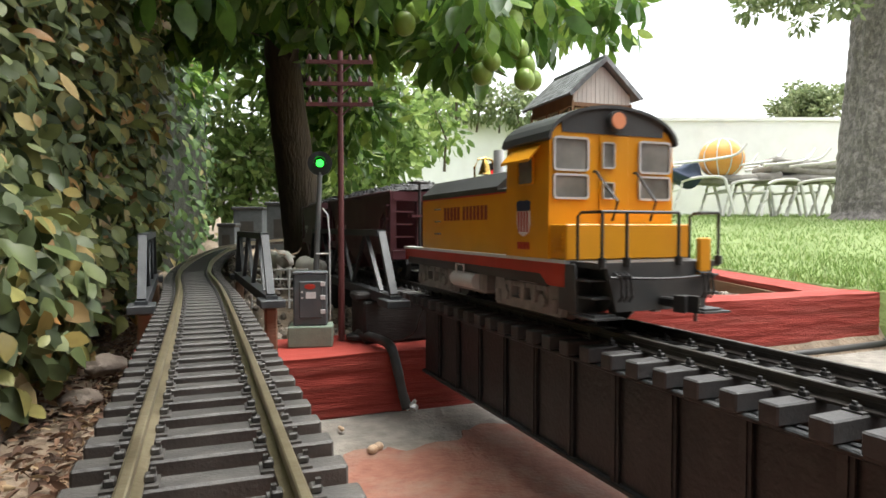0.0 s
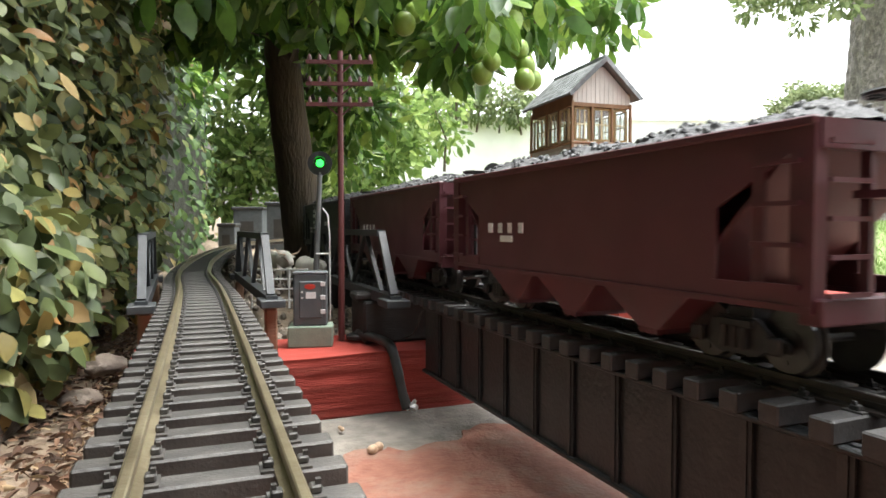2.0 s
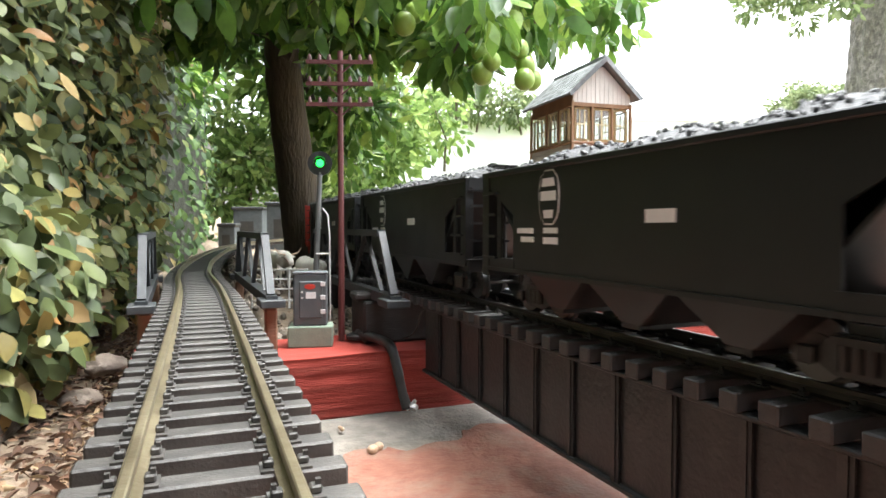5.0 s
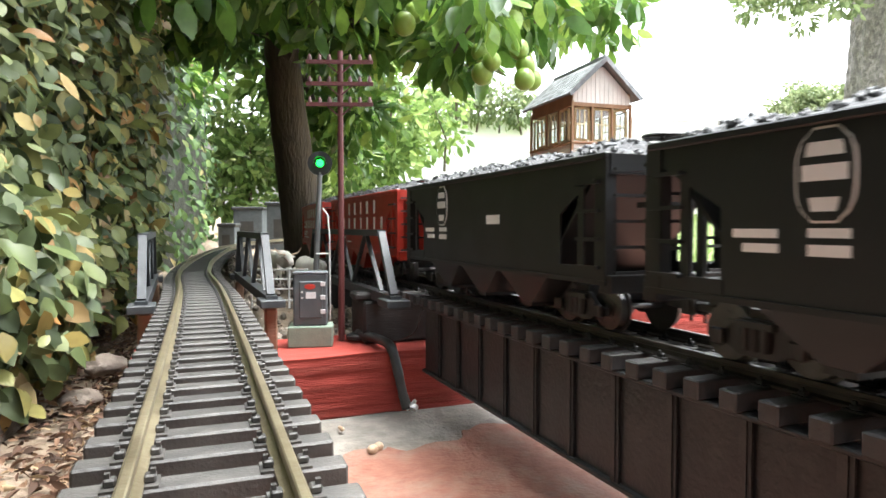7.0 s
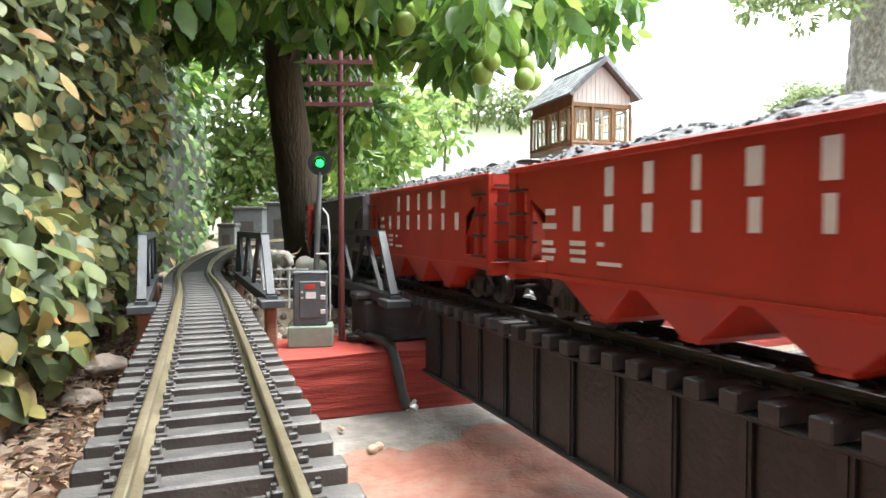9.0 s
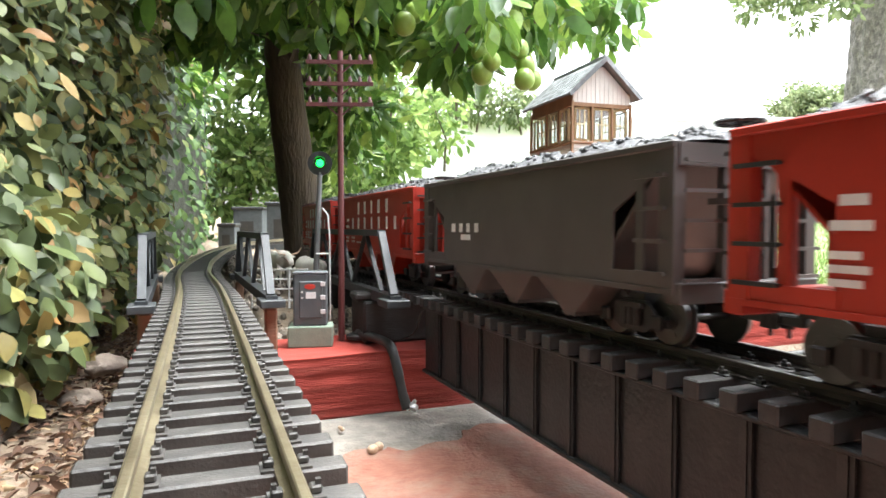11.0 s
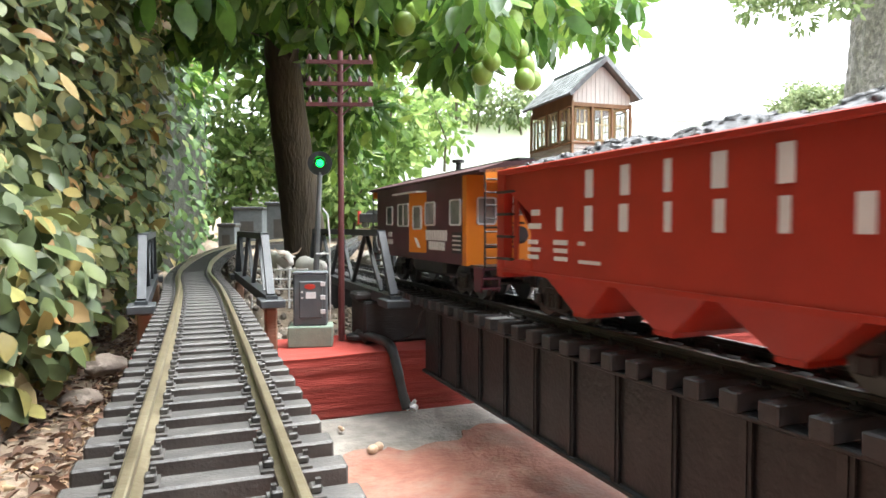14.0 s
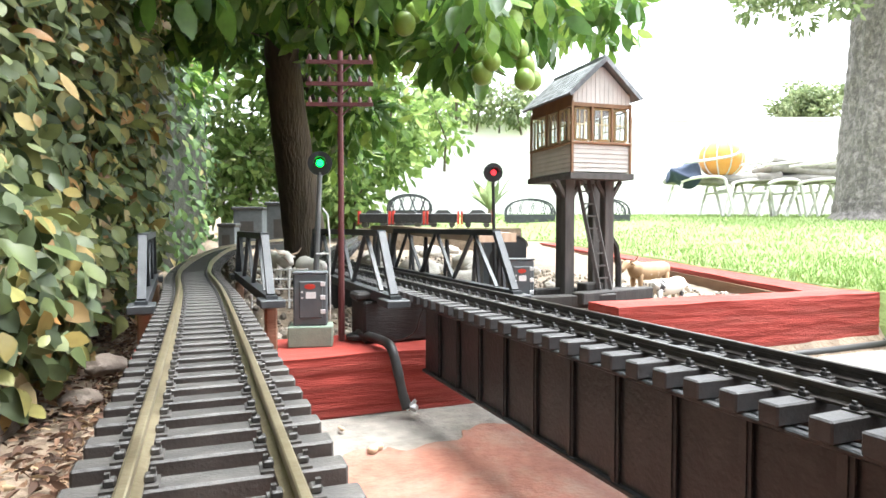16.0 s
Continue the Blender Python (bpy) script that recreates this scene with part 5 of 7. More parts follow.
loco, loco_axles = locomotive()
TRAIN.append((loco, 0.546, loco_axles))
FIRST, PITCH = 0.991, 0.430
for k, (livery, label) in enumerate((
        ("brown", "brown coal hopper with small white lettering behind the diesel"), ("brown", "brown coal hopper with small white lettering and heaped coal"),
        ("hop_black", "black coal hopper with round white emblem"), ("hop_black", "black coal hopper with round white emblem"), ("hop_black", "black coal hopper coupled ahead of a red one"),
        ("up_red", "bright red coal hopper with large white lettering"), ("up_red", "bright red coal hopper with large white lettering"),
        ("hop_grey", "grey-brown weathered coal hopper between red ones"),
        ("up_red", "bright red coal hopper with large white lettering"), ("up_red", "bright red coal hopper ahead of the caboose"))):
    car, ax = hopper(livery, label)
    TRAIN.append((car, FIRST + PITCH * k, ax))
cab, cab_axles = caboose()
TRAIN.append((cab, FIRST + PITCH * 9 + 0.196 + 0.068 + 0.1535, cab_axles))


# ---------------------------------------------------------------- plants
def single_leaf(material, length, width, fold=0.25):
    ob = leaves("leaf", [((0, 0, 0), (0, 0, -1), (0, -1, 0), 1.0)], material, None, length, width, fold, kind="")
    me = ob.data
    bpy.data.objects.remove(ob)
    return me


def object_random(m, name):
    """The same leaf material, told apart by object."""
    c = m.copy()
    c.name = name
    nt = c.node_tree
    ramp = next(n for n in nt.nodes if n.bl_idname == "ShaderNodeValToRGB")
    oi = nt.nodes.new("ShaderNodeObjectInfo")
    nt.links.new(oi.outputs["Random"], ramp.inputs[0])
    return c


def facing(d, nrm):
    d = Vector(d).normalized()
    s = d.cross(Vector(nrm)).normalized()
    u = s.cross(d)
    return Matrix(((s.x, -u.x, -d.x), (s.y, -u.y, -d.y), (s.z, -u.z, -d.z))).to_4x4()


def climbing_fig():
    root = thing("climbing_fig", Matrix.Identity(4), "climbing fig with green and yellowing leaves covering the wall", "climbing plant")
    near, far = [], []
    for k in range(12500):
        y = 0.55 + 1.17 * R.random() ** 0.8
        z = R.uniform(0.05, 1.2)
        if y < 0.72 and z > 0.3 or z < 0.12 and R.random() < 0.35:
            continue
        x = fig_face(y, z) + R.gauss(0.0, 0.022)
        d = Vector((R.gauss(0.25, 0.5), R.gauss(-0.2, 0.6), R.gauss(-0.6, 0.5)))
        n = Vector((0.9 + R.gauss(0, 0.45), -0.7 + R.gauss(0, 0.5), 0.65 + R.gauss(0, 0.5)))
        near.append(((x, y, z), d, n, R.uniform(0.5, 1.2) * (0.72 if y < 0.8 else 0.88)))
    for k in range(650):
        y, z = R.uniform(0.68, 1.1), R.uniform(0.045, 0.24)
        x = fig_face(y, z) + R.uniform(-0.02, 0.055)
        near.append(((x, y, z), (R.gauss(0.35, 0.4), R.gauss(-0.2, 0.5), R.gauss(-0.6, 0.4)), (1.0 + R.gauss(0, 0.45), -0.8 + R.gauss(0, 0.5), 0.35 + R.gauss(0, 0.5)), R.uniform(0.6, 1.1)))
    near.sort(key=lambda q: (q[0][1] > 1.05 or q[0][2] > 0.62, R.random()))
    one = single_leaf(object_random(M["ivy_near"], "ivy_leaf_single"), 0.037, 0.66)
    for p, d, n, s in near[:290]:
        o = new("leaf", one)
        o.parent = root
        o.matrix_basis = Matrix.Translation(p) @ facing(d, n) @ Matrix.Scale(s, 4)
    rest = near[290:]
    # Leaves below y 1.12 take a slightly darker set of greens.
    leaves("old_foliage", [q for q in rest if q[0][1] < 1.12], M["ivy_near"], root, 0.037, 0.66)
    leaves("young_foliage", [q for q in rest if q[0][1] >= 1.12], M["ivy"], root, 0.037, 0.66)
    # Bay leaves use the darker leaf copy, with shade in its colour.
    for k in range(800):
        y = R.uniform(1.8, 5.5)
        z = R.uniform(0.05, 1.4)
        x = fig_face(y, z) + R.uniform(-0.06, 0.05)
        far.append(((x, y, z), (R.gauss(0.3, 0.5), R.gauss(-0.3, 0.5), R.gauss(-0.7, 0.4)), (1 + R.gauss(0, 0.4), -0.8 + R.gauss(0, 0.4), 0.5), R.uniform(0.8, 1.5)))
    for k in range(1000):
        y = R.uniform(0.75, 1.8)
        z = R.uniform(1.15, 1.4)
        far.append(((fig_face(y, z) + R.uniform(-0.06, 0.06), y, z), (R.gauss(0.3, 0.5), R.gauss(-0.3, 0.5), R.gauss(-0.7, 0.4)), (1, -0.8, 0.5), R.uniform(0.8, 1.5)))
    leaves("far_foliage", far, M["ivy_shade"], root, 0.045, 0.62)
    for k in range(26):
        y, z = R.uniform(0.8, 1.66), R.uniform(0.08, 0.55)
        pts = []
        for i in range(7):
            pts.append((fig_face(y, z) + R.uniform(-0.02, 0.012), y, z))
            y += R.gauss(0, 0.03)
            z += R.uniform(0.02, 0.06)
        bm = B()
        sweep(bm, pts, [0.0036 - 0.0004 * i for i in range(7)], 5)
        part("stem", bm, M["stem"], root)


# Darker copy of the fig leaves: the bay's shade is in the colour.
M["ivy_shade"] = leaf_mat("shaded_fig_leaves", [(0.0, (0.03, 0.055, 0.02)), (0.6, (0.055, 0.10, 0.03)), (0.92, (0.10, 0.16, 0.045)), (1.0, (0.22, 0.17, 0.07))], 0.6, 0.15, 0.2)
climbing_fig()


def clump(out, c, r, n, size=(0.7, 1.2), flat=0.8, droop=-0.35):
    for k in range(n):
        v = rdir()
        q = R.random() ** 0.45
        p = Vector(c) + Vector((v.x * r * q, v.y * r * q, v.z * r * q * flat))
        d = (v + Vector((R.gauss(0, 0.5), R.gauss(0, 0.5), R.gauss(0, 0.5) + droop))).normalized()
        out.append((p, d, rdir(0.9), R.uniform(*size)))


def citrus_tree():
    root = thing("citrus_tree", Matrix.Identity(4), "citrus tree with dark leaning trunk and green unripe fruit", "tree")
    top = Vector((0.30, 2.15, 0.78))
    trunk = [(0.40, 2.26, 0.02), (0.385, 2.24, 0.16), (0.36, 2.22, 0.35), (0.325, 2.18, 0.58), top, (0.31, 2.12, 1.0)]
    bm = B()
    fine = spline(trunk, 6)
    sweep(bm, fine, [0.078 - 0.028 * i / len(fine) + (0.02 if i < 3 else 0) for i in range(len(fine))], 14)
    rough_up(bm, 0.006, 18)
    part("trunk", bm, M["bark"], root, "dark brown leaning trunk", True)
    ends = ((0.10, 1.22, 0.78), (0.22, 1.05, 0.77), (0.42, 1.10, 0.72), (0.62, 1.20, 0.70), (0.85, 1.42, 0.74), (1.08, 1.75, 0.86), (0.04, 1.9, 0.98),
            (1.35, 2.25, 1.08), (0.55, 2.55, 0.55), (0.25, 1.45, 1.15), (0.75, 1.75, 1.2), (0.05, 2.6, 0.95), (0.45, 1.75, 0.78), (0.55, 2.9, 0.95))
    out = []
    for i, e in enumerate(ends):
        e = Vector(e)
        start = top + Vector((0, 0, R.uniform(-0.05, 0.2)))
        mid = start.lerp(e, 0.5) + Vector((R.gauss(0, 0.05), R.gauss(0, 0.05), 0.14 + R.gauss(0, 0.04)))
        pts = spline([start, mid, e], 6)
        bm = B()
        sweep(bm, pts, [0.026 - 0.020 * k / len(pts) for k in range(len(pts))], 7)
        part("limb", bm, M["bark"], root)
        for t, n, r in ((5, 50, 0.20), (7, 80, 0.20), (9, 115, 0.19), (11, 135, 0.17), (12, 140, 0.15)):
            p = pts[t]
            for j in range(2):
                q = p + Vector((R.gauss(0, 0.09), R.gauss(0, 0.09), R.gauss(0.02, 0.05)))
                clump(out, q, r * R.uniform(0.7, 1.1), n)
                bm = B()
                sweep(bm, [p, p.lerp(q, 0.5) + Vector((0, 0, 0.02)), q, q + (q - p) * 0.6 + Vector((0, 0, -0.04))], [0.005, 0.004, 0.003, 0.0015], 5)
                part("twig", bm, M["bark"], root)
    for k in range(9):
        clump(out, (R.uniform(0.2, 1.3), R.uniform(1.9, 3.2), R.uniform(1.1, 1.5)), 0.24, 90, (0.9, 1.4))
    # Clumps without limbs, added overhead to shade the fig's bay.
    for k in range(24):
        clump(out, (R.uniform(-0.45, 0.05), R.uniform(2.1, 4.4), R.uniform(1.0, 1.6)), 0.3, 150, (1.0, 1.6))
    out = [q for q in out if not (q[0].z > 0.66 and q[0].y < 1.75 and R.random() < 0.45)]
    out.sort(key=lambda q: (q[0].y > 1.3 or q[0].z > 0.75, R.random()))
    one = single_leaf(object_random(M["citrus"], "citrus_leaf_single"), 0.066, 0.47, 0.3)
    for p, d, n, s in out[:260]:
        o = new("leaf", one)
        o.parent = root
        o.matrix_basis = Matrix.Translation(p) @ facing(d, n) @ Matrix.Scale(s, 4)
    leaves("crown", out[260:], M["citrus"], root, 0.066, 0.47, 0.3)
    # fruit
    bm = B()
    ball(bm, (0, 0, 0), 0.026, 16, 10, (1, 1, 1.05))
    rod(bm, (0, 0, 0.026), (0, 0, 0.034), 0.003, 0.002, 6)
    fruit = part("fruit", bm, M["fruit"], root, "unripe green citrus fruit", True)
    spots = [(0.633, 1.15, 0.582), (0.571, 1.15, 0.551), (0.560, 1.17, 0.530), (0.649, 1.15, 0.549), (0.640, 1.14, 0.520), (0.669, 1.16, 0.525), (0.507, 1.15, 0.654),
             (0.387, 1.15, 0.604), (0.575, 1.21, 0.585), (0.74, 1.4, 0.70), (0.46, 1.3, 0.68)]
    for i, s in enumerate(spots):
        m = Matrix.Translation(s) @ Matrix.Scale(0.72 + 0.16 * R.random(), 4)
        if i == 0:
            fruit.matrix_basis = m
        else:
            again(fruit, m)


citrus_tree()


def hedge(name, label, spots, n, size, material, r, length):
    root = thing(name, Matrix.Identity(4), label, "hedge")
    out = []
    for c in spots:
        clump(out, c, r * R.uniform(0.8, 1.2), n, size)
    tagged(leaves("foliage", out, material, root, length, 0.5), kind="stuff")
    for c in spots[::2]:
        bm = B()
        sweep(bm, [Vector(c) - Vector((0, 0, r * 1.2)), Vector(c) + Vector((R.gauss(0, r * 0.3), 0, 0)), Vector(c) + Vector((R.gauss(0, r * 0.5), 0, r))], [0.016, 0.011, 0.005], 5)
        part("branch", bm, M["bark"], root)
    return root


hedge("bright_hedge", "sunlit yellow-green hedge at the far end of the track",
      [across(-1.9 + 0.33 * i + R.gauss(0, 0.08), 5.6 + R.gauss(0, 0.2), 0.45 + 0.36 * j) for i in range(5) for j in range(5)], 330, (0.8, 1.4), M["hedge_leaf"], 0.3, 0.085)
hedge("shrub", "loose light green shrub beside the grey fence",
      [across(-0.62 + 0.3 * i + R.gauss(0, 0.1), 6.4 + R.gauss(0, 0.2), 0.85 + 0.26 * j + 0.12 * i) for i in range(3) for j in range(3)], 110, (0.8, 1.4), M["hedge_leaf"], 0.27, 0.09)
hedge("wall_creeper", "dark green creeper hanging over the white wall",
      [across(-0.5 + 0.33 * i, 9.4 + R.gauss(0, 0.06), 1.98 + 0.25 * j - 0.02 * i) for i in range(6) for j in range(2)], 170, (0.8, 1.4), M["far_leaf"], 0.26, 0.09)


def far_tree(c, r, h, label):
    root = thing("far_tree", Matrix.Identity(4), label, "tree")
    bm = B()
    sweep(bm, [(c[0], c[1], 0), (c[0] + 0.1, c[1], h * 0.4), (c[0], c[1], h * 0.75)], [0.2, 0.14, 0.06], 8)
    part("trunk", bm, M["bark_grey"], root)
    out = []
    for k in range(34):
        v = rdir(0.2)
        clump(out, Vector((c[0], c[1], h)) + Vector((v.x * r, v.y * r, v.z * r * 0.85)) * R.random() ** 0.5, r * 0.28, 150, (0.7, 1.4))
    leaves("crown", out, M["far_leaf"], root, 0.095, 0.5)


far_tree(across(8.4, 14.5, 0), 0.8, 2.95, "round grey-green tree behind the garden wall")


def shade_tree():
    root = thing("shade_tree", Matrix.Identity(4), "large shade tree with rough grey bark on the lawn", "tree")
    base = across(4.60, 6.5, 0.25)
    bm = B()
    pts = [base + Vector((0, 0, -0.1)), base + Vector((0.01, 0, 0.1)), base + Vector((0.02, 0, 0.5)), base + Vector((0.04, -0.02, 1.3)), base + Vector((0.07, -0.04, 2.3)), base + Vector((0.1, -0.06, 3.6))]
    fine = spline(pts, 22)
    sweep(bm, fine, [max(0.54, 0.72 - 0.008 * i) if i < 30 else 0.56 - 0.0011 * i for i in range(len(fine))], 96)
    for v in bm.verts:
        a = math.atan2(v.co.y - base.y, v.co.x - base.x)
        v.co += Vector((math.cos(a), math.sin(a), 0)) * (0.03 * noise.noise((a * 4, v.co.z * 1.2, 0)) - 0.045 * abs(noise.noise((a * 11, v.co.z * 3.5, 3))) + 0.012 * noise.noise((a * 30, v.co.z * 14, 5)))
    part("trunk", bm, M["bark_grey"], root, "rough grey bark", True)
    out = []
    for e, n in ((across(2.9, 6.0, 2.42), 5), (across(3.35, 6.0, 2.35), 6), (across(3.8, 6.1, 2.5), 6), (across(3.3, 6.2, 2.75), 6)):
        bm = B()
        sweep(bm, spline([base + Vector((0.2, 0, 2.6)), (base + Vector((0.2, 0, 3.2)) + e) / 2, e], 5), [0.06 - 0.005 * i for i in range(11)], 7)
        part("limb", bm, M["bark_grey"], root)
        for k in range(n):
            clump(out, e + Vector((R.gauss(0, 0.18), R.gauss(0, 0.16), R.gauss(0, 0.13))), 0.15, 60, (0.7, 1.3))
    for k in range(30):
        clump(out, base + Vector((R.uniform(-2.2, 1.5), R.uniform(-1.5, 1.5), R.uniform(3.2, 4.2))), 0.5, 110, (0.9, 1.4))
    leaves("crown", out, M["far_leaf"], root, 0.085, 0.5)


shade_tree()


def grass():
    V, Fc = [], []
    def blade(x, y, z, h, w):
        a = R.uniform(0, math.tau)
        lx, ly = R.gauss(0, 0.45) * h, R.gauss(0, 0.45) * h
        i = len(V)
        cx, cy = math.cos(a) * w, math.sin(a) * w
        V.extend(((x - cx, y - cy, z), (x + cx, y + cy, z), (x + lx * 0.5 + cx * 0.7, y + ly * 0.5 + cy * 0.7, z + h * 0.6), (x + lx * 0.5 - cx * 0.7, y + ly * 0.5 - cy * 0.7, z + h * 0.6), (x + lx * 1.2, y + ly * 1.2, z + h)))
        Fc.extend(((i, i + 1, i + 2, i + 3), (i + 3, i + 2, i + 4)))
    for k in range(42000):
        q = R.random() ** 2.0
        y = 0.7 + 8.0 * q
        x0 = max(1.195 if y < 4.3 else 0.95, lawn_edge(y))
        x = x0 + (0.3 + 1.35 * y + 0.9) * R.random() ** 1.2
        s = 0.75 + 0.5 * noise.noise((x * 3, y * 3, 0))
        far = 1 + 0.35 * y
        blade(x, y, lawn_height(x, y) - 0.004, (0.016 + 0.016 * R.random()) * s * (1 + 0.10 * y), 0.0012 * far)
    me = bpy.data.meshes.new("grass")
    me.from_pydata(V, [], Fc)
    me.materials.append(M["grass"])
    tagged(new("grass", me), "short bright green lawn grass", "grass", kind="stuff")


grass()


def litter():
    out = []
    for k in range(5200):
        x, y = R.uniform(-0.26, -0.03), 0.15 + 1.6 * R.random() ** 1.7
        if x > -0.06 and y > 0.5:
            x -= 0.05
        out.append(((x, y, max(0.012, ground_height(x, y) + 0.012) + R.uniform(0.004, 0.024)), (R.gauss(0, 1), R.gauss(0, 1), R.gauss(0, 0.25)), rdir(2.0), R.uniform(0.5, 1.1)))
    for k in range(160):
        x, y = R.uniform(0.05, 0.22), R.uniform(0.87, 1.5)
        out.append(((x, y, ground_height(x, y) + 0.012), (R.gauss(0, 1), R.gauss(0, 1), R.gauss(0, 0.2)), rdir(2.0), R.uniform(0.3, 0.7)))
    for k in range(70):
        x, y = LEFT[40].x - 0.09 + R.uniform(-0.06, 0.04), R.uniform(0.8, 1.6)
        out.append(((x, y, 0.10 + R.uniform(0, 0.05)), (R.gauss(0, 1), R.gauss(0, 1), R.gauss(0, 0.2)), rdir(2.0), R.uniform(0.5, 0.9)))
    ob = leaves("leaf_litter", out, M["dry_leaf"], None, 0.0145, 0.36, 0.5)
    tagged(ob, "dry brown leaf litter on the ground", "leaf litter")


litter()


# ---------------------------------------------------------------- trackside
truss("garden_truss", ((0.022, 0.755, RAIL), (0.016, 1.18, RAIL)), 0.068, "low grey truss bridge round the garden track", 0.062, 5)
truss("bridge_truss", ((BX - 0.002, 0.70, RAIL), (BX, 1.24, RAIL)), 0.079, "low grey truss bridge beyond the girders", 0.066, 6)
for x, y, w, l in ((0.092, 0.775, 0.014, 0.014), (-0.045, 0.775, 0.014, 0.014), (0.085, 1.16, 0.014, 0.014), (-0.05, 1.16, 0.014, 0.014)):
    bm = B()
    box(bm, x - w / 2, x + w / 2, y - l / 2, y + l / 2, 0.0, RAIL - 0.0225, 0.002)
    tagged(part("bridge_pier", bm, M["liner"]), "brown timber post under the truss", "pier")
for x0, x1, y0, y1, z0, z1 in ((0.205, 0.40, 0.770, 0.835, 0.0725, 0.126), (0.196, 0.232, 0.775, 0.81, 0.1265, 0.137), (0.22, 0.39, 1.20, 1.30, 0.03, 0.125)):
    bm = B()
    box(bm, x0, x1, y0, y1, z0, z1, 0.003)
    tagged(part("abutment", bm, M["tar"]), "dark tarred timber block carrying the bridge ends", "abutment")


def relay_box(m, label, plinth):
    root = thing("relay_cabinet", m, label, "signal cabinet", "trackside relay cabinets")
    z = 0.0
    if plinth:
        bm = B()
        box(bm, -0.027, 0.027, -0.018, 0.018, 0, 0.026, 0.0015)
        part("plinth", bm, M["green_base"], root, "pale green plinth")
        z = 0.026
    bm = B()
    box(bm, -0.0205, 0.0205, -0.013, 0.013, z, z + 0.064, 0.0018)
    box(bm, -0.0215, 0.0215, -0.014, 0.014, z + 0.064, z + 0.0665, 0.001)
    part("body", bm, M["box_grey"], root)
    bm = B()
    box(bm, -0.013, 0.015, -0.0150, -0.013, z + 0.010, z + 0.055, 0.0008)
    door = part("door", bm, M["box_grey"], root)
    bm = B()
    prism(bm, [(0.0 + 0.0068 * math.cos(a), z + 0.0485 + 0.0032 * math.sin(a)) for a in [k * math.tau / 14 for k in range(14)]], "y", -0.0156, -0.0150)
    part("sign", bm, M["stripe_red"], door, "red warning plate")
    bm = B()
    box(bm, -0.005, 0.007, -0.0156, -0.0150, z + 0.034, z + 0.042)
    part("notice", bm, M["white"], door, "white notice plate")
    bm = B()
    for zz in (0.015, 0.0325, 0.049):
        box(bm, 0.0125, 0.0185, -0.0165, -0.0150, z + zz, z + zz + 0.0055, 0.0005)
    part("hinge", bm, M["silver"], door)
    bm = B()
    rod(bm, (-0.0095, -0.0150, z + 0.042), (-0.0095, -0.0170, z + 0.042), 0.0014, n=8)
    rod(bm, (-0.0095, -0.0150, z + 0.035), (-0.0095, -0.0170, z + 0.035), 0.0011, n=8)
    part("latch", bm, M["silver"], door)


relay_box(pose(0.1425, 0.790, 0.0725, 0, 0, -14), "grey relay cabinet with red plate on a pale green plinth", True)
relay_box(pose(0.512, 0.925, 0.093, 0, 0, -14) @ Matrix.Diagonal((1.05, 1.05, 1.13, 1)), "grey relay cabinet with red plate beside the bridge track", False)
bm = B()
box(bm, 0.47, 0.555, 0.895, 0.955, 0.05, 0.0945, 0.002)
tagged(part("paving_stone", bm, M["stone"]), "pale stone slab under the relay cabinet", "stone")


def telegraph_pole():
    root = thing("telegraph_pole", pose(0.185, 0.807, 0.0725, 0, 0, -20), "red-brown model telegraph pole with three crossarms", "telegraph pole")
    bm = B()
    rod(bm, (0, 0, 0), (0, 0, 0.372), 0.0043, 0.0035, 10)
    part("pole", bm, M["pole_red"], root, smooth=False)
    for z in (0.357, 0.3295, 0.3035):
        bm = B()
        box(bm, -0.0425, 0.0425, -0.0072, -0.0040, z - 0.0024, z + 0.0024)
        arm = part("crossarm", bm, M["pole_red"], root)
        for s in (-1, 1):
            bm = B()
            beam(bm, (s * 0.017, -0.0045, z - 0.001), (s * 0.002, -0.0045, z - 0.014), 0.0016, 0.0016)
            part("brace", bm, M["pole_red"], root)
            for x in (0.013, 0.0255, 0.038):
                bm = B()
                rod(bm, (s * x, -0.0056, z + 0.0022), (s * x, -0.0056, z + 0.006), 0.0026, n=8)
                rod(bm, (s * x, -0.0056, z + 0.006), (s * x, -0.0056, z + 0.0095), 0.0021, 0.0013, 8)
                part("insulator", bm, M["insul"], arm, "dull brown glass insulator")


telegraph_pole()


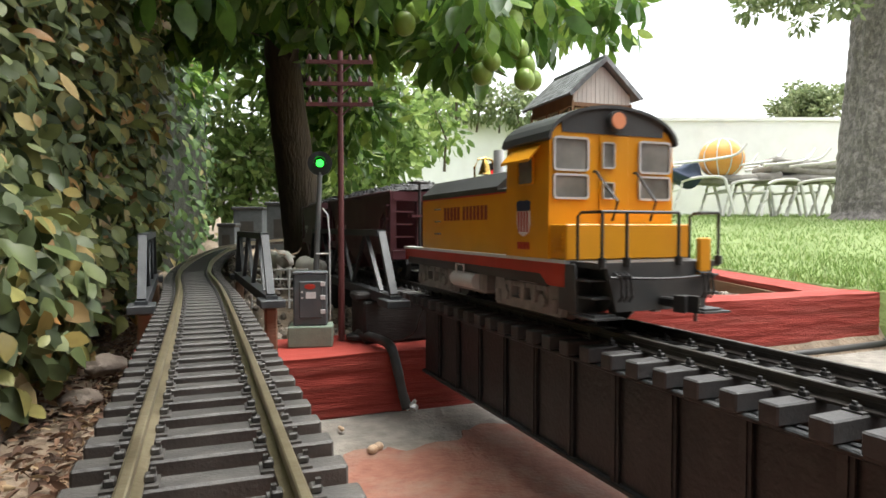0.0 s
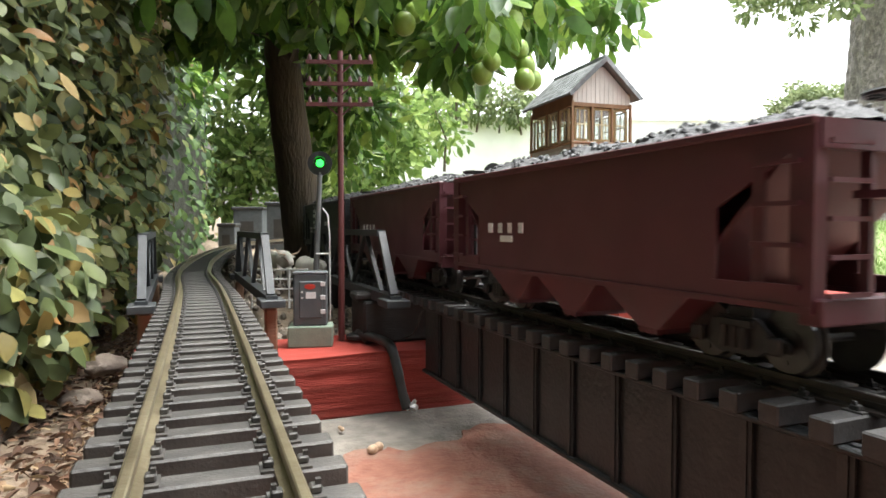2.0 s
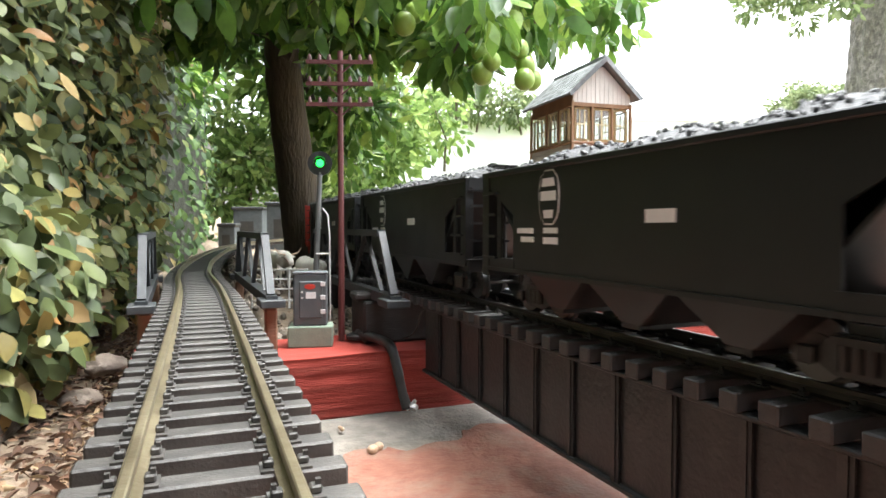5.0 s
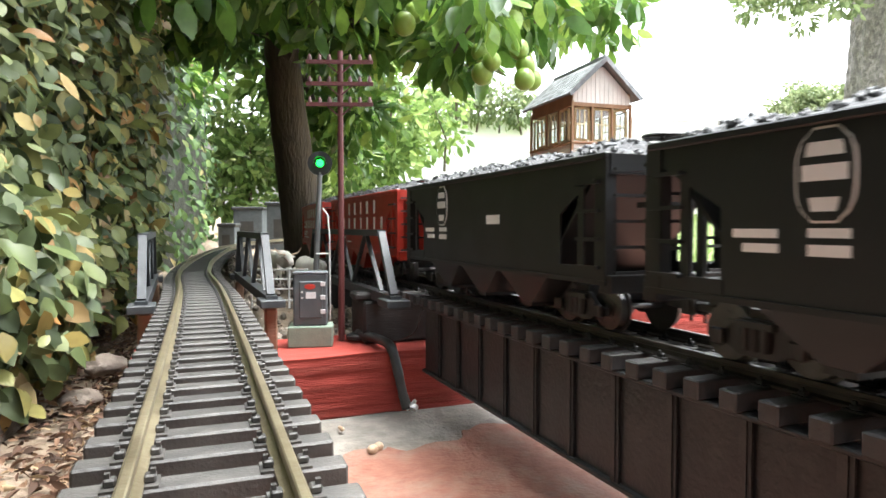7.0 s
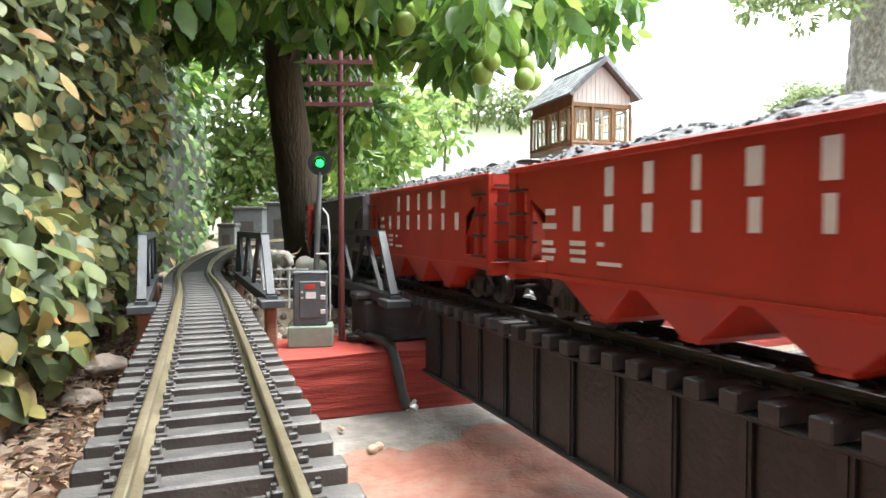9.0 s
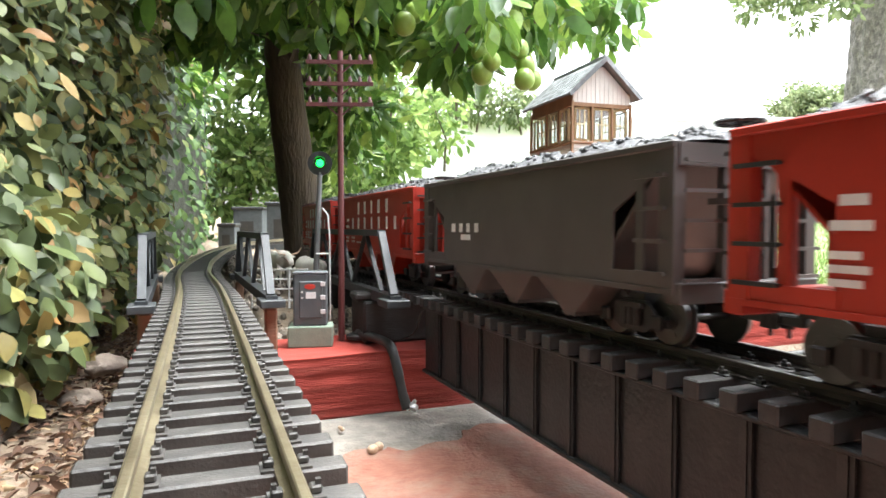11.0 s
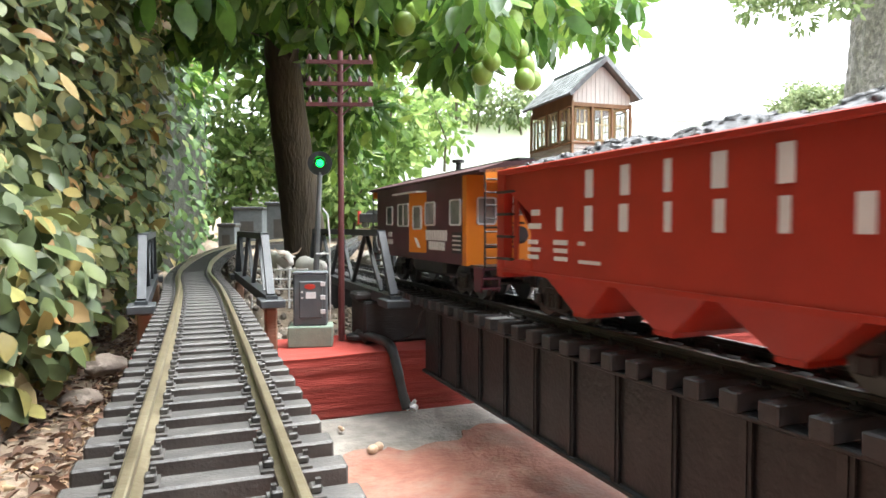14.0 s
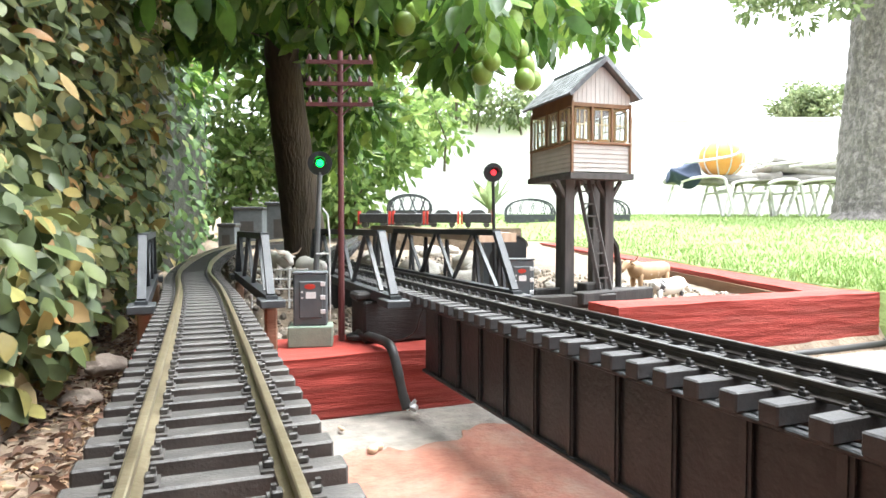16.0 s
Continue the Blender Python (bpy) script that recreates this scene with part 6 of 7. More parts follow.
def signal(m, height, lean, color, label, hood=True):
    root = thing("railway_signal", m, label, "signal", "trackside signals")
    bm = B()
    rod(bm, (0, 0, 0), (lean, 0, height), 0.0044 if hood else 0.0034, 0.0034 if hood else 0.003, 10)
    part("mast", bm, M["sig_grey"] if hood else M["black"], root)
    bm = B()
    box(bm, -0.011, 0.011, -0.011, 0.011, -0.002, 0.006, 0.001)
    part("base", bm, M["post_dark"], root)
    zc = height + 0.012
    bm = B()
    rod(bm, (lean, 0.004, zc), (lean, -0.003, zc), 0.0165, n=24)
    box(bm, lean - 0.007, lean + 0.007, 0.004, 0.014, zc - 0.010, zc + 0.010, 0.002)
    tgt = part("target", bm, M["black"], root, "round black signal target")
    bm = B()
    steps = 10
    for k in range(steps):
        a, b = math.pi * k / steps, math.pi * (k + 1) / steps
        beam(bm, (lean + 0.0085 * math.cos(a), -0.009, zc + 0.0085 * math.sin(a)), (lean + 0.0085 * math.cos(b), -0.009, zc + 0.0085 * math.sin(b)), 0.013, 0.0008, (math.cos((a + b) / 2), 0, math.sin((a + b) / 2)))
    part("hood", bm, M["black"], tgt)
    bm = B()
    ball(bm, (lean, -0.0035, zc), 0.0052, 14, 10, (1, 0.5, 1))
    part("lens", bm, color, tgt, "lit signal lens", True)
    if hood:
        bm = B()
        sweep(bm, [(lean + 0.003, -0.004, height * 0.78), (lean + 0.010, -0.004, height * 0.74), (lean + 0.0125, -0.004, height * 0.6), (lean + 0.0125, -0.004, 0.02)], 0.0011, 6)
        sweep(bm, [(lean - 0.006, -0.004, height * 0.5), (lean + 0.0125, -0.004, height * 0.5)], 0.0011, 5)
        part("conduit", bm, M["gate_white"], root)


signal(pose(0.160, 0.868, 0.0725, 0, 0, -12), 0.222, 0.010, M["green_light"], "grey-masted signal showing a green light")
signal(pose(0.497, 0.985, 0.09, 0, 0, -14), 0.212, -0.004, M["red_light"], "black-masted signal showing a red light", False)


def signal_tower():
    """Shingled signal cabin on timber legs. Local origin under the cabin at soil level."""
    root = thing("signal_tower", pose(0.652, 0.964, 0.10, 0, 0, -4), "shingled timber signal cabin on dark posts with a ladder", "signal tower")
    w, l = 0.0545, 0.075
    z0, zs, ze, za = 0.212, 0.258, 0.326, 0.400
    bm = B()
    box(bm, -w - 0.006, w + 0.006, -l - 0.006, l + 0.006, z0 - 0.012, z0 - 0.002)
    part("deck", bm, M["post_grey"], root)
    # lower walls of boards
    for k in range(6):
        z = z0 + k * (zs - z0) / 6
        bm = B()
        box(bm, -w, w, -l, l, z, z + (zs - z0) / 6 - 0.0006)
        box(bm, -w - 0.0008, w + 0.0008, -l - 0.0008, l + 0.0008, z, z + 0.0035)
        part("clapboard", bm, M["hut_wall"], root)
    bm = B()
    box(bm, -w - 0.004, w + 0.004, -l - 0.004, l + 0.004, zs, zs + 0.004, 0.0008)
    part("sill", bm, M["hut_trim"], root)
    for x in (-w, w):
        for y in (-l, l):
            bm = B()
            box(bm, x - 0.003 if x < 0 else x - 0.001, x + 0.001 if x < 0 else x + 0.003, y - 0.003 if y < 0 else y - 0.001, y + 0.001 if y < 0 else y + 0.003, z0 - 0.002, ze + 0.002)
            part("corner_post", bm, M["hut_trim"], root)
    bm = B()
    box(bm, -w - 0.001, w + 0.001, -l - 0.001, l + 0.001, ze - 0.006, ze)
    for s in (-1, 1):
        box(bm, min(s * (w - 0.003), s * (w + 0.0005)), max(s * (w - 0.003), s * (w + 0.0005)), -l, l, ze, ze + 0.020)
    part("head_beam", bm, M["hut_trim"], root)
    def sash(cx, cy, ww, axis, out, bars):
        h = ze - 0.008 - (zs + 0.005)
        cz = (ze - 0.008 + zs + 0.005) / 2
        bm = B()
        def slab(a0, a1, b0, b1, t0=-0.0016, t1=0.0016):
            if axis == "y":
                box(bm, cx + a0, cx + a1, cy + t0, cy + t1, cz + b0, cz + b1)
            else:
                box(bm, cx + t0, cx + t1, cy + a0, cy + a1, cz + b0, cz + b1)
        e = 0.0032
        low = (cx, cy - 0.0016, cz) if axis == "y" else (cx - 0.0016, cy, cz)
        frame_ring(bm, low, ww, h, e, axis, 0.0032, 0.0004)
        win = part("window", bm, M["sash"], root, "cream-painted sash")
        for k in range(1, bars):
            bm = B()
            a = -ww / 2 + ww * k / bars
            slab(a - 0.0010, a + 0.0010, -h / 2 + e, h / 2 - e, -0.001, 0.001)
            part("glazing_bar", bm, M["sash"], win)
        bm = B()
        slab(-ww / 2 + e, ww / 2 - e, -0.001, 0.001, -0.0008, 0.0008)
        part("glazing_bar", bm, M["sash"], win)
        bm = B()
        slab(-ww / 2 + e, ww / 2 - e, -h / 2 + e, h / 2 - e, -0.0004, 0.0004)
        g = part("pane", bm, M["glass"], win)
        g.visible_shadow = False

    for cx, ww, n in ((-0.037, 0.028, 3), (0.0, 0.034, 2), (0.036, 0.026, 1)):
        sash(cx, -l, ww, "y", -1, n)
        sash(cx, l, ww, "y", 1, n)
    for cy, ww, n in ((-0.048, 0.032, 2), (-0.008, 0.036, 3), (0.036, 0.034, 2)):
        sash(-w, cy, ww, "x", -1, n)
        sash(w, cy, ww, "x", 1, n)
    bm = B()
    for y in (-l, l):
        for a, b in ((-0.0195, -0.016), (0.0185, 0.0215)):
            box(bm, a, b, y - 0.002, y + 0.002, zs + 0.004, ze - 0.006)
    for x in (-w, w):
        for a, b in ((-0.030, -0.0275), (0.0120, 0.0165)):
            box(bm, x - 0.002, x + 0.002, a, b, zs + 0.004, ze - 0.006)
    part("mullion", bm, M["hut_trim"], root)
    # gables of upright boards
    for y in (-l, l):
        n = 13
        for k in range(n):
            x0, x1 = -w + 2 * w * k / n + 0.0002, -w + 2 * w * (k + 1) / n - 0.0004
            slope = 0.93
            h0, h1 = za - 0.010 - abs(x0) * slope, za - 0.010 - abs(x1) * slope
            bm = B()
            prism(bm, [(x0, ze), (x1, ze), (x1, max(ze + 0.001, h1)), (x0, max(ze + 0.001, h0))], "y", y - 0.0014, y + 0.0014)
            part("gable_board", bm, M["hut_wall"], root)
    # roof
    ov, ends = 0.013, l + 0.014
    sl = math.atan(0.93)
    for s in (-1, 1):
        bm = B()
        a, b = (0, za), (s * (w + ov), za - (w + ov) * math.tan(sl))
        nx, nz = s * math.sin(sl) * 0.003, math.cos(sl) * 0.003
        prism(bm, [a, b, (b[0] - nx, b[1] - nz), (a[0], a[1] - 0.0045)], "y", -ends, ends)
        roof = part("roof", bm, M["slate"], root, "weathered grey shingle roof")
        bm = B()
        box(bm, -0.0062, 0.0062, 0, 0.017, -0.0005, 0.0011)
        me = bpy.data.meshes.new("shingle")
        bm.to_mesh(me)
        bm.free()
        me.materials.append(M["slate"])
        length = math.hypot(w + ov, (w + ov) * math.tan(sl))
        rows = 9
        for r in range(rows):
            d = length - 0.012 - r * (length - 0.012) / rows
            for k in range(15):
                y = -ends + 0.0063 + (k + (0.5 if r % 2 else 0)) * 0.0122
                if y > ends - 0.005:
                    continue
                o = new("shingle", me)
                o.parent = roof
                cx, cz = s * d * math.cos(sl), za - d * math.sin(sl)
                base = Matrix.Translation((cx + s * math.sin(sl) * 0.001, y + R.gauss(0, 0.0004), cz + math.cos(sl) * 0.001))
                o.matrix_basis = base @ Matrix.Rotation(s * (sl - 0.05), 4, "Y") @ Matrix.Rotation(radians(-90 * s), 4, "Z")
        for y in (-ends, ends):
            bm = B()
            beam(bm, (0, y, za - 0.002), (s * (w + ov), y, za - 0.002 - (w + ov) * math.tan(sl)), 0.003, 0.007)
            part("bargeboard", bm, M["slate"], root)
    bm = B()
    beam(bm, (0, -ends, za + 0.002), (0, ends, za + 0.002), 0.006, 0.004)
    part("ridge", bm, M["slate"], root)
    # legs and braces
    for x, y in ((-0.046, -0.045), (0.031, -0.045), (-0.012, 0.035), (0.056, 0.035)):
        bm = B()
        box(bm, x - 0.009, x + 0.009, y - 0.009, y + 0.009, -0.02, z0 - 0.012, 0.001)
        part("leg", bm, M["post_grey"], root)
        for s in (-1, 1):
            bm = B()
            beam(bm, (x, y - 0.004, z0 - 0.052), (x + s * 0.024, y - 0.004, z0 - 0.013), 0.006, 0.006)
            part("brace", bm, M["post_grey"], root)
    # ladder
    bm = B()
    for x in (-0.018, 0.004):
        beam(bm, (x + 0.016, -0.082, 0.0), (x - 0.012, -0.050, z0 - 0.012), 0.004, 0.006)
    part("ladder_rail", bm, M["post_grey"], root)
    for k in range(9):
        t = (k + 0.6) / 9.5
        bm = B()
        beam(bm, (-0.019 + 0.016 - 0.028 * t, -0.082 + 0.032 * t, z0 * t * 0.94), (0.005 + 0.016 - 0.028 * t, -0.082 + 0.032 * t, z0 * t * 0.94), 0.003, 0.003)
        part("rung", bm, M["post_grey"], root)


signal_tower()

# timbers round the tower's foot
for a, b, w, h in (((0.48, 0.885, 0.098), (0.66, 0.870, 0.099), 0.024, 0.022), ((0.585, 0.865, 0.104), (0.76, 0.905, 0.104), 0.026, 0.020), ((0.62, 0.905, 0.112), (0.655, 0.905, 0.112), 0.03, 0.026), ((0.665, 0.93, 0.10), (0.75, 0.955, 0.10), 0.018, 0.02), ((0.55, 0.95, 0.10), (0.64, 0.955, 0.10), 0.018, 0.026)):
    bm = B()
    beam(bm, a, b, w, h)
    bmesh.ops.bevel(bm, geom=list(bm.edges), offset=0.002, segments=1, affect="EDGES")
    tagged(part("timber_sleeper", bm, M["post_dark"]), "dark weathered timber lying by the tower", "timber")
bm = B()
sweep(bm, [(0.735, 0.955, 0.10), (0.735, 0.955, 0.15), (0.725, 0.95, 0.185), (0.70, 0.945, 0.215), (0.69, 0.944, 0.215)], 0.006, 6)
tagged(part("bent_post", bm, M["post_dark"]), "bent dark post beside the tower", "post")


def quadruped(name, m, L, material, label, horns=True, head_down=0.0):
    """A small cow figure in parts: body, head, legs, tail."""
    root = thing(name, m, label, "toy cow", "toy cattle")
    h = L * 0.62
    bm = B()
    pts = [(-L * 0.5, 0, h * 0.80), (-L * 0.42, 0, h * 0.82), (-L * 0.2, 0, h * 0.78), (0.05 * L, 0, h * 0.76), (0.3 * L, 0, h * 0.80), (0.42 * L, 0, h * 0.86), (0.5 * L, 0, h * 0.92)]
    sweep(bm, spline(pts, 3), [L * (0.06 + 0.11 * math.sin(min(1, (i + 2) / 12) * math.pi * 0.55)) * (1 if i < 15 else 1 - 0.12 * (i - 14)) for i in range(19)], 10)
    part("body", bm, material, root, smooth=True)
    bm = B()
    sweep(bm, spline([(0.46 * L, 0, h * 0.92), (0.58 * L, 0, h * (1.0 - head_down)), (0.66 * L, 0, h * (0.96 - head_down)), (0.78 * L, 0, h * (0.80 - head_down))], 3), [0.085 * L, 0.085 * L, 0.08 * L, 0.08 * L, 0.08 * L, 0.075 * L, 0.07 * L, 0.06 * L, 0.055 * L, 0.05 * L], 8)
    head = part("head", bm, material, root, smooth=True)
    if horns:
        for s in (-1, 1):
            bm = B()
            sweep(bm, [(0.6 * L, s * 0.05 * L, h * (1.06 - head_down)), (0.6 * L, s * 0.18 * L, h * (1.12 - head_down)), (0.6 * L, s * 0.26 * L, h * (1.28 - head_down))], [0.02 * L, 0.016 * L, 0.006 * L], 6)
            part("horn", bm, M["plank"], head)
    for s in (-1, 1):
        bm = B()
        sweep(bm, [(0.57 * L, s * 0.06 * L, h * (1.02 - head_down)), (0.56 * L, s * 0.15 * L, h * (1.0 - head_down))], [0.03 * L, 0.012 * L], 6)
        part("ear", bm, material, head)
        for x in (-0.38, 0.34):
            bm = B()
            sweep(bm, [(x * L, s * 0.085 * L, h * 0.72), (x * L * 1.02, s * 0.09 * L, h * 0.4), (x * L, s * 0.09 * L, h * 0.12), (x * L, s * 0.09 * L, 0)], [0.07 * L, 0.045 * L, 0.03 * L, 0.036 * L], 7)
            part("leg", bm, material, root, smooth=True)
    bm = B()
    sweep(bm, [(-0.5 * L, 0, h * 0.92), (-0.56 * L, 0, h * 0.8), (-0.56 * L, 0, h * 0.4)], [0.02 * L, 0.014 * L, 0.02 * L], 6)
    part("tail", bm, material, root)


quadruped("toy_cow", pose(0.165, 1.26, 0.108, 0, 0, -80), 0.10, M["hide_white"], "white and tan toy cow near the trunk", True, 0.1)
quadruped("toy_cow", pose(0.205, 1.13, 0.100, 0, 0, 100), 0.10, M["hide_white"], "black-spotted white toy cow behind the cabinet", False, 0.3)
quadruped("toy_cow", pose(0.655, 1.20, 0.078, 0, 0, -110), 0.09, M["hide_tan"], "cream toy cow facing away in the bed")
quadruped("toy_longhorn", pose(0.86, 1.02, 0.082, 0, 0, 190), 0.105, M["hide_tan"], "tan and white longhorn toy in the bed")
quadruped("toy_cow", pose(0.84, 0.945, 0.062, 0, 0, 15), 0.095, M["hide_white"], "white toy cow lying behind the red timber", False, 0.25)


def gate():
    root = thing("toy_gate", pose(0.135, 1.00, 0.094, 0, 0, -18), "small white pipe gate between the tracks", "gate")
    for z in (0.012, 0.030, 0.045, 0.060):
        bm = B()
        rod(bm, (-0.045, 0, z), (0.04, 0, z), 0.0013, n=6)
        part("bar", bm, M["gate_white"], root)
    for x in (-0.045, -0.02, 0.012, 0.04):
        bm = B()
        rod(bm, (x, 0, 0), (x, 0, 0.062), 0.0015, n=6)
        part("upright", bm, M["gate_white"], root)


gate()


def stone(c, r, seed, label="pale rounded garden stone"):
    bm = B()
    bmesh.ops.create_icosphere(bm, subdivisions=3, radius=1)
    for v in bm.verts:
        v.co *= 1 + 0.22 * noise.noise(v.co * 1.6 + Vector((seed, 0, 0))) + 0.06 * noise.noise(v.co * 6)
        v.co = Vector((v.co.x * r[0], v.co.y * r[1], v.co.z * r[2]))
    ob = part("stone", bm, M["flat_rock"] if "tan" in label else M["stone"], smooth=True)
    ob.matrix_basis = Matrix.Translation(c)
    tagged(ob, label, "stone", "stones round the track")


stone((-0.098, 0.90, 0.045), (0.026, 0.024, 0.013), 1, "flat tan stone in the leaf litter")
stone((-0.112, 0.80, 0.028), (0.022, 0.026, 0.010), 8, "flat tan stone sunk in the dry soil")
bm = B()
box(bm, -0.178, -0.160, 0.50, 1.15, 0.0, 0.062, 0.002)
bmesh.ops.subdivide_edges(bm, edges=list(bm.edges), cuts=8, use_grid_fill=True)
rough_up(bm, 0.004, 24)
tagged(part("edging_board", bm, M["old_board"]), "old dark edging board at the foot of the fig", "board")
for i in range(26):
    x, y = R.uniform(0.05, 1.0), R.uniform(0.9, 1.9)
    if abs(x - BX) < 0.11 or x < 0.25 and y < 1.35 or 0.46 < x < 0.76 and y < 1.12:
        continue
    s = R.uniform(0.008, 0.022)
    stone((x, y, ground_height(x, y) + 0.012 + s * 0.4), (s, s * R.uniform(0.7, 1.2), s * 0.7), i)
for i in range(26):
    y = R.uniform(1.35, 3.2)
    x = R.uniform(0.35, 0.75 + 0.38 * (y - 1.35))
    if abs(x - on_line(y)[0].x) < 0.12:
        x = on_line(y)[0].x + 0.16
    s = R.uniform(0.02, 0.05)
    stone((x, y, ground_height(x, y) + s * 0.4), (s * 1.4, s, s * 0.7), 40 + i, "large grey boulder beyond the bridges")

def pebbles():
    V, Fc = [], []
    base = B()
    bmesh.ops.create_icosphere(base, subdivisions=1, radius=1)
    bv, bf = [v.co.copy() for v in base.verts], [[v.index for v in f.verts] for f in base.faces]
    base.free()
    for k in range(2600):
        x, y = R.uniform(0.04, 1.15), 0.86 + 1.9 * R.random() ** 1.4
        near = abs(x - on_line(y)[0].x) < 0.05
        s = R.uniform(0.0025, 0.010) * (0.6 if near else 1)
        e = Euler((R.uniform(0, 6), R.uniform(0, 6), R.uniform(0, 6))).to_matrix()
        i = len(V)
        z = ground_height(x, y) + 0.004
        V.extend(e @ Vector((v.x * s, v.y * s * 0.8, v.z * s * 0.6)) + Vector((x, y, z)) for v in bv)
        Fc.extend([a + i for a in f] for f in bf)
    me = bpy.data.meshes.new("gravel")
    me.from_pydata(V, [], Fc)
    me.materials.append(M["pebble"])
    tagged(new("gravel", me), "mixed pale gravel scattered over the soil", "gravel", kind="stuff")


pebbles()

# cable over the red block
bm = B()
sweep(bm, spline([(0.205, 0.80, 0.082), (0.215, 0.745, 0.083), (0.2195, 0.705, 0.080), (0.2235, 0.691, 0.055), (0.2275, 0.685, 0.030), (0.2315, 0.680, 0.012)], 6), 0.0058, 8)
tagged(part("cable", bm, M["cable"], smooth=True), "thick black cable hanging over the red block", "cable")
bm = B()
sweep(bm, [(0.230, 0.679, 0.012), (0.240, 0.675, 0.022)], 0.0022, 8)
sweep(bm, [(0.236, 0.674, 0.012), (0.240, 0.677, 0.016)], 0.0045, 8)
tagged(part("cable_plug", bm, M["silver"]), "bright metal plug at the cable's end", "plug")
bm = B()
ring = [(0.207 + 0.014 * math.cos(a), 0.80 + 0.012 * math.sin(a), 0.078) for a in [k * math.tau / 14 for k in range(15)]]
sweep(bm, ring, 0.0042, 7)
tagged(part("cable_coil", bm, M["cable"]), "coil of black cable on the red block", "cable")
bm = B()
sweep(bm, spline([(0.215, 0.79, 0.078), (0.235, 0.755, 0.0765), (0.255, 0.725, 0.090), (0.257, 0.705, 0.115), (0.262, 0.690, 0.136), (0.272, 0.680, 0.1375)], 6), 0.0011, 6)
tagged(part("wire", bm, M["cable"]), "thin black wire running up to the track", "wire")
# peanut shells and scraps on the paving
for x, y, a, s in ((0.166, 0.582, 40, 1.0), (0.15, 0.66, 100, 0.5), (0.115, 0.615, 70, 0.4)):
    bm = B()
    ball(bm, (-0.005, 0, 0.0045), 0.0052, 10, 8, (1.2, 1, 0.9))
    ball(bm, (0.005, 0, 0.0045), 0.0047, 10, 8, (1.2, 1, 0.9))
    ob = part("peanut_shell", bm, M["plank"], smooth=True)
    ob.matrix_basis = pose(x, y, 0.003, 0, 0, a) @ Matrix.Scale(s, 4)
    tagged(ob, "dry tan peanut shell on the paving", "nut shell")


# ---------------------------------------------------------------- beyond the bridge
def plank_table():
    root = thing("plank_bench", Matrix.Identity(4), "long bare plank lying on low dark trestles beside the truss", "bench")
    path = spline([(0.445, 0.872, 0.2035), (0.445, 1.10, 0.2085), (0.447, 1.32, 0.2135), (0.475, 1.55, 0.2145), (0.515, 1.74, 0.2140)], 7)
    bm = B()
    rings = []
    for i, p in enumerate(path):
        lift = 0.0016 * noise.noise((p.y * 17, 0, 2)) + 0.001 * noise.noise((p.y * 60, 0, 5))
        rings.append([bm.verts.new((p.x + u, p.y, p.z + w + lift)) for u, w in ((-0.032, -0.007), (0.032, -0.007), (0.032, 0.007), (-0.032, 0.0085))])
    for a, b in zip(rings, rings[1:]):
        for k in range(4):
            bm.faces.new((a[k], b[k], b[(k + 1) % 4], a[(k + 1) % 4]))
    bm.faces.new(rings[0])
    bm.faces.new(rings[-1][::-1])
    part("plank", bm, M["plank"], root)
    for i in (1, 8, 15, 22, 27):
        p = path[i]
        z0 = ground_height(p.x, p.y) - 0.01
        bm = B()
        for x in (-0.022, 0.022):
            beam(bm, (p.x + x, p.y - 0.022, z0), (p.x + x, p.y, p.z - 0.006), 0.005, 0.005)
            beam(bm, (p.x + x, p.y + 0.022, z0), (p.x + x, p.y, p.z - 0.006), 0.005, 0.005)
        part("trestle", bm, M["truss"], root)


plank_table()


def shed():
    root = thing("toy_shed", pose(0.575, 1.11, 0.062, 0, 0, -20), "small grey shed with arched roof beyond the bridge", "model building")
    bm = B()
    w, l, h = 0.041, 0.045, 0.122
    out = [(-w, 0), (w, 0)] + [(w * math.cos(a), h + 0.022 * math.sin(a)) for a in [math.pi * k / 10 for k in range(11)]]
    prism(bm, out, "y", -l, l)
    part("wall", bm, M["box_grey"], root)
    bm = B()
    arc = [(w * 1.08 * math.cos(a), h + 0.025 * math.sin(a)) for a in [math.pi * k / 10 for k in range(11)]]
    prism(bm, arc + [(x * 0.96, z - 0.002) for x, z in arc[::-1]], "y", -l - 0.004, l + 0.004)
    part("roof", bm, M["sig_grey"], root, "pale curved roof")
    # The open archway: a flat plate coloured as its shade.
    bm = B()
    prism(bm, [(-0.030, 0.0), (0.004, 0.0)] + [(-0.013 + 0.017 * math.cos(a), 0.100 + 0.017 * math.sin(a)) for a in [math.pi * k / 8 for k in range(9)]], "y", -l - 0.002, -l)
    part("door", bm, M["inside_shade"], root)


shed()


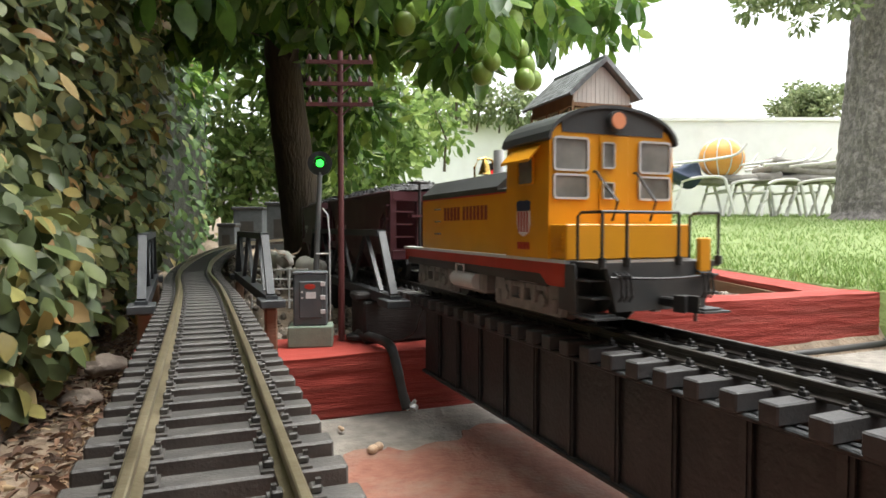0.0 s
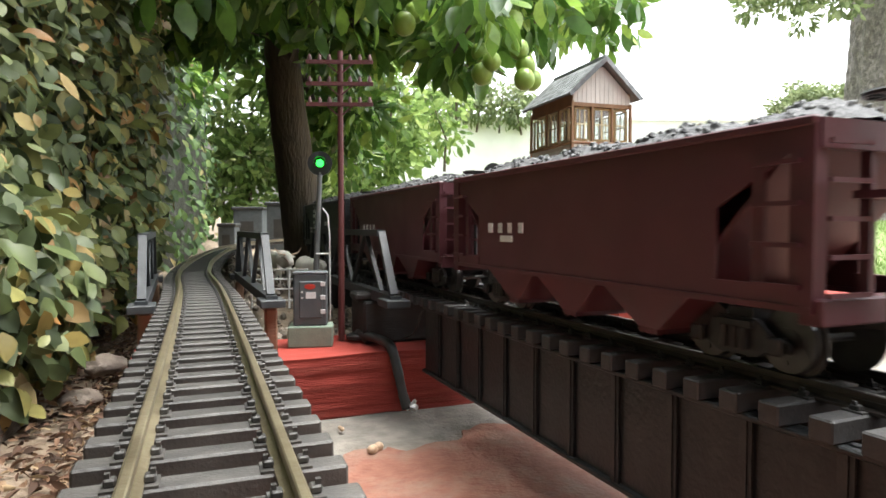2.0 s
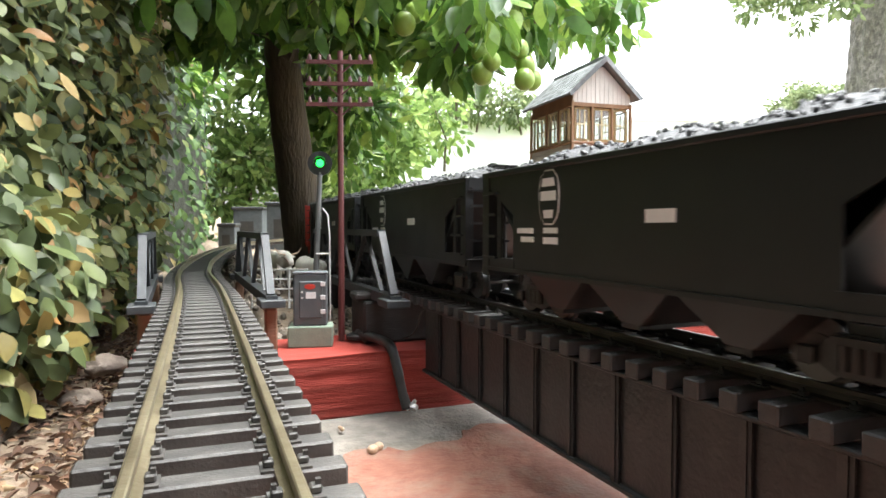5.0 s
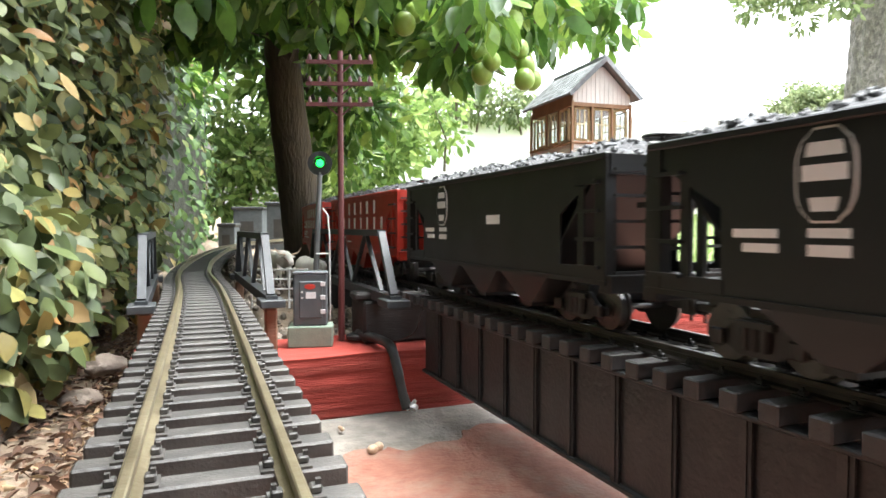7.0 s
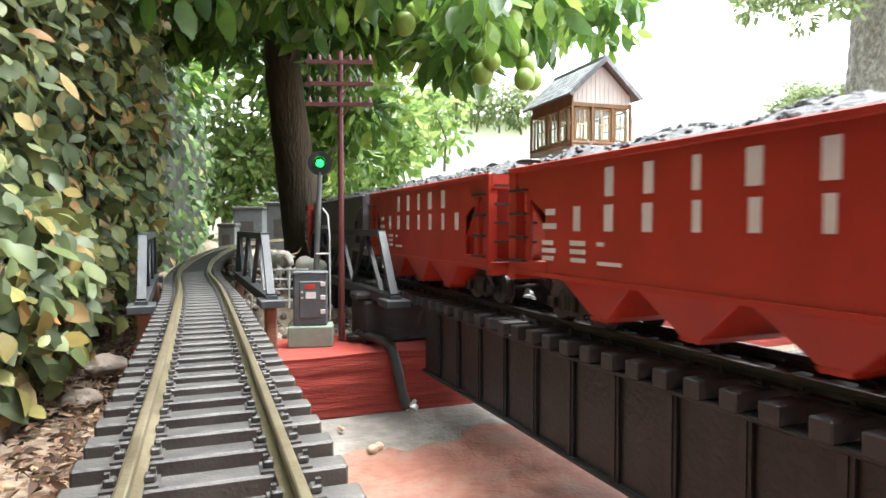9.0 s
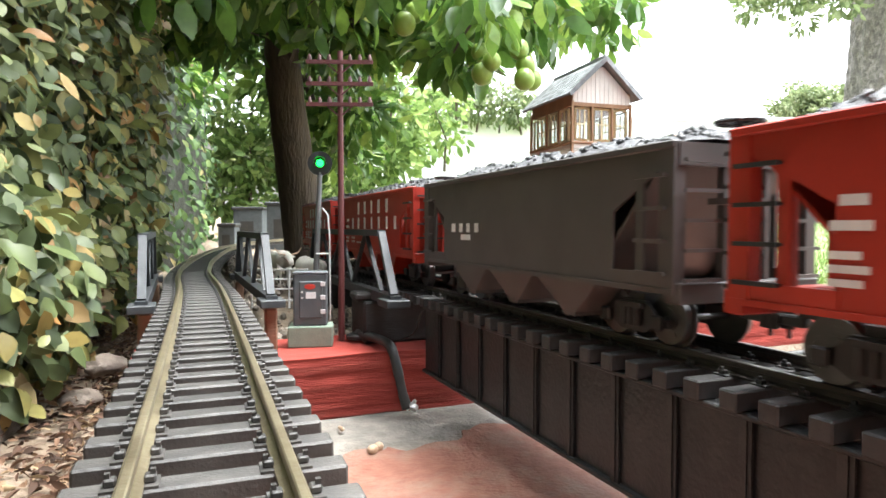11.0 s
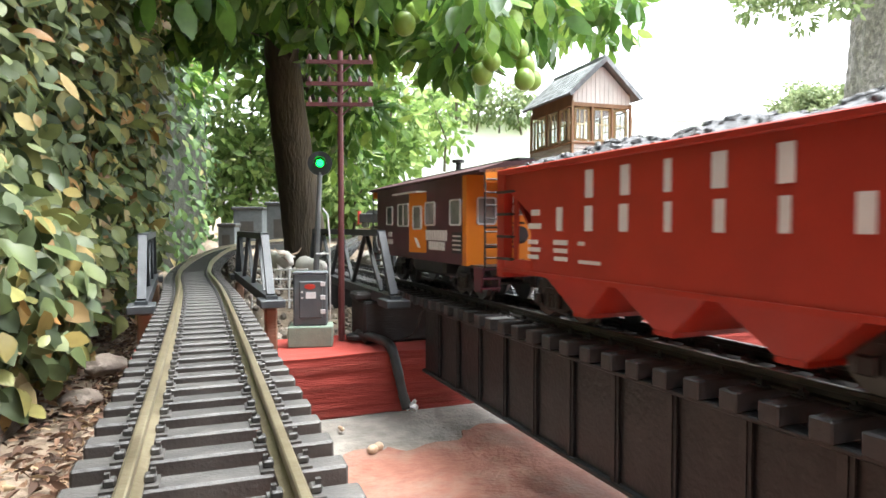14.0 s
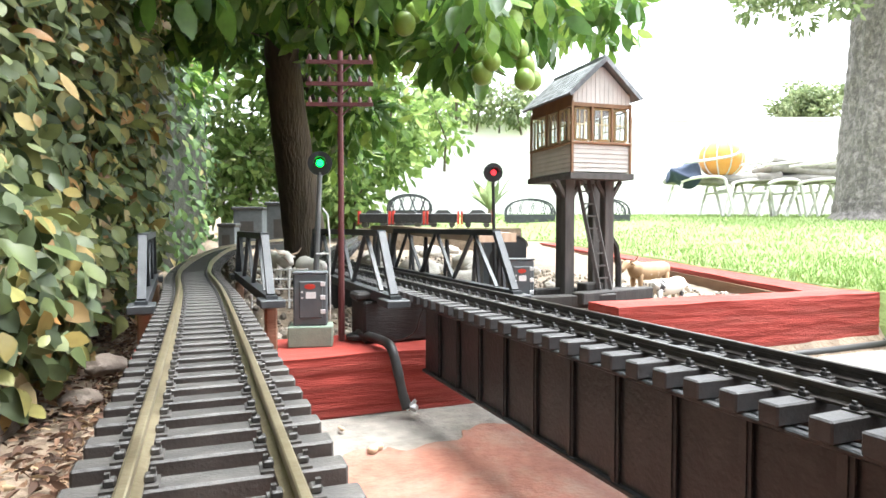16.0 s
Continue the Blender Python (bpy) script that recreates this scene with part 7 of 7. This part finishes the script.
def parked_train(k, x0, label, red):
    root = thing("parked_wagon", Matrix.Translation(across(x0, 3.8, 0.215)) @ Matrix.Rotation(radians(-24), 4, "Z"), label, "model wagon", "parked model wagons")
    bm = B()
    box(bm, -0.085, 0.085, -0.05, 0.05, 0.03, 0.085, 0.004)
    part("body", bm, M["black"], root)
    for s in (-1, 1):
        bm = B()
        prism(bm, [(-0.035, 0.02), (0.035, 0.02), (0.028, 0.10), (-0.02, 0.10)], "x", s * 0.086, s * 0.098)
        part("end_panel", bm, M["stripe_red"] if red else M["black"], root, "red end panel" if red else "")
        for y in (-0.04, 0.04):
            bm = B()
            rod(bm, (s * 0.055, y - 0.006, 0.018), (s * 0.055, y + 0.006, 0.018), 0.018, n=14)
            part("wheel", bm, M["wheel"], root)
    bm = B()
    prism(bm, [(-0.05, 0.085), (0.05, 0.085), (0.03, 0.105), (-0.03, 0.105)], "y", -0.045, 0.045)
    part("roof", bm, M["loco_grey"], root)


for k in range(4):
    parked_train(k, -0.41 + 0.205 * k, "black model wagon with red ends parked on the far track", True)
bm = B()
box(bm, -0.62, 0.34, -0.12, 0.12, -0.1, 0.213)
ob = part("retaining_bed", bm, M["soil"])
ob.matrix_basis = Matrix.Translation(across(0.12, 3.83, 0.0)) @ Matrix.Rotation(radians(-22), 4, "Z")
tagged(ob, "raised soil bed under the parked wagons", "bed", kind="structure")


def arch_bridge(x0, d, L, h, label):
    root = thing("arch_truss_bridge", Matrix.Translation(across(x0, d, 0.29)) @ Matrix.Rotation(radians(-22), 4, "Z"), label, "model bridge", "far model bridges")
    for y in (-0.07, 0.07):
        bm = B()
        beam(bm, (-L / 2, y, 0.03), (L / 2, y, 0.03), 0.015, 0.03)
        box(bm, -L / 2, L / 2, y - 0.006, y + 0.006, -0.06, 0.02)
        part("deck_girder", bm, M["truss"], root)
        pts = [(L / 2 * math.cos(a), y, 0.04 + h * math.sin(a) ** 0.7) for a in [math.pi * k / 12 for k in range(13)]]
        for a, b in zip(pts, pts[1:]):
            bm = B()
            beam(bm, a, b, 0.014, 0.014)
            part("top_chord", bm, M["truss"], root)
        for k, p in enumerate(pts[1:-1]):
            bm = B()
            beam(bm, (p[0], y, 0.04), p, 0.008, 0.008)
            beam(bm, (pts[k][0] if k % 2 else pts[k + 2][0], y, 0.04), p, 0.006, 0.006)
            part("web", bm, M["truss"], root)


arch_bridge(0.82, 6.0, 0.46, 0.15, "grey model arch truss bridge beyond the lawn")
arch_bridge(1.58, 6.1, 0.40, 0.15, "grey model arch truss bridge beyond the lawn")
arch_bridge(-0.23, 4.4, 0.30, 0.11, "grey model truss bridge behind the parked wagons")
bm = B()
for k in range(9):
    box(bm, 0.3 + 0.3 * k, 0.3 + 0.3 * k + 0.29, -0.08, 0.08, 0.05, 0.26 + 0.01 * (k % 2), 0.006)
ob = part("brick_edging", bm, M["redwood"])
ob.matrix_basis = Matrix.Translation(across(0, 6.25, 0)) @ Matrix.Rotation(radians(-22), 4, "Z")
tagged(ob, "low red edging along the far bed", "edging", kind="structure")

# sheds at the end of the garden track
for x0, d, w, h, z, label in ((-1.36, 4.5, 0.2, 0.27, 0.12, "small grey hut at the end of the track"), (-0.98, 3.9, 0.17, 0.28, 0.12, "dark grey hut near the trunk"), (-1.15, 3.4, 0.09, 0.14, 0.13, "pale grey box beside the track")):
    root = thing("toy_hut", Matrix.Translation(across(x0, d, z - 0.05)) @ Matrix.Rotation(radians(-20), 4, "Z"), label, "model building")
    bm = B()
    box(bm, -w / 2, w / 2, -w / 2, w / 2, 0, h, 0.004)
    part("wall", bm, M["box_grey"], root)
    bm = B()
    box(bm, -w * 0.56, w * 0.56, -w * 0.56, w * 0.56, h, h + 0.02, 0.004)
    part("roof", bm, M["loco_grey"], root)
    # Window opening as a flat plate, its inner shade put into the colour.
    bm = B()
    box(bm, -w * 0.25, w * 0.2, -w / 2 - 0.003, -w / 2, h * 0.3, h * 0.7)
    part("window", bm, M["inside_shade"], root)


# ---------------------------------------------------------------- lawn furniture
def lawn_chair(m, flip=1):
    root = thing("patio_chair", m, "white tube-framed patio chair stacked on the lawn", "chair", "stacked patio chairs")
    for s in (-0.26, 0.26):
        bm = B()
        sweep(bm, spline([(-0.32, s, 0.0), (-0.22, s, 0.30), (-0.15, s, 0.42), (0.25, s, 0.45), (0.34, s, 0.30), (0.42, s, 0.0)], 5), 0.02, 7)
        part("leg_frame", bm, M["tube_white"], root)
        bm = B()
        sweep(bm, spline([(-0.3, s, 0.62), (0.1, s, 0.66), (0.42, s, 0.72), (0.55, s, 0.85)], 5), 0.017, 7)
        part("arm_frame", bm, M["tube_white"], root)
    for k in range(5):
        bm = B()
        box(bm, -0.22 + 0.1 * k, -0.14 + 0.1 * k, -0.26, 0.26, 0.435, 0.447, 0.003)
        part("strap", bm, M["cushion"], root)
    for x in (-0.22, 0.38):
        bm = B()
        rod(bm, (x, -0.26, 0.3), (x, 0.26, 0.3), 0.014, n=7)
        part("crossbar", bm, M["tube_white"], root)


def furniture():
    for x, d, a in ((3.75, 8.2, 10), (4.35, 8.3, -8), (4.95, 8.3, 4), (5.35, 8.2, -5)):
        p = across(x, d, 0)
        lawn_chair(Matrix.Translation((p.x, p.y, lawn_height(p.x, p.y))) @ Matrix.Rotation(radians(-22 + a), 4, "Z"))
    for x, z, w, a in ((3.30, 0.46, 0.75, 2), (3.85, 0.48, 0.85, -3), (4.35, 0.47, 0.85, 2), (4.85, 0.49, 0.95, -3), (4.65, 0.57, 1.1, 4), (4.95, 0.65, 0.95, -6), (4.5, 0.66, 0.7, 5)):
        p = across(x, 8.2, 0)
        bm = B()
        box(bm, -w / 2, w / 2, -0.25, 0.25, -0.05, 0.05, 0.03)
        es = [e for e in bm.edges if abs((e.verts[0].co - e.verts[1].co).normalized().x) > 0.9]
        bmesh.ops.subdivide_edges(bm, edges=es, cuts=14)
        rough_up(bm, 0.025, 5)
        ob = part("cushion", bm, M["cushion"], smooth=True)
        ob.matrix_basis = Matrix.Translation((p.x, p.y, lawn_height(p.x, p.y) + z)) @ Matrix.Rotation(radians(-22), 4, "Z") @ Matrix.Rotation(radians(a), 4, "Y")
        tagged(ob, "faded grey lounger cushion lying on the chairs", "cushion", "cushions on the patio chairs")
    p = across(3.55, 8.1, 0)
    bm = B()
    ball(bm, (0, 0, 0), 0.26, 24, 16, (1.1, 1, 0.95))
    ob = part("beach_ball", bm, M["ball"], smooth=True)
    ob.matrix_basis = Matrix.Translation((p.x, p.y, lawn_height(p.x, p.y) + 0.74))
    tagged(ob, "large orange ball resting on the patio chairs", "ball")
    for k in range(5):
        bm = B()
        a = k * math.pi / 5
        sweep(bm, [(0.290 * math.cos(t) * math.cos(a), 0.265 * math.cos(t) * math.sin(a), 0.252 * math.sin(t)) for t in [i * math.tau / 24 for i in range(25)]], 0.009, 5)
        part("cord", bm, M["tube_white"], ob)
    for x, d, a in ((4.05, 8.0, 20), (4.65, 8.05, -15)):
        q = across(x, d, 0)
        lawn_chair(Matrix.Translation((q.x, q.y, lawn_height(q.x, q.y))) @ Matrix.Rotation(radians(-22 + a), 4, "Z"))
    p = across(3.03, 8.0, 0)
    bm = B()
    ball(bm, (0, 0, 0), 0.17, 24, 16, (1.4, 1, 0.8))
    rough_up(bm, 0.09, 6)
    ob = part("folded_cover", bm, M["navy_cloth"], smooth=True)
    ob.matrix_basis = Matrix.Translation((p.x, p.y, lawn_height(p.x, p.y) + 0.52))
    tagged(ob, "dark navy cloth bundle on the patio chairs", "bundle")
    lawn_chair(Matrix.Translation(across(3.2, 8.1, 0.385)) @ Matrix.Rotation(radians(-30), 4, "Z"))


furniture()


def agave():
    c = across(0.62, 8.3, 0.34)
    out = []
    for k in range(18):
        a = R.uniform(0, math.tau)
        out.append((c + Vector((0.02 * math.cos(a), 0.02 * math.sin(a), 0.1)), (math.cos(a), math.sin(a), R.uniform(0.6, 2.2)), (-math.cos(a), -math.sin(a), 0.6), R.uniform(0.7, 1.1)))
    root = thing("garden_plant", Matrix.Identity(4), "pale broad-leaved plant in front of the white wall", "plant")
    leaves("foliage", out, M["far_leaf"], root, 0.5, 0.22, 0.2)
    bm = B()
    rod(bm, (c.x, c.y, 0.3), (c.x, c.y, c.z + 0.12), 0.05, 0.03, 8)
    part("stalk", bm, M["stem"], root)


agave()


# ---------------------------------------------------------------- movement
def travelled(t):
    """Metres that the train has gone: it runs a little faster towards the end."""
    slack = np.interp(t, (0, 0.5, 1.0, 1.5, 3.5, 7, 8, 8.5, 9, 11.5, 12.5, 13, 14.6, 15.3, 16), (0, 0.010, 0.011, 0.007, -0.006, 0, 0.0095, 0.021, 0.029, 0.002, -0.010, -0.0135, -0.0036, 0.0046, 0.010))
    return 0.2958 * t + 0.002225 * t * t + float(slack)


def motions():
    times = [i * 0.25 for i in range(65)]
    for root, start, axles in TRAIN:
        rows = []
        for t in times:
            p, a = on_line(start - travelled(t))
            rows.append((t, Matrix.Translation(p) @ Matrix.Rotation(a, 4, "Z")))
        walk(root, rows)
        for w, r in axles:
            base = w.matrix_basis.copy()
            n = int(travelled(16.0) / r / radians(80)) + 1
            rows = []
            for i in range(n + 1):
                t = 16.0 * i / n
                rows.append((t, base @ Matrix.Rotation(travelled(t) / r, 4, "X")))
            walk(w, rows)


motions()
